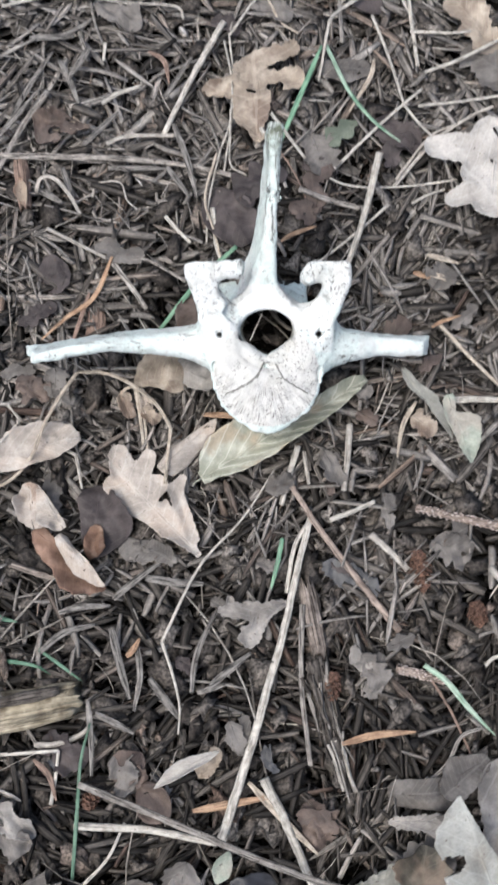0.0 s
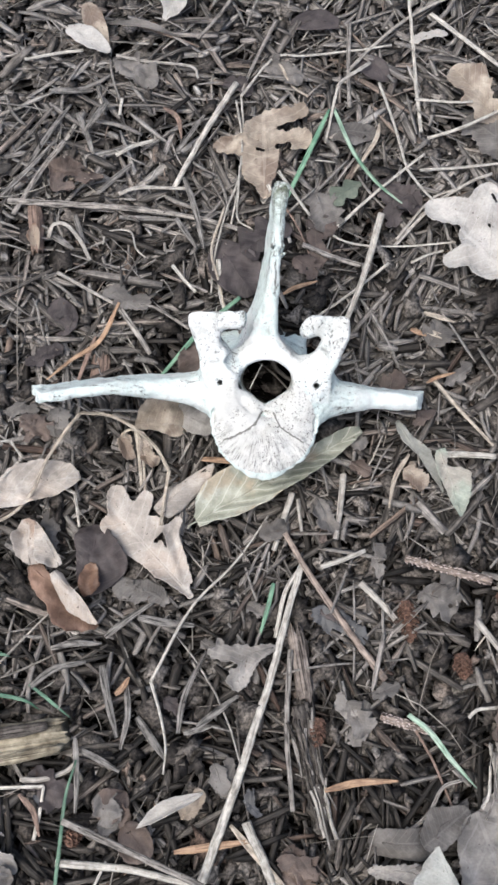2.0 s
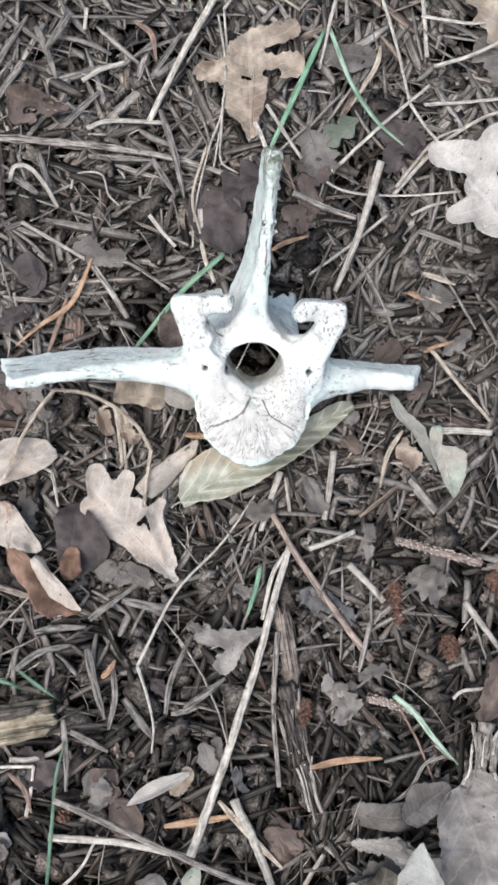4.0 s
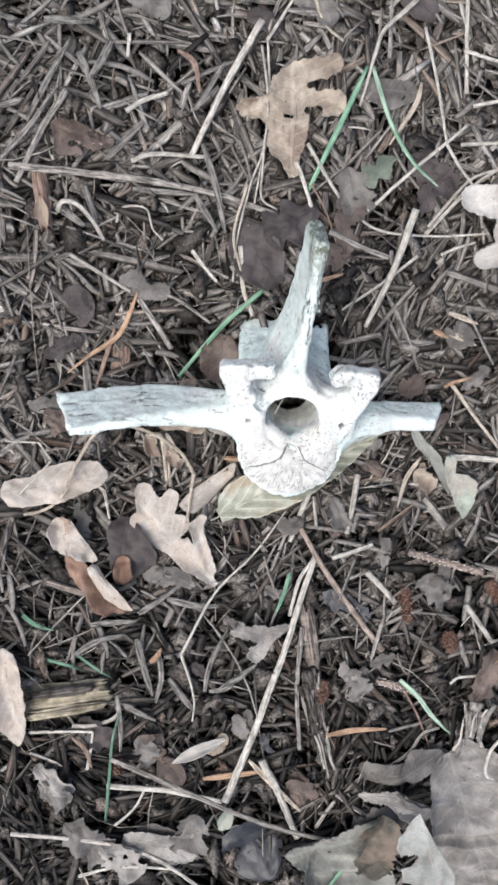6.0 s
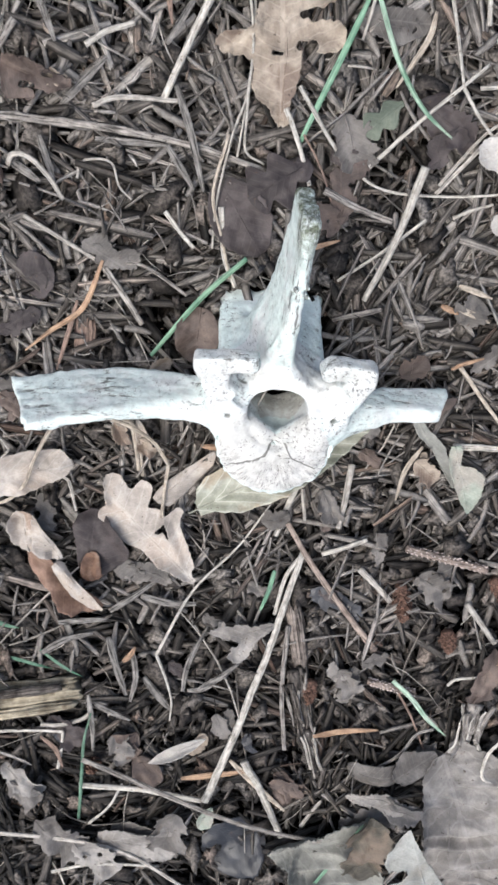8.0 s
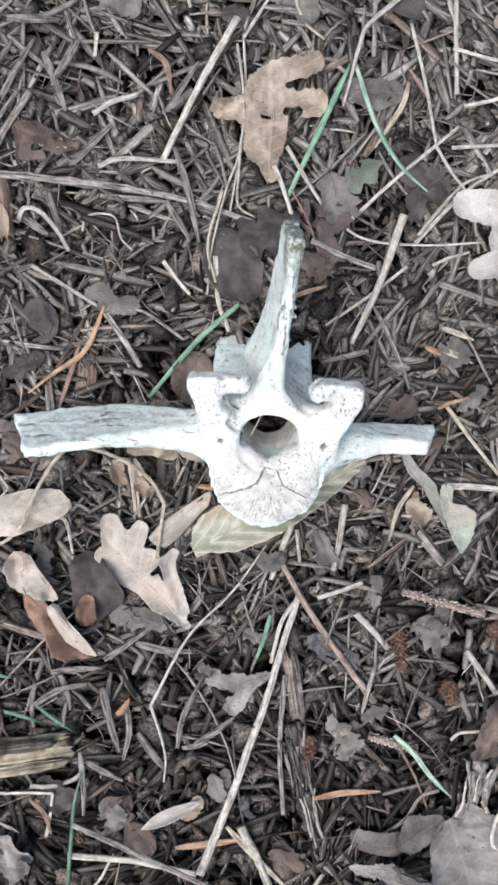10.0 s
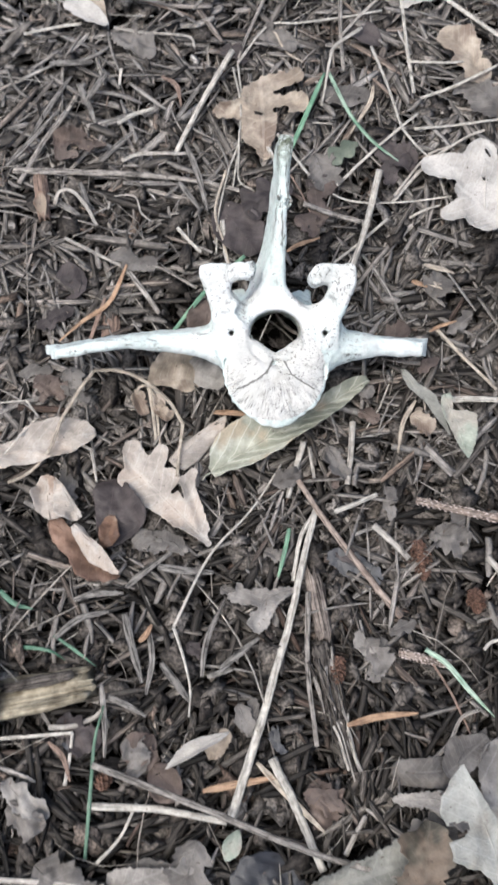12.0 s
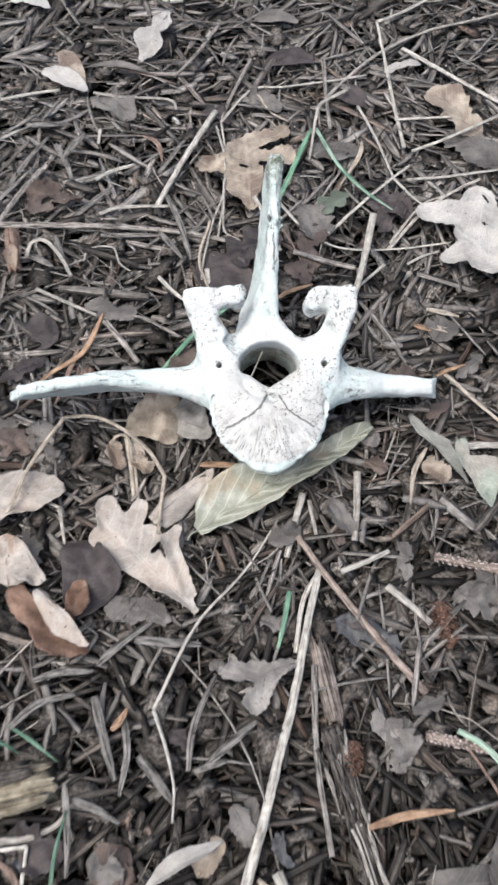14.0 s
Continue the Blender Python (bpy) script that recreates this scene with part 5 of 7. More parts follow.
leaf("dark_leaf", "red-brown torn end of a wet leaf", (-0.0967, 0.0363, 0.012), (-0.0927, 0.0538, 0.012), 0.016, ((0, 0.08, 0.14, 0.33, 0.29, 0.45, 0.43, 0.51, 0.57, 0.56, 0.71, 0.52, 0.86, 0.42, 1, 0.14), (0, 0.18, 0.14, 0.62, 0.29, 0.89, 0.43, 1, 0.57, 0.86, 0.71, 0.71, 0.86, 0.55, 1, 0.32)), LEAF_BROWN, curl=0.2, arch=0.06, ripple=0.15, skew=0.0)
leaf("rolled_leaf", "narrow tan leaf leaning on the needles", (-0.0597, 0.0821, 0.01), (-0.0291, 0.1093, 0.01), 0.0159, ((0, 0.31, 0.07, 0.43, 0.14, 0.48, 0.21, 0.53, 0.29, 0.55, 0.36, 0.51, 0.43, 0.47, 0.5, 0.44, 0.57, 0.4, 0.64, 0.36, 0.71, 0.31, 0.79, 0.27, 0.86, 0.22, 0.93, 0.17, 1, 0.06), (0, 0.23, 0.07, 0.9, 0.14, 0.96, 0.21, 0.98, 0.29, 1, 0.36, 0.97, 0.43, 0.92, 0.5, 0.88, 0.57, 0.84, 0.64, 0.79, 0.71, 0.74, 0.79, 0.68, 0.86, 0.62, 0.93, 0.38, 1, 0.09)), OAK_PALE, curl=-0.3, arch=0.04, ripple=0.1, holes=((0.84, -0.2, 0.035, 0.3),), skew=0.0)
leaf("folded_leaf", "grey-green folded leaf with a bleached tip", (0.0715, 0.1336, 0.008), (0.0951, 0.0936, 0.008), 0.0123, ((0, 0.23, 0.12, 0.37, 0.25, 0.45, 0.38, 0.79, 0.5, 1, 0.62, 0.83, 0.75, 0.62, 0.88, 0.37, 1, 0.09), (0, 0.15, 0.12, 0.51, 0.25, 0.58, 0.38, 0.32, 0.5, 0.08, 0.62, 0.1, 0.75, 0.11, 0.88, 0.08, 1, 0.08)), LEAF_DRAB, curl=0.3, arch=0.06, ripple=0.12, skew=0.0)
leaf("folded_leaf", "pale green leaf half folded over a stalk", (0.0939, 0.1169, 0.011), (0.1036, 0.0799, 0.011), 0.0223, ((0, 0.27, 0.09, 0.31, 0.18, 0.2, 0.27, 0.1, 0.36, 0.76, 0.45, 1, 0.55, 0.95, 0.64, 0.85, 0.73, 0.75, 0.82, 0.59, 0.91, 0.37, 1, 0.11), (0, 0.17, 0.09, 0.33, 0.18, 0.42, 0.27, 0.48, 0.36, 0.46, 0.45, 0.43, 0.55, 0.4, 0.64, 0.34, 0.73, 0.28, 0.82, 0.21, 0.91, 0.11, 1, 0.04)), LEAF_GREEN, curl=0.18, arch=0.08, ripple=0.08, skew=0.0)
leaf("small_leaf", "small yellow-tan leaf scrap", (0.075, 0.107, 0.007), (0.087, 0.097, 0.008), 0.0136, 'shred', OAK_TAN, curl=0.25, arch=0.1)
leaf("small_leaf", "yellow-tan leaf lying beneath the bone", (-0.0733, 0.1309, 0.008), (-0.0417, 0.1323, 0.008), 0.0413, ((0, 0.19, 0.12, 0.6, 0.25, 0.81, 0.38, 0.99, 0.5, 0.99, 0.62, 1, 0.75, 1, 0.88, 0.85, 1, 0.15), (0, 0.09, 0.12, 0.16, 0.25, 0.16, 0.38, 0.17, 0.5, 0.24, 0.62, 0.31, 0.75, 0.31, 0.88, 0.17, 1, 0.04)), OAK_TAN, curl=0.15, arch=0.06, ripple=0.12, skew=0.0)
leaf("small_leaf", "grey-brown rounded leaf beneath the bone", (-0.0509, 0.1393, 0.008), (-0.0295, 0.1284, 0.008), 0.0271, ((0, 0.3, 0.12, 1, 0.25, 0.98, 0.38, 0.96, 0.5, 0.93, 0.62, 0.82, 0.75, 0.56, 0.88, 0.3, 1, 0.07), (0, 0.13, 0.12, 0.43, 0.25, 0.48, 0.38, 0.51, 0.5, 0.55, 0.62, 0.53, 0.75, 0.47, 0.88, 0.4, 1, 0.15)), LEAF_BEIGE, curl=0.12, arch=0.06, ripple=0.08, skew=0.0)
leaf("small_leaf", "smooth brown leaf beside the bone", (-0.038, 0.183, 0.004), (-0.041, 0.155, 0.006), 0.0223, 'plain', LEAF_RUSTY, curl=0.12, arch=0.05)
leaf("small_leaf", "dull grey leaf scrap on the needles", (-0.118, 0.143, 0.005), (-0.117, 0.125, 0.006), 0.0154, 'shred', LEAF_GREY, curl=0.1)
leaf("dark_leaf", "dark purple-brown leaf behind the bone", (-0.03, 0.244, 0.005), (-0.009, 0.21, 0.006), 0.0286, 'plain', LEAF_DARK, curl=0.08, arch=0.04)
leaf("dark_leaf", "dark leaf with lobed edge behind the bone", (0.013, 0.254, 0.008), (-0.016, 0.236, 0.009), 0.03, 'oak', LEAF_DARK, curl=0.06, arch=0.05, lobes=2.5)
leaf("small_leaf", "brown torn leaf on the needles", (0.028, 0.276, 0.006), (0.036, 0.249, 0.007), 0.0223, 'shred', LEAF_GREY, curl=0.14, arch=0.06)
leaf("small_leaf", "dull green lobed leaf", (0.055, 0.282, 0.007), (0.037, 0.267, 0.008), 0.016, 'oak', LEAF_MOSS, curl=0.15, lobes=2.0)
leaf("small_leaf", "reddish torn leaf behind the bone", (0.015, 0.234, 0.005), (0.028, 0.222, 0.005), 0.0143, 'shred', LEAF_RUSTY, curl=0.14)
lobed_leaf("torn_leaf", "grey torn oak leaf with a ragged rim", (-0.0147, 0.0037, 0.01), ((18.7, 7.1, 4.4, 1.9, 2, 5.8), (4.3, -0.1, 0.3, -9.9, 6.4, 5.2), (0.1, 2.8, -12.6, 4, 5.8, 2.6), (-8, 5.1, -9, 9.7, 2.6, 1.7),), LEAF_BEIGE, holes=((-3.5, -1.3, -1.2, -2.5, 1.2, 1.7),), curl=0.12, arch=3.0, midrib=0, ragged=1.6)
leaf("small_leaf", "pale narrow twisted leaf", (-0.031, -0.061, 0.01), (-0.064, -0.078, 0.01), 0.0077, 'lance', LEAF_WHITE, curl=0.4, arch=0.06, lean=25)
leaf("small_leaf", "pale grey crumpled scrap", (0.027, 0.09, 0.006), (0.036, 0.071, 0.008), 0.013, 'shred', LEAF_GREY, curl=0.3, ripple=0.2)
leaf("small_leaf", "grey-brown torn scrap beside the scaly twig", (0.083, 0.04, 0.006), (0.101, 0.032, 0.007), 0.0207, 'shred', LEAF_GREY, curl=0.2, arch=0.08, ripple=0.15)
leaf("small_leaf", "grey scrap by the rotten twig", (0.042, -0.016, 0.006), (0.052, -0.032, 0.007), 0.0148, 'shred', LEAF_GREY, curl=0.2, ripple=0.15)
leaf("small_leaf", "grey-brown crumpled scrap lying on the needles", (-0.004, 0.07, 0.006), (0.011, 0.075, 0.006), 0.0119, 'shred', LEAF_GREY, curl=0.2, ripple=0.15)
lobed_leaf("rolled_leaf", "grey rolled leaf on the litter", (0.0697, -0.0824, 0.01), ((-11.7, -0.3, 6.7, -0.6, 6.7, 8), (6.7, -0.6, 15, 1.1, 8, 6),), LEAF_GREY, holes=(), curl=-0.18, arch=7.0, ragged=0.5)
lobed_leaf("rolled_leaf", "brown-grey leaf standing beside the rolled one", (0.0891, -0.0744, 0.01), ((-5.6, -5, -1.7, 0.7, 7.3, 8.7), (-1.7, 0.7, 7.9, 5.5, 8.7, 4.7),), LEAF_GREY, holes=(), curl=0.1, arch=4.0, ragged=0.8)
leaf("oak_leaf", "pale olive oak leaf standing with a round notch", (0.0953, -0.1354, 0.058), (0.0769, -0.075, 0.066), 0.0376, ((0, 0.15, 0.08, 0.2, 0.15, 0.26, 0.23, 0.3, 0.31, 0.46, 0.38, 0.77, 0.46, 1, 0.54, 0.97, 0.62, 0.93, 0.69, 0.9, 0.77, 0.91, 0.85, 0.8, 0.92, 0.5, 1, 0.08), (0, 0.12, 0.08, 0.28, 0.15, 0.42, 0.23, 0.5, 0.31, 0.54, 0.38, 0.49, 0.46, 0.43, 0.54, 0.37, 0.62, 0.3, 0.69, 0.23, 0.77, 0.17, 0.85, 0.12, 0.92, 0.06, 1, 0.03)), LEAF_OLDGREEN, curl=0.05, arch=0.05, group="fallen oak leaves", holes=((0.62, -0.8, 0.055, 0.40),), ripple=0.05, stalk=0.03, drop=0.05, skew=0.0)
lobed_leaf("torn_leaf", "beige torn scrap of leaf with small holes", (0.0731, -0.0982, 0.016), ((-19.6, 3.7, -0.2, 3, 2.7, 4.3), (-0.1, 1.9, 18.9, -6.8, 5.3, 4.3),), LEAF_BEIGE, holes=((-5.9, -2.1, -3.1, -3.5, 1, 1.3),), curl=0.15, arch=2.0, ragged=1.6)
leaf("torn_leaf", "drab olive leaf under the pale oak leaf", (0.049, -0.125, 0.004), (0.082, -0.105, 0.006), 0.0251, 'shred', LEAF_GREY, curl=0.1)
leaf("torn_leaf", "grey leaf scrap lying on the litter", (0.067, -0.095, 0.014), (0.096, -0.108, 0.014), 0.0143, 'shred', LEAF_GREY, curl=0.2, ripple=0.15)
lobed_leaf("oak_leaf", "large grey-brown oak leaf with folds", (0.1184, -0.1066, 0.011), ((-8.9, 24.7, -3.1, -35.5, 15.5, 16.9), (-3.1, -35.5, 19.1, -59.1, 16.9, 16.9), (7.7, 27, 15.1, -35, 15.5, 16.9), (-4.3, 30.5, -2.8, 39.5, 10.8, 8.8),), LEAF_BEIGE, holes=(), curl=0.1, arch=6.0, midrib=0, ragged=0.9, group='fallen oak leaves', crease=3.0)
lobed_leaf("oak_leaf", "broad grey leaf in shade at the litter edge", (0.0425, -0.1343, 0.008), ((-29, -2.7, -10.6, 5.7, 6.9, 6.9), (-10.3, -0.3, 16.5, 11.5, 11, 12.3), (16.4, 12.3, 23.3, 22.2, 8.9, 4.8), (-9.7, -12.2, 18.3, -19.6, 13.7, 15.4),), LEAF_DRAB, holes=(), curl=0.22, arch=5.0, midrib=0, ragged=1.1, group='fallen oak leaves', crease=2.5)
leaf("oak_leaf", "olive-brown folded leaf under the standing one", (0.058, -0.150, 0.016), (0.067, -0.104, 0.022), 0.030, 'shred', LEAF_UMBER, curl=0.3, arch=0.06, group='fallen oak leaves', ripple=0.15)
lobed_leaf("torn_leaf", "grey-tan torn leaf near the long stalk", (-0.0668, -0.1302, 0.009), ((-18.7, -2.4, 10.2, -3.7, 8.8, 10.2), (10.2, -3.7, 17.5, 11, 6.1, 4.8),), LEAF_BEIGE, holes=(), curl=0.12, arch=4.0, ragged=1.0)
leaf("torn_leaf", "pale mottled leaf with many small holes", (-0.108, -0.134, 0.008), (-0.081, -0.153, 0.008), 0.0235, 'shred', LEAF_BEIGE, curl=0.1, ripple=0.16, holes=((0.3, 0.2, 0.05, 0.12), (0.5, -0.3, 0.05, 0.12)))
leaf("torn_leaf", "dull grey leaf near the tip of the stalk", (-0.131, -0.123, 0.006), (-0.101, -0.14, 0.006), 0.0282, 'shred', LEAF_GREY, curl=0.1, ripple=0.16)
leaf("torn_leaf", "bluish grey crumpled leaf", (-0.148, -0.082, 0.008), (-0.124, -0.1, 0.008), 0.0143, 'shred', LEAF_BEIGE, curl=0.2, ripple=0.2)
leaf("torn_leaf", "grey-tan squarish leaf scrap", (-0.048, -0.112, 0.01), (-0.057, -0.142, 0.008), 0.0251, 'shred', LEAF_GREY, curl=0.15, arch=0.06)
leaf("torn_leaf", "broad grey leaf under a long grass stalk", (-0.087, -0.129, 0.004), (-0.048, -0.138, 0.004), 0.0251, 'plain', LEAF_GREY, curl=0.1)
leaf("dark_leaf", "blackened bluish leaf lying in shade", (0.002, -0.128, 0), (-0.028, -0.15, 0), 0.043, 'plain', LEAF_BLACK, curl=0.1)
leaf("small_leaf", "small green-tipped leaf lying on the needles", (-0.027, -0.108, 0.008), (-0.034, -0.122, 0.01), 0.0094, 'lance', LEAF_GREEN, curl=0.2)
leaf("small_leaf", "grey scrap beside the rotten wood", (-0.083, -0.061, 0.006), (-0.075, -0.077, 0.007), 0.0169, 'shred', LEAF_GREY, curl=0.2, ripple=0.15)
leaf("small_leaf", "brown scrap with a rough rim", (0.011, -0.091, 0.004), (0.02, -0.108, 0.004), 0.0188, 'shred', LEAF_RUSTY, curl=0.1, ripple=0.15)
leaf("small_leaf", "grey leaf scrap beside the straw", (-0.026, -0.047, 0.006), (-0.02, -0.062, 0.007), 0.0113, 'shred', LEAF_GREY, curl=0.1)
leaf("oak_leaf", "bleached leaf far up on the litter", (-0.048, 0.443, 0.008), (-0.066, 0.396, 0.009), 0.0219, 'oak', LEAF_WHITE, curl=0.12, arch=0.06, lobes=2.0, group='fallen oak leaves')
leaf("small_leaf", "small white rounded leaf", (-0.128, 0.391, 0.01), (-0.1, 0.376, 0.006), 0.0134, 'plain', LEAF_WHITE, curl=0.15, arch=0.08)
leaf("small_leaf", "tan leaf behind the white one", (-0.118, 0.414, 0.005), (-0.102, 0.375, 0.005), 0.0129, 'plain', OAK_TAN, curl=0.1)
leaf("torn_leaf", "bluish white leaf scrap", (-0.154, 0.464, 0.006), (-0.127, 0.454, 0.006), 0.0103, 'shred', LEAF_WHITE, curl=0.1)
leaf("dark_leaf", "dark purple-grey leaf under straws", (0.013, 0.396, 0.004), (0.046, 0.394, 0.004), 0.0154, 'plain', LEAF_DARK, curl=0.1)
leaf("small_leaf", "dull tan leaf on the litter", (0.008, 0.436, 0.004), (0.037, 0.43, 0.005), 0.0113, 'plain', LEAF_GREY, curl=0.1)
leaf("dark_leaf", "dark brown leaf behind the straws", (0.054, 0.369, 0.003), (0.074, 0.354, 0.003), 0.0154, 'plain', LEAF_DARK, curl=0.1)
leaf("small_leaf", "brown leaf husk standing in the litter", (-0.14, 0.257, 0.008), (-0.137, 0.239, 0.006), 0.0077, 'lance', LEAF_BROWN, curl=0.4)
leaf("small_leaf", "grey curled leaf strip", (-0.102, 0.397, 0.006), (-0.057, 0.386, 0.006), 0.0051, 'lance', LEAF_GREY, curl=0.3)
leaf("torn_leaf", "pale forked scrap among the straws", (0.087, 0.379, 0.006), (0.111, 0.384, 0.007), 0.0067, 'shred', LEAF_WHITE, curl=0.2)
leaf("dark_leaf", "grey-blue dark leaf by the needles", (-0.129, 0.194, 0.003), (-0.111, 0.2, 0.004), 0.0237, 'plain', LEAF_DARK, curl=0.1)
leaf("small_leaf", "brown orange leaf piece at the litter rim", (0.119, -0.036, 0.008), (0.128, -0.001, 0.008), 0.0171, 'shred', LEAF_RUSTY, curl=0.2, ripple=0.15)
leaf("small_leaf", "orange-yellow small leaf lying on the needles", (0.13, -0.017, 0.01), (0.138, -0.003, 0.01), 0.0114, 'plain', ORANGE, curl=0.1)
leaf("small_leaf", "brown scrap beside the broken process", (0.064, 0.151, 0.005), (0.077, 0.161, 0.006), 0.0126, 'shred', LEAF_RUSTY, curl=0.2)
leaf("small_leaf", "grey scrap beside the broken process", (0.091, 0.179, 0.006), (0.101, 0.191, 0.006), 0.0171, 'shred', LEAF_GREY, curl=0.15)
leaf("leaf_scrap", "crumpled brown-grey scrap of an old leaf", (-0.14, 0.136, 0.004), (-0.12, 0.126, 0.005), 0.0142, 'shred', LEAF_RUSTY, curl=0.15, ripple=0.15, group='leaf scraps')
leaf("leaf_scrap", "crumpled brown-grey scrap of an old leaf", (-0.034, 0.014, 0.004), (-0.025, 0.009, 0.005), 0.0071, 'shred', LEAF_GREY, curl=0.15, ripple=0.15, group='leaf scraps')
leaf("leaf_scrap", "crumpled brown-grey scrap of an old leaf", (-0.081, 0.043, 0.004), (-0.066, 0.035, 0.005), 0.0119, 'shred', LEAF_GREY, curl=0.15, ripple=0.15, group='leaf scraps')
leaf("leaf_scrap", "crumpled brown-grey scrap of an old leaf", (0.046, 0.111, 0.004), (0.057, 0.104, 0.005), 0.0095, 'shred', LEAF_RUSTY, curl=0.15, ripple=0.15, group='leaf scraps')
leaf("leaf_scrap", "crumpled brown-grey scrap of an old leaf", (0.044, 0.127, 0.004), (0.055, 0.12, 0.005), 0.0095, 'shred', LEAF_GREY, curl=0.15, ripple=0.15, group='leaf scraps')
leaf("leaf_scrap", "crumpled brown-grey scrap of an old leaf", (0.091, -0.067, 0.004), (0.109, -0.077, 0.005), 0.0166, 'shred', LEAF_GREY, curl=0.15, ripple=0.15, group='leaf scraps')
leaf("leaf_scrap", "crumpled brown-grey scrap of an old leaf", (-0.01, 0.034, 0.004), (-0, 0.028, 0.005), 0.0081, 'shred', LEAF_GREY, curl=0.15, ripple=0.15, group='leaf scraps')
leaf("leaf_scrap", "crumpled brown-grey scrap of an old leaf", (0.029, 0.033, 0.004), (0.042, 0.026, 0.005), 0.0104, 'shred', LEAF_DARK, curl=0.15, ripple=0.15, group='leaf scraps')
leaf("leaf_scrap", "crumpled brown-grey scrap of an old leaf", (-0.053, -0.016, 0.004), (-0.042, -0.022, 0.005), 0.0095, 'shred', LEAF_DARK, curl=0.15, ripple=0.15, group='leaf scraps')
leaf("leaf_scrap", "crumpled brown-grey scrap of an old leaf", (-0.122, -0.054, 0.004), (-0.098, -0.065, 0.005), 0.019, 'shred', LEAF_DARK, curl=0.15, ripple=0.15, group='leaf scraps')
leaf("leaf_scrap", "crumpled brown-grey scrap of an old leaf", (-0.085, -0.067, 0.004), (-0.068, -0.075, 0.005), 0.0142, 'shred', LEAF_RUSTY, curl=0.15, ripple=0.15, group='leaf scraps')
leaf("leaf_scrap", "crumpled brown-grey scrap of an old leaf", (-0.028, 0.355, 0.004), (-0.011, 0.344, 0.005), 0.0119, 'shred', LEAF_DARK, curl=0.15, ripple=0.15, group='leaf scraps')
leaf("leaf_scrap", "crumpled brown-grey scrap of an old leaf", (-0.097, 0.37, 0.004), (-0.07, 0.352, 0.005), 0.019, 'shred', LEAF_GREY, curl=0.15, ripple=0.15, group='leaf scraps')
leaf("leaf_scrap", "crumpled brown-grey scrap of an old leaf", (0.063, 0.283, 0.004), (0.09, 0.264, 0.005), 0.0213, 'shred', LEAF_DARK, curl=0.15, ripple=0.15, group='leaf scraps')
leaf("leaf_scrap", "crumpled brown-grey scrap of an old leaf", (0.023, 0.26, 0.004), (0.038, 0.25, 0.005), 0.0119, 'shred', LEAF_DARK, curl=0.15, ripple=0.15, group='leaf scraps')
leaf("leaf_scrap", "crumpled brown-grey scrap of an old leaf", (-0.004, 0.367, 0.004), (0.02, 0.351, 0.005), 0.0166, 'shred', LEAF_GREY, curl=0.15, ripple=0.15, group='leaf scraps')
leaf("oak_leaf", "pale brown leaf at the litter rim", (0.15, 0.2, 0.006), (0.141, 0.133, 0.01), 0.0335, 'plain', OAK_PALE, curl=0.2, arch=0.05, group='fallen oak leaves', ripple=0.12)
leaf("oak_leaf", "pale grey-beige leaf under the dry grass", (-0.165, -0.006, 0.01), (-0.157, -0.067, 0.012), 0.0209, 'plain', OAK_PALE, curl=0.2, arch=0.05, group='fallen oak leaves', ripple=0.14)
leaf("torn_leaf", "bluish grey torn leaf beside the green blade", (-0.147, -0.096, 0.006), (-0.125, -0.104, 0.008), 0.0166, 'shred', LEAF_GREY, curl=0.2, ripple=0.18)
leaf("small_leaf", "yellow-tan scrap behind the long process", (-0.063, 0.151, 0.006), (-0.052, 0.156, 0.007), 0.0073, 'shred', OAK_TAN, curl=0.3, ripple=0.15)
leaf("small_leaf", "yellow-brown broken scrap among needles", (-0.122, 0.288, 0.006), (-0.101, 0.287, 0.007), 0.0084, 'shred', OAK_TAN, curl=0.3, ripple=0.2)
leaf("flower_husk", "pale yellow dry husk under the long process", (-0.08, 0.126, 0.012), (-0.075, 0.112, 0.007), 0.0084, 'shred', OAK_TAN, curl=0.4, ripple=0.2)
leaf("flower_husk", "pale tan dry husk beside the thin stalk", (-0.069, 0.127, 0.012), (-0.064, 0.109, 0.007), 0.0068, 'lance', OAK_PALE, curl=0.4, ripple=0.2)
leaf("small_leaf", "yellow-brown crumpled scrap near the needle", (-0.042, -0.074, 0.005), (-0.031, -0.06, 0.006), 0.0096, 'shred', OAK_TAN, curl=0.3, ripple=0.2)
lobed_leaf("small_leaf", "dark slate-grey leaf pressed in the litter", (0.0383, 0.0233, 0.005), ((-10, 5.2, -1.4, 0.6, 4.7, 7), (-1.4, 0.6, 9.9, -6.1, 7, 5.8),), LEAF_BLACK, curl=0.03, arch=1.0, ragged=1.6)
leaf("small_leaf", "dark slate-grey leaf near the rotten wood", (-0.119, -0.06, 0.003), (-0.103, -0.064, 0.003), 0.0154, 'plain', LEAF_BLACK, curl=0.05)
leaf("small_leaf", "brown-grey leaf folded in the litter", (-0.087, -0.071, 0.004), (-0.069, -0.064, 0.006), 0.0166, 'plain', LEAF_RUSTY, curl=0.2, ripple=0.15)
leaf("small_leaf", "brown-grey rounded leaf on the litter", (-0.071, -0.077, 0.004), (-0.057, -0.093, 0.006), 0.0178, 'plain', LEAF_RUSTY, curl=0.2, ripple=0.15)
leaf("small_leaf", "brown leaf beside the white straw", (0.009, -0.088, 0.004), (0.024, -0.098, 0.006), 0.0166, 'shred', LEAF_RUSTY, curl=0.2, ripple=0.15)

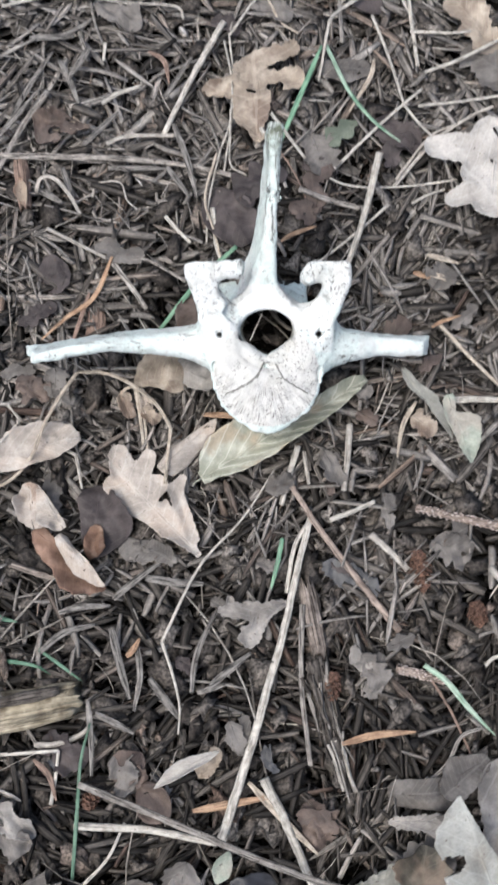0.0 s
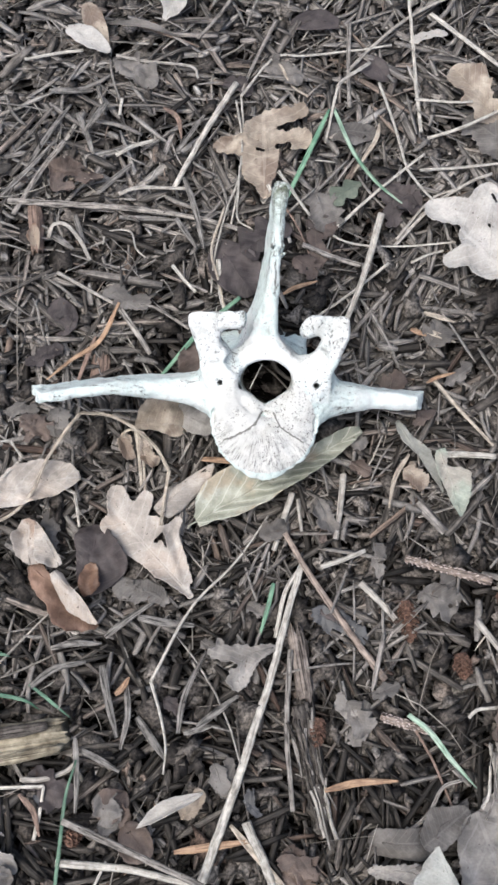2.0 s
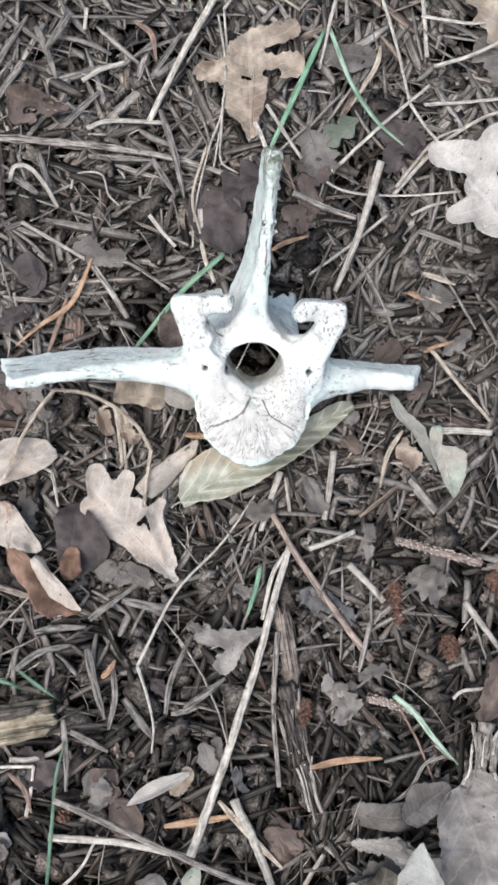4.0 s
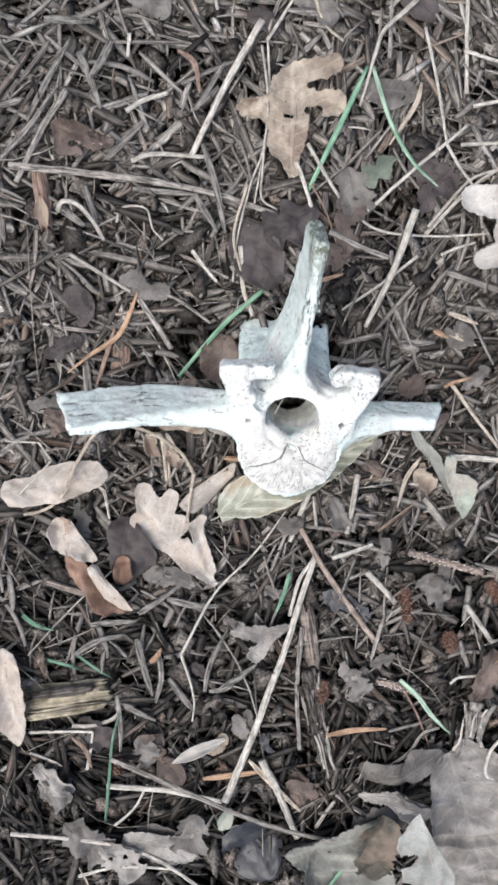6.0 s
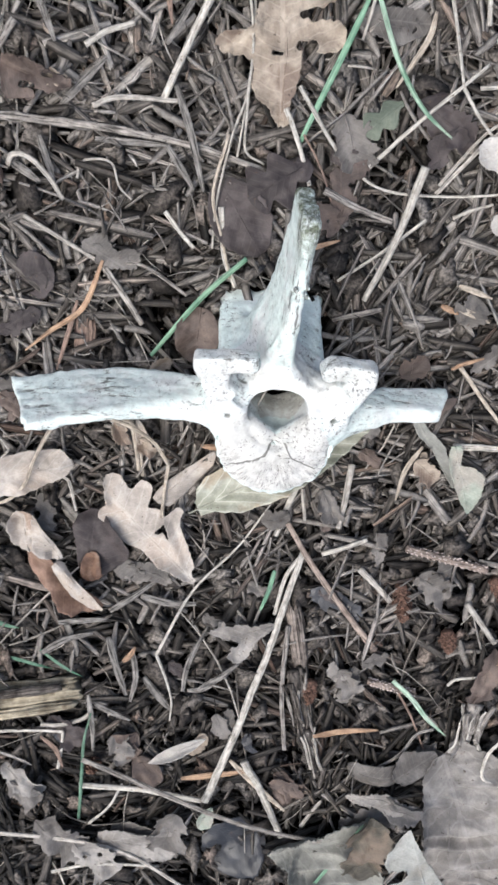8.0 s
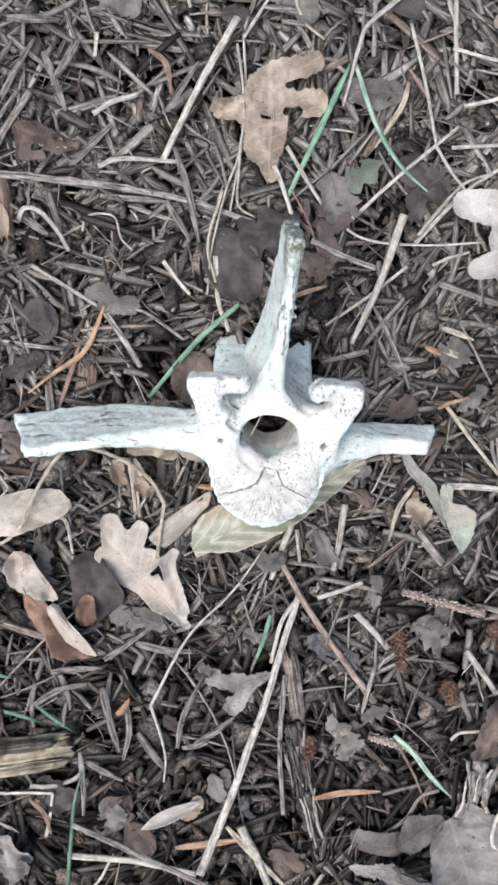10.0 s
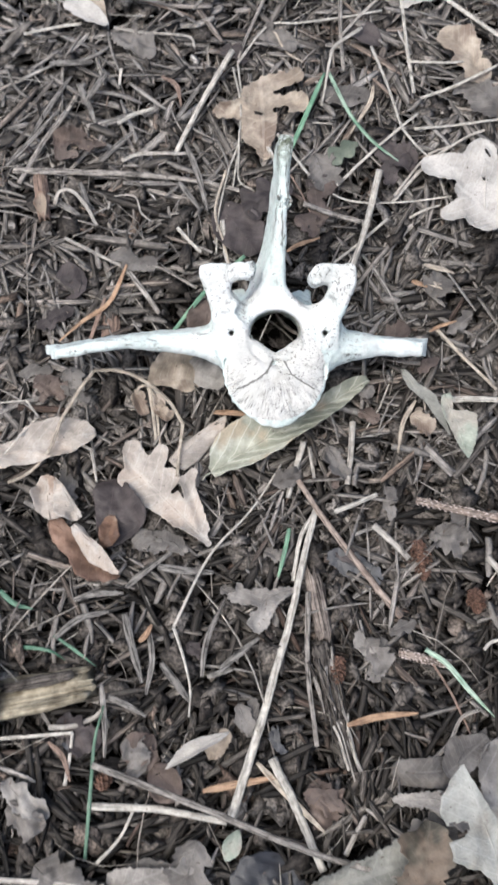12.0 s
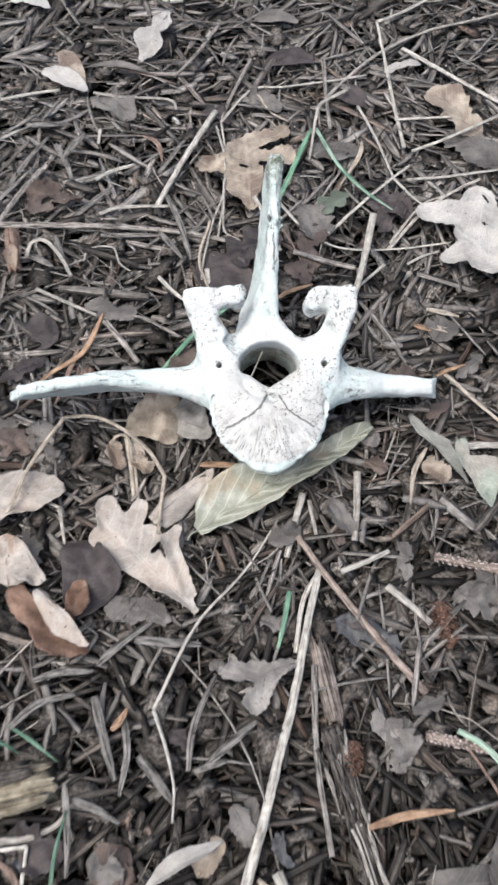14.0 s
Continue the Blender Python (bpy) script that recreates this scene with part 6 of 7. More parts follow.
def scrap(label, at, size, turn, material):
    """A torn piece of an old leaf: a few uneven lobes along one line."""
    rng = random.Random(serial() + 700)
    d = Vector((math.cos(radians(turn)), math.sin(radians(turn))))
    n = Vector((-d.y, d.x))
    lobes = []
    p = d * (-0.5 * size)
    for k in range(4):
        q = d * size * (-0.3 + 0.22 * k) + n * size * rng.uniform(-0.16, 0.16)
        lobes.append((*p, *q, size * rng.uniform(0.10, 0.2), size * rng.uniform(0.14, 0.26)))
        p = q
    lobed_leaf("leaf_scrap", label, at, lobes, material, curl=rng.uniform(0.05, 0.2), arch=1.0, ragged=1.5, group="leaf scraps")


lobed_leaf("curled_leaf", "curled brown leaf with a pale rim and holes", (-0.116, 0.286, 0.008), ((-13, 7, -4, 3, 3.5, 5.5), (-4, 3, 8, -1, 5.5, 4.5), (8, -1, 15, -1, 4, 2.5), (-13, 7, -12, -5, 3, 3.0), (-12, -5, -2, -6, 3, 2.2)), LEAF_RUSTY, holes=((-6, -2, -1, -2.5, 1.6, 1.4), (5, 2, 8, 2, 1.2, 1.0)), curl=0.45, arch=4.0, ragged=0.9)

for row in (
    ("grey-brown crumpled leaf behind the scaly twig", (0.061, 0.057, 0.0065), 15, 80, LEAF_GREY),
    ("torn grey-brown leaf with a pale rim", (0.092, 0.043, 0.0065), 19, 30, LEAF_GREY),
    ("small tan leaf scrap under a needle", (0.080, 0.104, 0.0065), 13, 100, OAK_TAN),
    ("reddish brown scrap among needles", (0.032, 0.071, 0.0065), 10, 60, LEAF_RUSTY),
    ("pale grey crumpled scrap by the straws", (0.030, 0.086, 0.0065), 12, 20, LEAF_GREY),
    ("grey torn leaf near the seed cone", (0.049, -0.025, 0.0065), 21, 70, LEAF_GREY),
    ("grey narrow leaf piece beside the straw", (-0.020, -0.053, 0.0065), 16, 85, LEAF_GREY),
    ("drab brown leaf under the long stalk", (-0.079, -0.070, 0.0065), 19, 80, LEAF_GREY),
    ("brown leaf under the broken straw", (0.017, -0.094, 0.0065), 17, 150, LEAF_RUSTY),
    ("brown-grey leaf under the pale oak leaf", (-0.067, 0.037, 0.0065), 26, 170, LEAF_GREY),
    ("grey scrap beside the smooth twig", (0.063, -0.011, 0.0065), 14, 10, LEAF_GREY),
    ("brown scrap beside the broken process", (0.087, 0.137, 0.0065), 12, 40, LEAF_RUSTY),
    ("dark grey torn leaf under the oblong leaf", (-0.118, 0.074, 0.0065), 18, 100, LEAF_GREY),
    ("grey scrap under the long process", (-0.114, 0.127, 0.0065), 14, 140, LEAF_GREY),
    ("reddish brown scrap at the litter rim", (-0.130, 0.130, 0.0065), 14, 60, LEAF_RUSTY),
    ("grey-brown leaf piece under the dry stalk", (-0.073, 0.123, 0.0065), 11, 60, LEAF_GREY),
    ("slate grey leaf behind the long process", (-0.127, 0.173, 0.0065), 18, 20, LEAF_DARK),
    ("dark slate leaf piece beside the straw", (-0.006, -0.066, 0.0065), 12, 120, LEAF_BLACK),
    ("dark brown leaf among the straws", (0.076, 0.262, 0.0065), 19, 60, LEAF_DARK),
    ("dark brown leaf behind the bone", (0.030, 0.243, 0.0065), 26, 85, LEAF_RUSTY),
    ("dull leaf at the litter rim", (-0.139, 0.141, 0.0065), 16, 10, LEAF_GREY),
    ("pale grey crumpled leaf near the rotted twig", (0.043, -0.020, 0.0068), 20, 110, LEAF_BEIGE),
    ("grey torn strip of leaf behind the long process", (-0.082, 0.207, 0.0072), 24, -23, LEAF_GREY),
    ("grey-brown torn leaf at the litter rim", (0.107, 0.162, 0.0065), 15, 50, LEAF_GREY),
):
    scrap(*row)

# ---- straws, stalks and twigs ----
stem("straw", "long pale flattened straw with frayed fibres", "straw", [(0.019, 0.054, 0.008), (0.011, 0.027, 0.009), (0.002, -0.007, 0.009), (-0.007, -0.034, 0.009), (-0.013, -0.053, 0.01), (-0.031, -0.103, 0.01)], 0.0050, PALE, flat=0.45, taper=(0.7, 1.0))
stem("straw", "split pale fibre beside the long straw", "straw", [(0.018, 0.052, 0.008), (0.01, 0.039, 0.008), (0.005, 0.016, 0.006)], 0.0027, PALE, flat=0.4)
stem("straw", "white broken straw with a kinked end", "straw", [(-0.009, -0.074, 0.012), (-0.005, -0.083, 0.01), (-0.001, -0.091, 0.008), (0.0145, -0.128, 0.008)], 0.005, PALE, flat=0.6)
stem("straw", "pale straight stalk lying on the litter", "straw", [(-0.02, 0.35, 0.009), (-0.038, 0.319, 0.007), (-0.057, 0.28, 0.006)], 0.0041, PALE, flat=0.8)
stem("straw", "pale stalk leaning on the needles beside the bone", "straw", [(0.065, 0.253, 0.022), (0.055, 0.219, 0.014), (0.043, 0.189, 0.005)], 0.0044, PALE, flat=0.7, taper=(1, 0.7))
stem("twig", "long grey-brown twig with knots", "twig", [(-0.157, 0.272, 0.007), (-0.115, 0.269, 0.007), (-0.082, 0.266, 0.007), (-0.05, 0.261, 0.007), (-0.03, 0.256, 0.007), (-0.008, 0.249, 0.007)], 0.0045, TWIGBARK, taper=(1.0, 0.6), knots=(0.2, 0.35, 0.55, 0.8), flat=0.5)
stem("straw", "thin bent pale straw kinked in the middle", "straw", [[(0.001, 0.081, 0.006), (-0.016, 0.056, 0.007), (-0.04, 0.03, 0.009), (-0.059, -0.007, 0.012)], [(-0.052, -0.053, 0.005), (-0.051, -0.039, 0.007), (-0.054, -0.023, 0.01), (-0.059, -0.007, 0.012)]], 0.0017, PALE, taper=(0.6, 1.1), flat=0.8)
stem("straw", "hooked thin white straw", "straw", [[(-0.151, -0.061, 0.007), (-0.128, -0.06, 0.007), (-0.112, -0.059, 0.009)], [(-0.116, -0.085, 0.007), (-0.114, -0.073, 0.007), (-0.112, -0.059, 0.009)]], 0.0021, PALE, flat=0.5)
stem("grass_stalk", "long grey-green grass stalk", "grass stalk", [(-0.101, -0.075, 0.012), (-0.076, -0.084, 0.015), (-0.039, -0.098, 0.020), (-0.015, -0.108, 0.020), (0.015, -0.120, 0.016), (0.052, -0.131, 0.010)], 0.0036, GREYTWIG, flat=0.5)
stem("straw", "pale round straw lying on the litter", "straw", [(-0.104, -0.095, 0.008), (-0.07, -0.097, 0.008), (-0.048, -0.101, 0.008), (-0.033, -0.104, 0.008)], 0.0041, PALE, flat=0.5)
stem("twig", "red-brown smooth twig lying on the litter", "twig", [(0.01, 0.071, 0.009), (0.023, 0.049, 0.009), (0.044, 0.019, 0.007), (0.062, -0.005, 0.005)], 0.0039, BROWNTWIG, taper=(0.8, 1.0), flat=0.5)
stem("straw", "short pale straw lying on the litter", "straw", [(0.029, 0.053, 0.007), (0.041, 0.057, 0.007), (0.053, 0.062, 0.007)], 0.003, PALE, flat=0.5)
scaly_twig("scaly pinkish conifer twig", [(0.074, 0.058, 0.008), (0.092, 0.053, 0.007), (0.119, 0.046, 0.007)], 0.0053, BROWNTWIG, PINKTWIG)
stem("dry_stalk", "thin arching tan stalk over the litter", "dry stalk", [[(-0.152, 0.0755, 0.007), (-0.143, 0.078, 0.010), (-0.134, 0.083, 0.014), (-0.1255, 0.093, 0.0175), (-0.1205, 0.1055, 0.0195), (-0.1115, 0.122, 0.020), (-0.101, 0.1335, 0.025)], [(-0.101, 0.1335, 0.025), (-0.087, 0.132, 0.027), (-0.074, 0.127, 0.024), (-0.061, 0.117, 0.018), (-0.053, 0.104, 0.015)], [(-0.0565, 0.074, 0.014), (-0.055, 0.088, 0.014), (-0.053, 0.104, 0.015)]], 0.0021, TAN, flat=0.5, taper=(0.9, 1.0))
stem("grass_thread", "thin bent straw lying on the oblong leaf", "dry grass", [[(-0.160, 0.120, 0.014), (-0.1405, 0.120, 0.017)], [(-0.1405, 0.120, 0.017), (-0.1333, 0.110, 0.018)], [(-0.1333, 0.110, 0.018), (-0.1414, 0.101, 0.018), (-0.152, 0.090, 0.016)]], 0.0012, PALE, flat=0.6)
stem("straw", "short kinked grey straw on the litter", "straw", [[(-0.113, 0.0965, 0.009), (-0.1048, 0.092, 0.010)], [(-0.1048, 0.092, 0.010), (-0.102, 0.074, 0.007)]], 0.0019, DRYSTRAW, flat=0.5)
stem("dry_stalk", "thin dry stalk with a curl", "dry stalk", [(-0.079, 0.123, 0.012), (-0.077, 0.126, 0.016), (-0.071, 0.125, 0.016), (-0.068, 0.111, 0.01), (-0.067, 0.094, 0.006)], 0.0018, TAN, flat=0.5)
stem("dry_stalk", "dry tan stalk below the bone", "dry stalk", [(-0.072, 0.126, 0.014), (-0.07, 0.111, 0.01), (-0.069, 0.097, 0.006)], 0.0023, TAN, flat=0.5)
leaf("flower_husk", "small yellow dry flower husk", (-0.069, 0.116, 0.012), (-0.06, 0.108, 0.01), 0.0087, 'shred', OAK_TAN, curl=0.4, ripple=0.2)
stem("grass_thread", "thin pale grass thread", "dry grass", [(-0.02, 0.337, 0.01), (-0.016, 0.308, 0.012), (-0.018, 0.283, 0.01), (-0.024, 0.266, 0.009), (-0.031, 0.236, 0.008), (-0.033, 0.212, 0.006)], 0.0014, PALE, flat=0.5)
stem("grass_thread", "thin pale grass thread", "dry grass", [(-0.026, 0.265, 0.009), (-0.033, 0.238, 0.01), (-0.029, 0.22, 0.009), (-0.024, 0.198, 0.006)], 0.0017, TAN, flat=0.5)
stem("grass_thread", "thin pale grass thread", "dry grass", [(-0.017, 0.291, 0.012), (-0.018, 0.273, 0.01), (-0.018, 0.258, 0.008), (-0.009, 0.252, 0.006)], 0.0014, PALE, flat=0.5)
stem("grass_thread", "pale folded grass strip", "dry grass", [(-0.029, 0.232, 0.008), (-0.027, 0.209, 0.007), (-0.021, 0.193, 0.005)], 0.0029, PALE, flat=0.4)
stem("straw", "pale short straw behind the bone", "straw", [(-0, 0.277, 0.014), (0.007, 0.261, 0.01), (0.013, 0.243, 0.007)], 0.0026, PALE, flat=0.5)
stem("straw", "pale thin straw behind the bone", "straw", [(0.006, 0.287, 0.012), (0.016, 0.272, 0.01), (0.028, 0.255, 0.007)], 0.0023, PALE, flat=0.5)
stem("grass_thread", "thin reddish stalk behind the bone", "dry grass", [(0.009, 0.266, 0.01), (0.018, 0.251, 0.008), (0.025, 0.233, 0.006)], 0.0011, REDTWIG, flat=0.5)
stem("straw", "pale green-white hanging grass strip", "straw", [(0.0341, 0.3081, 0.0080), (0.0377, 0.3235, 0.0140), (0.0405, 0.3354, 0.0180), (0.0448, 0.3455, 0.0160), (0.0620, 0.3620, 0.0100)], 0.0028, PALE, flat=0.4, taper=(0.5, 1.0))
stem("twig", "grey-pale short stalk lying on the litter", "twig", [(0.05, 0.393, 0.007), (0.049, 0.365, 0.007), (0.049, 0.333, 0.007)], 0.0031, GREYTWIG, flat=0.5)
stem("straw", "long pale bent straw", "straw", [[(0.092, 0.316, 0.006), (0.09, 0.348, 0.007), (0.089, 0.378, 0.007), (0.086, 0.416, 0.014)], [(0.137, 0.453, 0.007), (0.108, 0.434, 0.007), (0.086, 0.416, 0.014)]], 0.0025, PALE, flat=0.5)
stem("straw", "long curved grass straw", "straw", [(0.048, 0.358, 0.007), (0.065, 0.377, 0.007), (0.089, 0.398, 0.007), (0.12, 0.414, 0.007), (0.151, 0.422, 0.007), (0.174, 0.429, 0.007)], 0.0023, DRYSTRAW, flat=0.5)
stem("straw", "straight pale straw lying on the litter", "straw", [(0.101, 0.399, 0.007), (0.123, 0.378, 0.007), (0.159, 0.344, 0.007)], 0.0033, PALE, flat=0.5)
stem("straw", "thin pale straw across a tan leaf", "straw", [(0.095, 0.309, 0.01), (0.116, 0.314, 0.014), (0.15, 0.332, 0.012)], 0.0023, PALE, flat=0.5)
stem("straw", "thin pale straw across a tan leaf", "straw", [(0.089, 0.338, 0.007), (0.111, 0.33, 0.015), (0.122, 0.331, 0.014)], 0.0021, PALE, flat=0.5)
stem("straw", "thin pale straw lying on the litter", "straw", [(0.09, 0.289, 0.008), (0.114, 0.291, 0.007), (0.151, 0.295, 0.007)], 0.0021, PALE, flat=0.5)
stem("straw", "frayed grass straw lying on the litter", "straw", [(0.074, 0.241, 0.006), (0.097, 0.266, 0.007), (0.119, 0.281, 0.007), (0.132, 0.285, 0.01)], 0.0023, DRYSTRAW, flat=0.5)
stem("straw", "thin grass straw lying on the litter", "straw", [(0.075, 0.245, 0.006), (0.096, 0.27, 0.007), (0.112, 0.277, 0.007)], 0.0018, DRYSTRAW, flat=0.5)
stem("straw", "pale thin straw lying on the litter", "straw", [(0.0407, 0.2523, 0.0080), (0.0610, 0.2717, 0.0090), (0.0815, 0.2893, 0.0100), (0.0931, 0.2992, 0.0090)], 0.0021, PALE, flat=0.5)
stem("straw", "thin kinked pale stalk lying on the litter", "straw", [[(0.0672, 0.3488, 0.0090), (0.0749, 0.3194, 0.0110), (0.0821, 0.2888, 0.0100)], [(0.0821, 0.2888, 0.0100), (0.0902, 0.2769, 0.0090), (0.0993, 0.2665, 0.0080)]], 0.0019, PALE, flat=0.5)
stem("straw", "thin stalk crossing under the oak leaf", "straw", [(0.025, 0.259, 0.006), (0.046, 0.243, 0.007), (0.077, 0.24, 0.007), (0.109, 0.242, 0.008)], 0.0015, PALE, flat=0.5)
stem("straw", "short white straw lying on the litter", "straw", [(0.083, 0.23, 0.006), (0.092, 0.234, 0.007), (0.102, 0.237, 0.007)], 0.0018, PALE, flat=0.5)
stem("straw", "thin pale straw by the leaning stalk", "straw", [(0.07, 0.229, 0.008), (0.049, 0.212, 0.006), (0.029, 0.198, 0.004)], 0.0018, PALE, flat=0.5)
stem("straw", "thin grey stalk lying on the litter", "straw", [(0.004, 0.396, 0.007), (-0.01, 0.364, 0.007), (-0.017, 0.344, 0.007)], 0.0026, GREYTWIG, flat=0.5)
stem("grass_thread", "thin bent grass thread", "dry grass", [(-0.017, 0.34, 0.01), (-0.015, 0.309, 0.007), (-0.017, 0.288, 0.007), (-0.022, 0.255, 0.007)], 0.0013, PALE, flat=0.5)
stem("straw", "thin bent straw lying on the litter", "straw", [(-0.017, 0.34, 0.01), (0.003, 0.369, 0.007), (0.022, 0.37, 0.007), (0.058, 0.374, 0.007), (0.076, 0.377, 0.007)], 0.0018, PALE, flat=0.5)
stem("straw", "pale curved stalk lying on the litter", "straw", [(0.006, 0.366, 0.007), (0.014, 0.349, 0.007), (0.024, 0.341, 0.007)], 0.0018, TAN, flat=0.5)
stem("straw", "pale stalk lying on the litter", "straw", [(-0.154, 0.371, 0.007), (-0.133, 0.375, 0.007), (-0.117, 0.377, 0.007)], 0.0026, PALE, flat=0.5)
stem("straw", "grey stalk with a fork", "straw", [(-0.096, 0.373, 0.007), (-0.077, 0.368, 0.007), (-0.049, 0.364, 0.007), (-0.044, 0.355, 0.007)], 0.0023, DRYSTRAW, flat=0.5)
stem("twig", "dark grey stick lying on the litter", "twig", [(-0.016, 0.428, 0.007), (-0.032, 0.401, 0.007), (-0.045, 0.384, 0.007)], 0.0028, GREYTWIG, flat=0.5)
stem("twig", "grey twig lying on the litter", "twig", [(-0.125, 0.312, 0.007), (-0.139, 0.291, 0.007), (-0.153, 0.263, 0.007)], 0.0041, GREYTWIG, flat=0.5)
stem("straw", "white short straw lying on the litter", "straw", [(-0.091, 0.342, 0.007), (-0.092, 0.33, 0.007)], 0.0023, PALE, flat=0.5)
stem("straw", "white flake of straw", "straw", [(-0.093, 0.302, 0.007), (-0.083, 0.308, 0.007), (-0.07, 0.312, 0.007)], 0.0031, PALE, flat=0.4)
stem("straw", "grey blade of straw", "straw", [(-0.09, 0.276, 0.007), (-0.077, 0.28, 0.007), (-0.049, 0.279, 0.007)], 0.0028, DRYSTRAW, flat=0.4)
stem("straw", "looped grey blade lying on the litter", "straw", [(-0.131, 0.248, 0.006), (-0.127, 0.253, 0.012), (-0.119, 0.252, 0.015), (-0.111, 0.244, 0.012), (-0.105, 0.233, 0.006)], 0.0028, DRYSTRAW, flat=0.35)
stem("straw", "thin curled stalk lying on the litter", "straw", [(-0.098, 0.243, 0.007), (-0.095, 0.251, 0.007), (-0.082, 0.251, 0.007), (-0.078, 0.24, 0.007), (-0.072, 0.234, 0.007)], 0.0013, DRYSTRAW, flat=0.5)
stem("straw", "short pale stick lying on the litter", "straw", [(-0.056, 0.229, 0.007), (-0.049, 0.22, 0.007), (-0.042, 0.212, 0.007)], 0.0024, PALE, flat=0.5)
stem("straw", "forked thin stalk lying on the litter", "straw", [(-0.124, 0.225, 0.007), (-0.105, 0.214, 0.007), (-0.086, 0.203, 0.007)], 0.0024, DRYSTRAW, flat=0.5)
stem("twig", "grey stalk lying on the litter", "twig", [(-0.086, 0.202, 0.007), (-0.076, 0.188, 0.007), (-0.067, 0.174, 0.007)], 0.0036, GREYTWIG, flat=0.5)
stem("twig", "thin grey stalk lying on the litter", "twig", [(-0.086, 0.203, 0.007), (-0.067, 0.203, 0.007), (-0.045, 0.189, 0.007)], 0.0021, GREYTWIG, flat=0.5)
stem("straw", "grey flat straw lying on the litter", "straw", [(0.05, 0.045, 0.007), (0.059, 0.036, 0.007), (0.068, 0.026, 0.007)], 0.0039, DRYSTRAW, flat=0.4)
stem("straw", "pale straw below the bone", "straw", [(0.014, 0.093, 0.009), (0.009, 0.078, 0.007), (0.004, 0.062, 0.005)], 0.0036, PALE, flat=0.5)
stem("straw", "grey straw below the bone", "straw", [(0.042, 0.104, 0.007), (0.04, 0.086, 0.007), (0.037, 0.068, 0.007)], 0.0039, DRYSTRAW, flat=0.5)
stem("straw", "short straw below the bone", "straw", [(0.017, 0.09, 0.007), (0.019, 0.072, 0.007)], 0.0024, DRYSTRAW, flat=0.5)
stem("twig", "brown twig across the litter", "twig", [(0.093, 0.158, 0.007), (0.108, 0.139, 0.007), (0.124, 0.12, 0.007)], 0.0024, TAN, flat=0.5)
stem("straw", "pale flat straw lying on the litter", "straw", [(0.094, 0.115, 0.007), (0.109, 0.115, 0.007), (0.125, 0.114, 0.007)], 0.0041, PALE, flat=0.4)
stem("dry_stalk", "thin dark stem with a red end", "dry stalk", [(0.075, -0.027, 0.008), (0.085, -0.045, 0.007), (0.095, -0.069, 0.004)], 0.0015, REDTWIG, flat=0.5)
stem("dry_stalk", "grey curved stem lying on the litter", "dry stalk", [(0.068, -0.08, 0.007), (0.081, -0.07, 0.007), (0.089, -0.057, 0.007), (0.099, -0.053, 0.007)], 0.0024, GREYTWIG, flat=0.5)
scaly_twig("scaly grey twig ending in green", [(0.059, -0.023, 0.007), (0.073, -0.027, 0.007), (0.086, -0.03, 0.007)], 0.005, BROWNTWIG, PINKTWIG)
stem("straw", "thin grey stick lying on the litter", "straw", [(0.026, -0.121, 0.007), (0.031, -0.112, 0.007), (0.037, -0.103, 0.007)], 0.0027, DRYSTRAW, flat=0.5)
stem("straw", "thin straw near the wood", "straw", [(-0.099, -0.122, 0.007), (-0.087, -0.11, 0.007), (-0.079, -0.094, 0.007)], 0.0018, PALE, flat=0.5)
stem("straw", "pale curved blade lying on the litter", "straw", [(-0.125, -0.056, 0.007), (-0.114, -0.056, 0.007), (-0.102, -0.052, 0.007), (-0.096, -0.047, 0.007)], 0.003, DRYSTRAW, flat=0.4)
stem("grass_stalk", "long pale stalk at the litter edge", "grass stalk", [(-0.163, -0.127, 0.01), (-0.123, -0.13, 0.01), (-0.093, -0.135, 0.01), (-0.07, -0.144, 0.01), (-0.04, -0.166, 0.01)], 0.0031, DRYSTRAW, flat=0.5)
stem("grass_stalk", "looped pale grass stalk", "grass stalk", [(0.122, -0.057, 0.01), (0.129, -0.072, 0.01), (0.141, -0.094, 0.01), (0.155, -0.102, 0.01)], 0.0026, PALE, flat=0.5)
stem("grass_stalk", "looped pale grass stalk", "grass stalk", [(0.137, -0.054, 0.014), (0.129, -0.065, 0.014), (0.128, -0.08, 0.014), (0.142, -0.087, 0.014)], 0.0023, PALE, flat=0.5)
stem("straw", "pale thin stem loop", "straw", [(0.103, -0.023, 0.01), (0.108, -0.019, 0.01), (0.117, -0.018, 0.01), (0.127, -0.016, 0.01)], 0.002, PALE, flat=0.5)
stem("straw", "pale bent straw at the litter edge", "straw", [(-0.122, -0.158, 0.006), (-0.101, -0.149, 0.010), (-0.083, -0.148, 0.010), (-0.058, -0.1515, 0.007)], 0.0024, PALE, flat=0.5)
stem("straw", "grey straight stick at the litter rim", "straw", [(0.11, 0.026, 0.007), (0.119, 0.014, 0.007), (0.128, 0.002, 0.007)], 0.0037, DRYSTRAW, flat=0.5)
stem("twig", "grey stick beside the straw", "twig", [(0.013, 0.01, 0.007), (0.011, -0.029, 0.007), (0.014, -0.069, 0.007)], 0.0031, GREYTWIG, flat=0.5)
stem("grass_thread", "pale straw seen through the bone canal", "dry grass", [(-0.0086, 0.1425, 0.0385), (-0.0055, 0.149, 0.0395), (-0.002, 0.156, 0.0405)], 0.0008, PALE, flat=0.6)

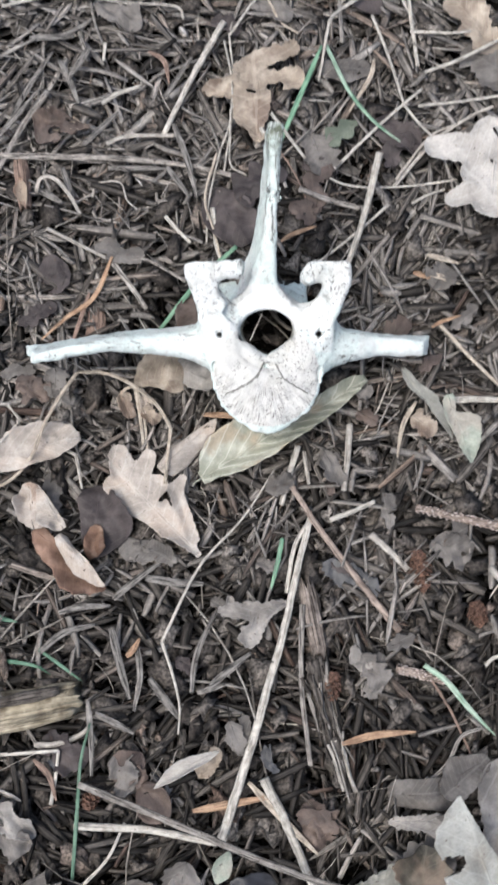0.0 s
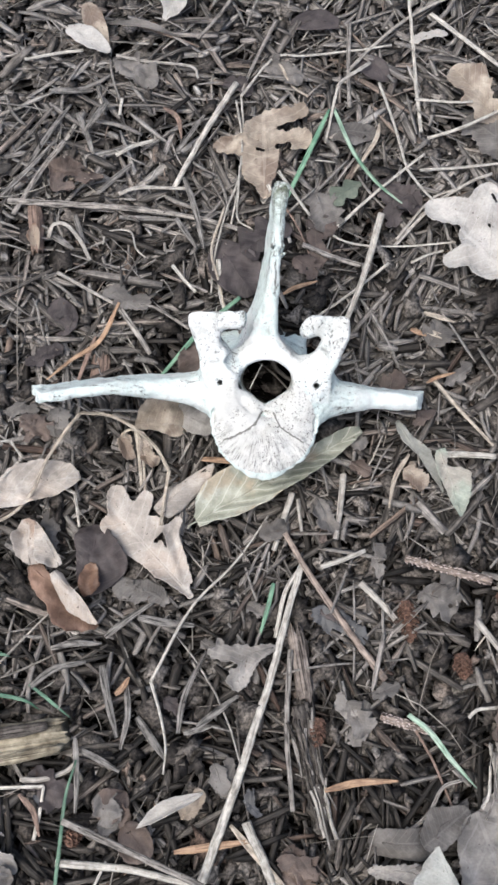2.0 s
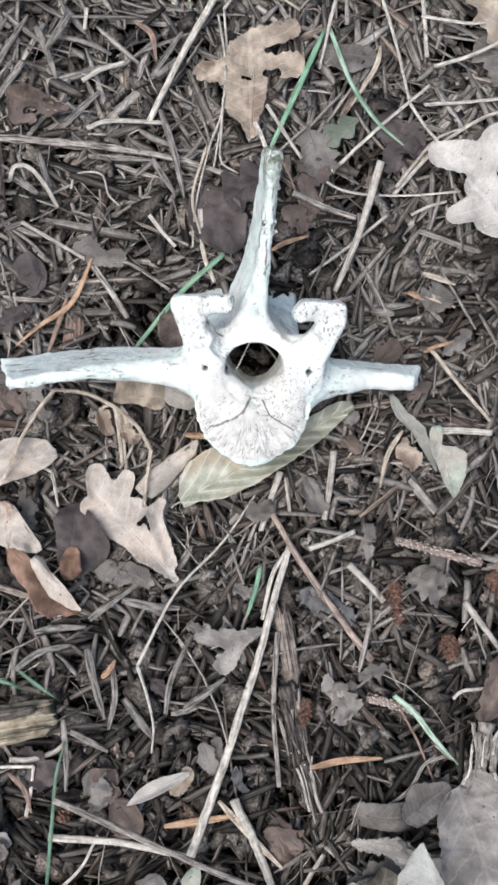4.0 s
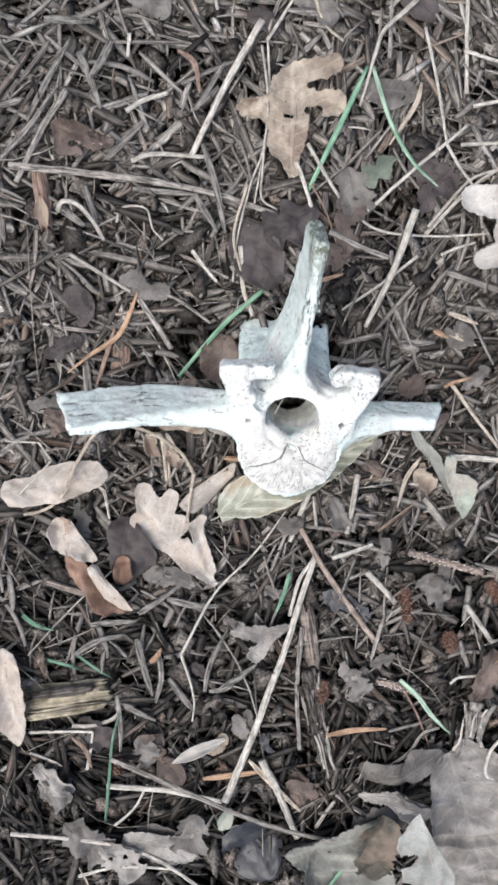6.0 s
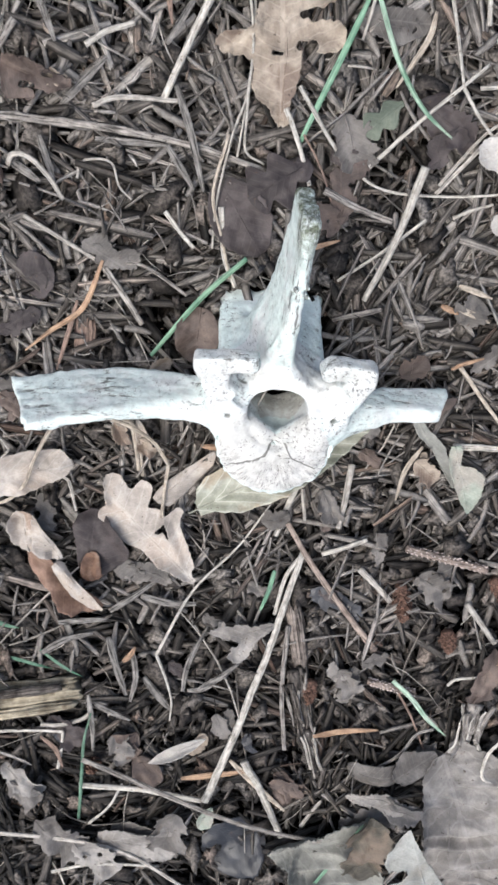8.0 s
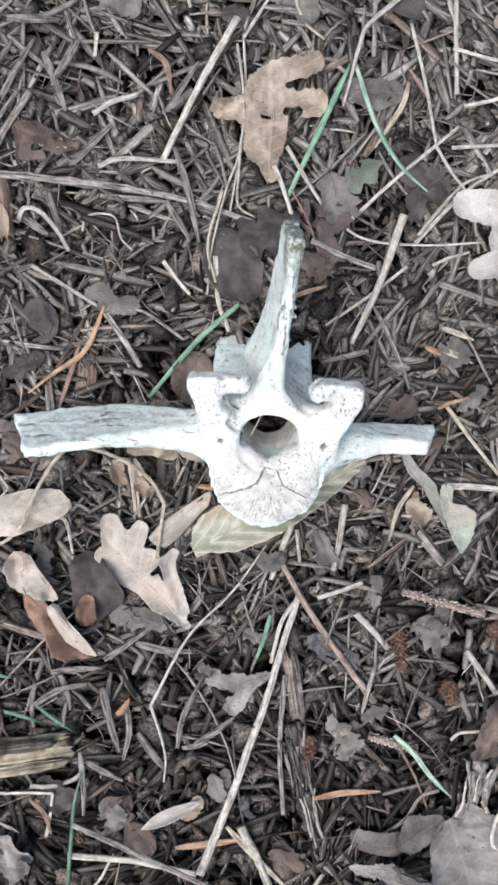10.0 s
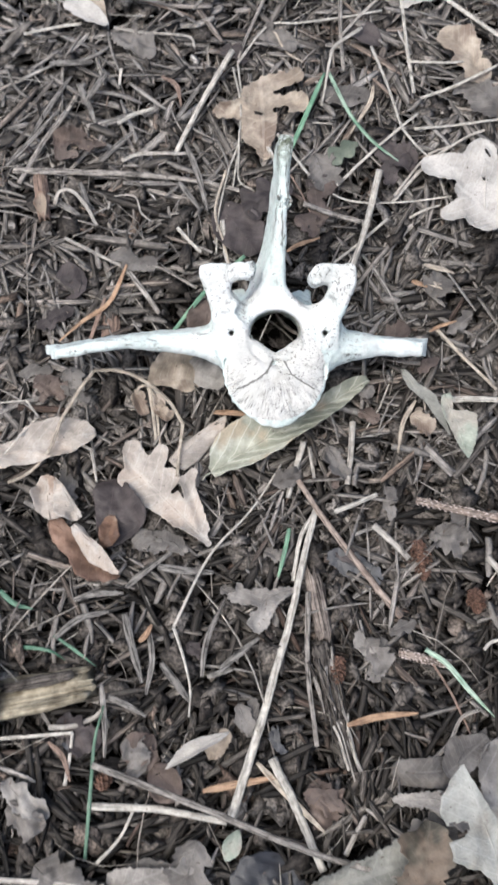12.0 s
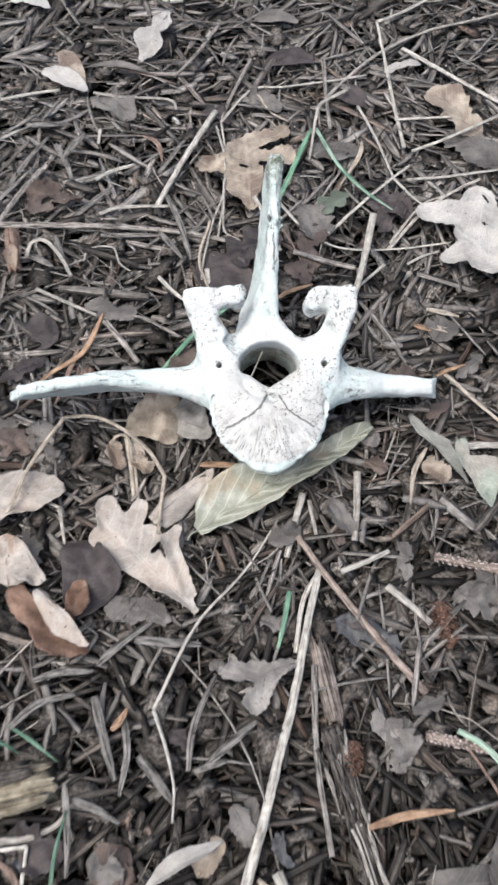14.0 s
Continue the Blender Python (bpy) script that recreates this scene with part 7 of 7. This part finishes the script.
# ---- grass, needles of other trees, wood, cones ----
blade("grass", "green grass blade rising past the bone", "grass", [(0.0366, 0.3272, 0.0140), (0.0253, 0.3018, 0.0124), (0.0074, 0.2628, 0.0090)], 0.0029, GREEN, taper=(0.5, 0.7), group='green grass blades')
blade("grass", "green grass blade fading to straw", "grass", [(0.0391, 0.3272, 0.0140), (0.0504, 0.2993, 0.0121), (0.0641, 0.2783, 0.0120), (0.0835, 0.2631, 0.0080)], 0.0023, FADED, group='green grass blades')
blade("grass", "green grass blade with a white tip", "grass", [(0.073, -0.022, 0.008), (0.083, -0.03, 0.012), (0.093, -0.043, 0.012), (0.106, -0.057, 0.008)], 0.0028, FADED, group='green grass blades')
blade("grass", "long green grass blade", "grass", [(-0.105, -0.12, 0.006), (-0.102, -0.088, 0.01), (-0.1, -0.064, 0.012), (-0.096, -0.046, 0.01)], 0.0019, DARKGREEN, taper=(0.9, 0.5), group='green grass blades')
blade("grass", "short green grass blade", "grass", [(0.004, 0.044, 0.01), (0.001, 0.031, 0.009), (-0.003, 0.018, 0.006)], 0.0024, GREEN, taper=(0.9, 0.5), group='green grass blades')
blade("grass", "green grass blade at the litter edge", "grass", [(-0.153, 0.015, 0.01), (-0.145, 0.008, 0.008), (-0.135, 0.005, 0.008)], 0.0028, DARKGREEN, group='green grass blades')
blade("grass", "green grass blade behind the bone", "grass", [(-0.016, 0.208, 0.008), (-0.038, 0.188, 0.008), (-0.063, 0.158, 0.005)], 0.0026, GREEN, taper=(0.9, 0.7), group='green grass blades')
blade("grass", "green grass blade over grey leaves", "grass", [(0.035, -0.158, 0.012), (0.051, -0.137, 0.008), (0.065, -0.11, 0.012)], 0.0021, GREEN, group='green grass blades')
blade("grass", "dull green blade in the litter", "grass", [(-0.124, -0.009, 0.006), (-0.111, -0.018, 0.008), (-0.101, -0.026, 0.005)], 0.0018, DARKGREEN, group='green grass blades')
blade("grass", "dark green blade at the rim", "grass", [(-0.145, -0.014, 0.004), (-0.126, -0.017, 0.008), (-0.118, -0.022, 0.004)], 0.002, DARKGREEN, group='green grass blades')
blade("grass", "green curved grass blade at the rim", "grass", [(0.107, -0.16, 0.008), (0.11, -0.136, 0.008), (0.116, -0.128, 0.008), (0.124, -0.139, 0.008)], 0.0017, FADED, group='green grass blades')
blade("pine_needle", "long curved orange-brown needle", "needle", [(-0.086, 0.205, 0.009), (-0.096, 0.182, 0.008), (-0.112, 0.17, 0.008), (-0.126, 0.159, 0.006)], 0.0027, ORANGE, fold=0.25, group='orange needles', taper=(0.5, 0.3))
blade("pine_needle", "orange-brown split needle lying on the litter", "needle", [(0.03, -0.059, 0.008), (0.047, -0.055, 0.008), (0.067, -0.054, 0.008)], 0.0036, ORANGE, fold=0.25, group='orange needles', taper=(0.5, 0.3))
blade("pine_needle", "tan needle across the litter", "needle", [(-0.045, -0.089, 0.008), (-0.026, -0.086, 0.008), (-0.005, -0.083, 0.008)], 0.0038, ORANGE, fold=0.25, group='orange needles', taper=(0.5, 0.3))
blade("pine_needle", "tan needle beside the white straw", "needle", [(-0.017, -0.076, 0.008), (-0.001, -0.093, 0.008), (0.016, -0.11, 0.008)], 0.0036, TAN, fold=0.25, group='orange needles', taper=(0.5, 0.3))
blade("pine_needle", "orange flake beside the bone", "needle", [(0.009, 0.21, 0.008), (0.016, 0.214, 0.008), (0.029, 0.218, 0.008)], 0.0026, ORANGE, fold=0.25, group='orange needles', taper=(0.5, 0.3))
blade("pine_needle", "orange needle by the broken process", "needle", [(0.089, 0.156, 0.008), (0.095, 0.159, 0.008), (0.105, 0.162, 0.008)], 0.0021, ORANGE, fold=0.25, group='orange needles', taper=(0.5, 0.3))
blade("pine_needle", "tan flat needle lying on the litter", "needle", [(0.089, 0.187, 0.008), (0.097, 0.184, 0.008), (0.106, 0.18, 0.008)], 0.0031, TAN, fold=0.25, group='orange needles', taper=(0.5, 0.3))
blade("pine_needle", "tan flat needle lying on the litter", "needle", [(0.089, 0.198, 0.008), (0.098, 0.195, 0.008), (0.106, 0.192, 0.008)], 0.003, TAN, fold=0.25, group='orange needles', taper=(0.5, 0.3))
blade("pine_needle", "orange flat needle lying on the litter", "needle", [(0.081, 0.188, 0.008), (0.09, 0.184, 0.008)], 0.003, ORANGE, fold=0.25, group='orange needles', taper=(0.5, 0.3))
blade("pine_needle", "orange needle beneath the bone", "needle", [(-0.037, 0.112, 0.008), (-0.023, 0.111, 0.008), (-0.012, 0.109, 0.008)], 0.0031, ORANGE, fold=0.25, group='orange needles', taper=(0.5, 0.3))
blade("pine_needle", "orange scrap lying on the litter", "needle", [(-0.078, -0.014, 0.008), (-0.074, -0.01, 0.008), (-0.071, -0.005, 0.008)], 0.0033, ORANGE, fold=0.25, group='orange needles', taper=(0.5, 0.3))
blade("pine_needle", "brown needle lying on the litter", "needle", [(-0.125, -0.063, 0.008), (-0.117, -0.071, 0.008), (-0.113, -0.083, 0.008)], 0.0028, REDTWIG, fold=0.25, group='orange needles', taper=(0.5, 0.3))
blade("pine_needle", "tan needle below the green leaf", "needle", [(0.078, 0.115, 0.008), (0.07, 0.102, 0.008), (0.066, 0.085, 0.008)], 0.0026, TAN, fold=0.25, group='orange needles', taper=(0.5, 0.3))
blade("pine_needle", "tan needle near the grass", "needle", [(0.067, 0.321, 0.008), (0.064, 0.309, 0.008), (0.051, 0.288, 0.008)], 0.0027, TAN, fold=0.25, group='orange needles', taper=(0.5, 0.3))
blade("pine_needle", "brown bent needle lying on the litter", "needle", [(-0.065, 0.334, 0.008), (-0.056, 0.327, 0.008), (-0.053, 0.312, 0.008)], 0.003, REDTWIG, fold=0.25, group='orange needles', taper=(0.5, 0.3))
blade("pine_needle", "brown needle beside the bone", "needle", [(-0.099, 0.185, 0.007), (-0.104, 0.168, 0.008), (-0.11, 0.15, 0.008)], 0.0025, REDTWIG, fold=0.25, group='orange needles', taper=(0.5, 0.3))
stem("twig", "grey-brown rough twig behind the bone", "twig", [(0.0202, 0.2411, 0.0080), (0.0365, 0.2335, 0.0080), (0.0538, 0.2275, 0.0080)], 0.0036, TWIGBARK, flat=0.7)
lobed_leaf("small_leaf", "dull grey-brown leaf under the green blades", (0.0499, 0.3131, 0.0065), ((-10, 4, 0, 1, 6, 8), (0, 1, 10, 3, 8, 6)), LEAF_GREY, curl=0.12, arch=3.0, ragged=0.9)

for points, width in (
    ([(-0.1184, 0.3320, 0.0070), (-0.1118, 0.3177, 0.0090), (-0.1067, 0.3031, 0.0070)], 0.0036),
    ([(-0.1006, 0.3376, 0.0085), (-0.1061, 0.3261, 0.0105), (-0.1137, 0.3166, 0.0085)], 0.0042),
    ([(-0.1468, 0.2968, 0.0055), (-0.1348, 0.3174, 0.0075), (-0.1228, 0.3392, 0.0055)], 0.0033),
    ([(-0.1616, 0.2757, 0.0070), (-0.1439, 0.2942, 0.0090), (-0.1304, 0.3133, 0.0070)], 0.0030),
    ([(-0.0507, 0.2858, 0.0085), (-0.0434, 0.2635, 0.0105), (-0.0377, 0.2387, 0.0085)], 0.0036),
    ([(-0.1329, 0.2526, 0.0055), (-0.1159, 0.2409, 0.0055)], 0.0042),
    ([(-0.1155, 0.2620, 0.0070), (-0.1087, 0.2410, 0.0070)], 0.0033),
    ([(-0.0555, 0.3033, 0.0085), (-0.0392, 0.3284, 0.0085)], 0.0030),
    ([(-0.1048, 0.2759, 0.0055), (-0.0833, 0.2972, 0.0055)], 0.0036),
    ([(-0.1369, 0.3478, 0.0070), (-0.1096, 0.3474, 0.0070)], 0.0042),
    ([(-0.0549, 0.2589, 0.0085), (-0.0421, 0.2395, 0.0085)], 0.0033),
    ([(-0.0893, 0.2613, 0.0055), (-0.0550, 0.2592, 0.0055)], 0.0030),
    ([(-0.1229, -0.0104, 0.0070), (-0.1105, -0.0012, 0.0090), (-0.0945, 0.0025, 0.0070)], 0.0036),
    ([(-0.0857, 0.0010, 0.0085), (-0.0810, -0.0169, 0.0105), (-0.0761, -0.0350, 0.0085)], 0.0042),
    ([(-0.0729, -0.0086, 0.0055), (-0.0710, -0.0236, 0.0075), (-0.0745, -0.0411, 0.0055)], 0.0033),
    ([(-0.0448, -0.0327, 0.0070), (-0.0416, -0.0135, 0.0090), (-0.0313, 0.0082, 0.0070)], 0.0030),
    ([(-0.0352, -0.0295, 0.0085), (-0.0225, -0.0199, 0.0105), (-0.0139, -0.0136, 0.0085)], 0.0036),
    ([(-0.0666, -0.0249, 0.0055), (-0.0581, -0.0358, 0.0075), (-0.0505, -0.0461, 0.0055)], 0.0042),
    ([(-0.0942, -0.0416, 0.0070), (-0.0844, -0.0458, 0.0090), (-0.0741, -0.0517, 0.0070)], 0.0033),
    ([(-0.0975, -0.0352, 0.0085), (-0.0951, -0.0552, 0.0105), (-0.0954, -0.0717, 0.0085)], 0.0030),
    ([(-0.0853, 0.0154, 0.0055), (-0.0736, 0.0244, 0.0075), (-0.0596, 0.0344, 0.0055)], 0.0036),
    ([(-0.0680, 0.0258, 0.0070), (-0.0520, 0.0229, 0.0090), (-0.0378, 0.0218, 0.0070)], 0.0042),
    ([(-0.1130, 0.0092, 0.0085), (-0.1013, 0.0117, 0.0105), (-0.0862, 0.0120, 0.0085)], 0.0033),
    ([(-0.0422, -0.0327, 0.0055), (-0.0345, -0.0308, 0.0075), (-0.0272, -0.0288, 0.0055)], 0.0030),
):
    blade("straw", "broad grey dead grass blade on the litter", "dry grass", points, width, GREYBLADE, fold=0.22, taper=(0.7, 0.45), group="dead grass blades")

splinter("rotten_wood", "fibrous pale piece of rotten wood", "wood piece", (-0.156, -0.044, 0.004), (-0.104, -0.034, 0.004), 0.0178, 0.0101, WOOD, ridges=16)
splinter("wood_splinter", "pale fibrous splinter of rotten wood", "wood piece", (-0.15, -0.049, 0.01), (-0.107, -0.041, 0.01), 0.0059, 0.0041, WOOD, ridges=12)
splinter("wood_splinter", "brown rotted splinter of old wood", "wood piece", (-0.148, -0.036, 0.01), (-0.113, -0.03, 0.01), 0.0053, 0.0041, BARK, ridges=12)
splinter("bark_strip", "brown strip of dead bark", "bark", (0.015, 0.022, 0.004), (0.021, -0.014, 0.004), 0.0083, 0.0053, BARKBROWN, ridges=12)
frayed("rotted_twig", "dark rotted frayed twig with splayed fibres", "twig", (0.017, -0.018, 0.007), (0.027, -0.068, 0.007), 0.0115, BARK, GREYTWIG, 26)
frayed("rotted_twig", "grey frayed end of a rotted twig", "twig", (0.025, -0.056, 0.007), (0.034, -0.088, 0.007), 0.0085, BARK, DRYSTRAW, 16)
splinter("bark_strip", "brown bark husk in the litter", "bark", (-0.141, 0.27, 0.005), (-0.137, 0.24, 0.005), 0.0082, 0.0057, REDTWIG)
splinter("bark_strip", "red-brown bark piece beside the bone", "bark", (-0.096, 0.176, 0.002), (-0.097, 0.158, 0.002), 0.0097, 0.004, REDTWIG)
frayed("bark_strip", "grey frayed strip of bark with split fibres", "bark", (0.12, -0.035, 0.01), (0.115, -0.071, 0.01), 0.013, GREYTWIG, PALE, 16)
cone("seed_cone", "small red-brown seed cone among the needles", (0.073, 0.036, 0.006), (0.076, 0.016, 0.006), 0.0106, CONE)
cone("seed_cone", "small dark red-brown seed cone", (0.028, -0.024, 0.006), (0.025, -0.038, 0.006), 0.0091, CONE)
cone("seed_cone", "small crumbly brown seed cone", (0.101, 0.009, 0.006), (0.103, -0.002, 0.006), 0.0101, CONE)
cone("seed_cone", "small brown cone near the grass blade", (-0.099, -0.087, 0.006), (-0.094, -0.08, 0.006), 0.0086, CONE)
cone("seed_cone", "dark brown seed cone at the litter rim", (0.123, 0.041, 0.006), (0.134, 0.028, 0.006), 0.0121, CONE)
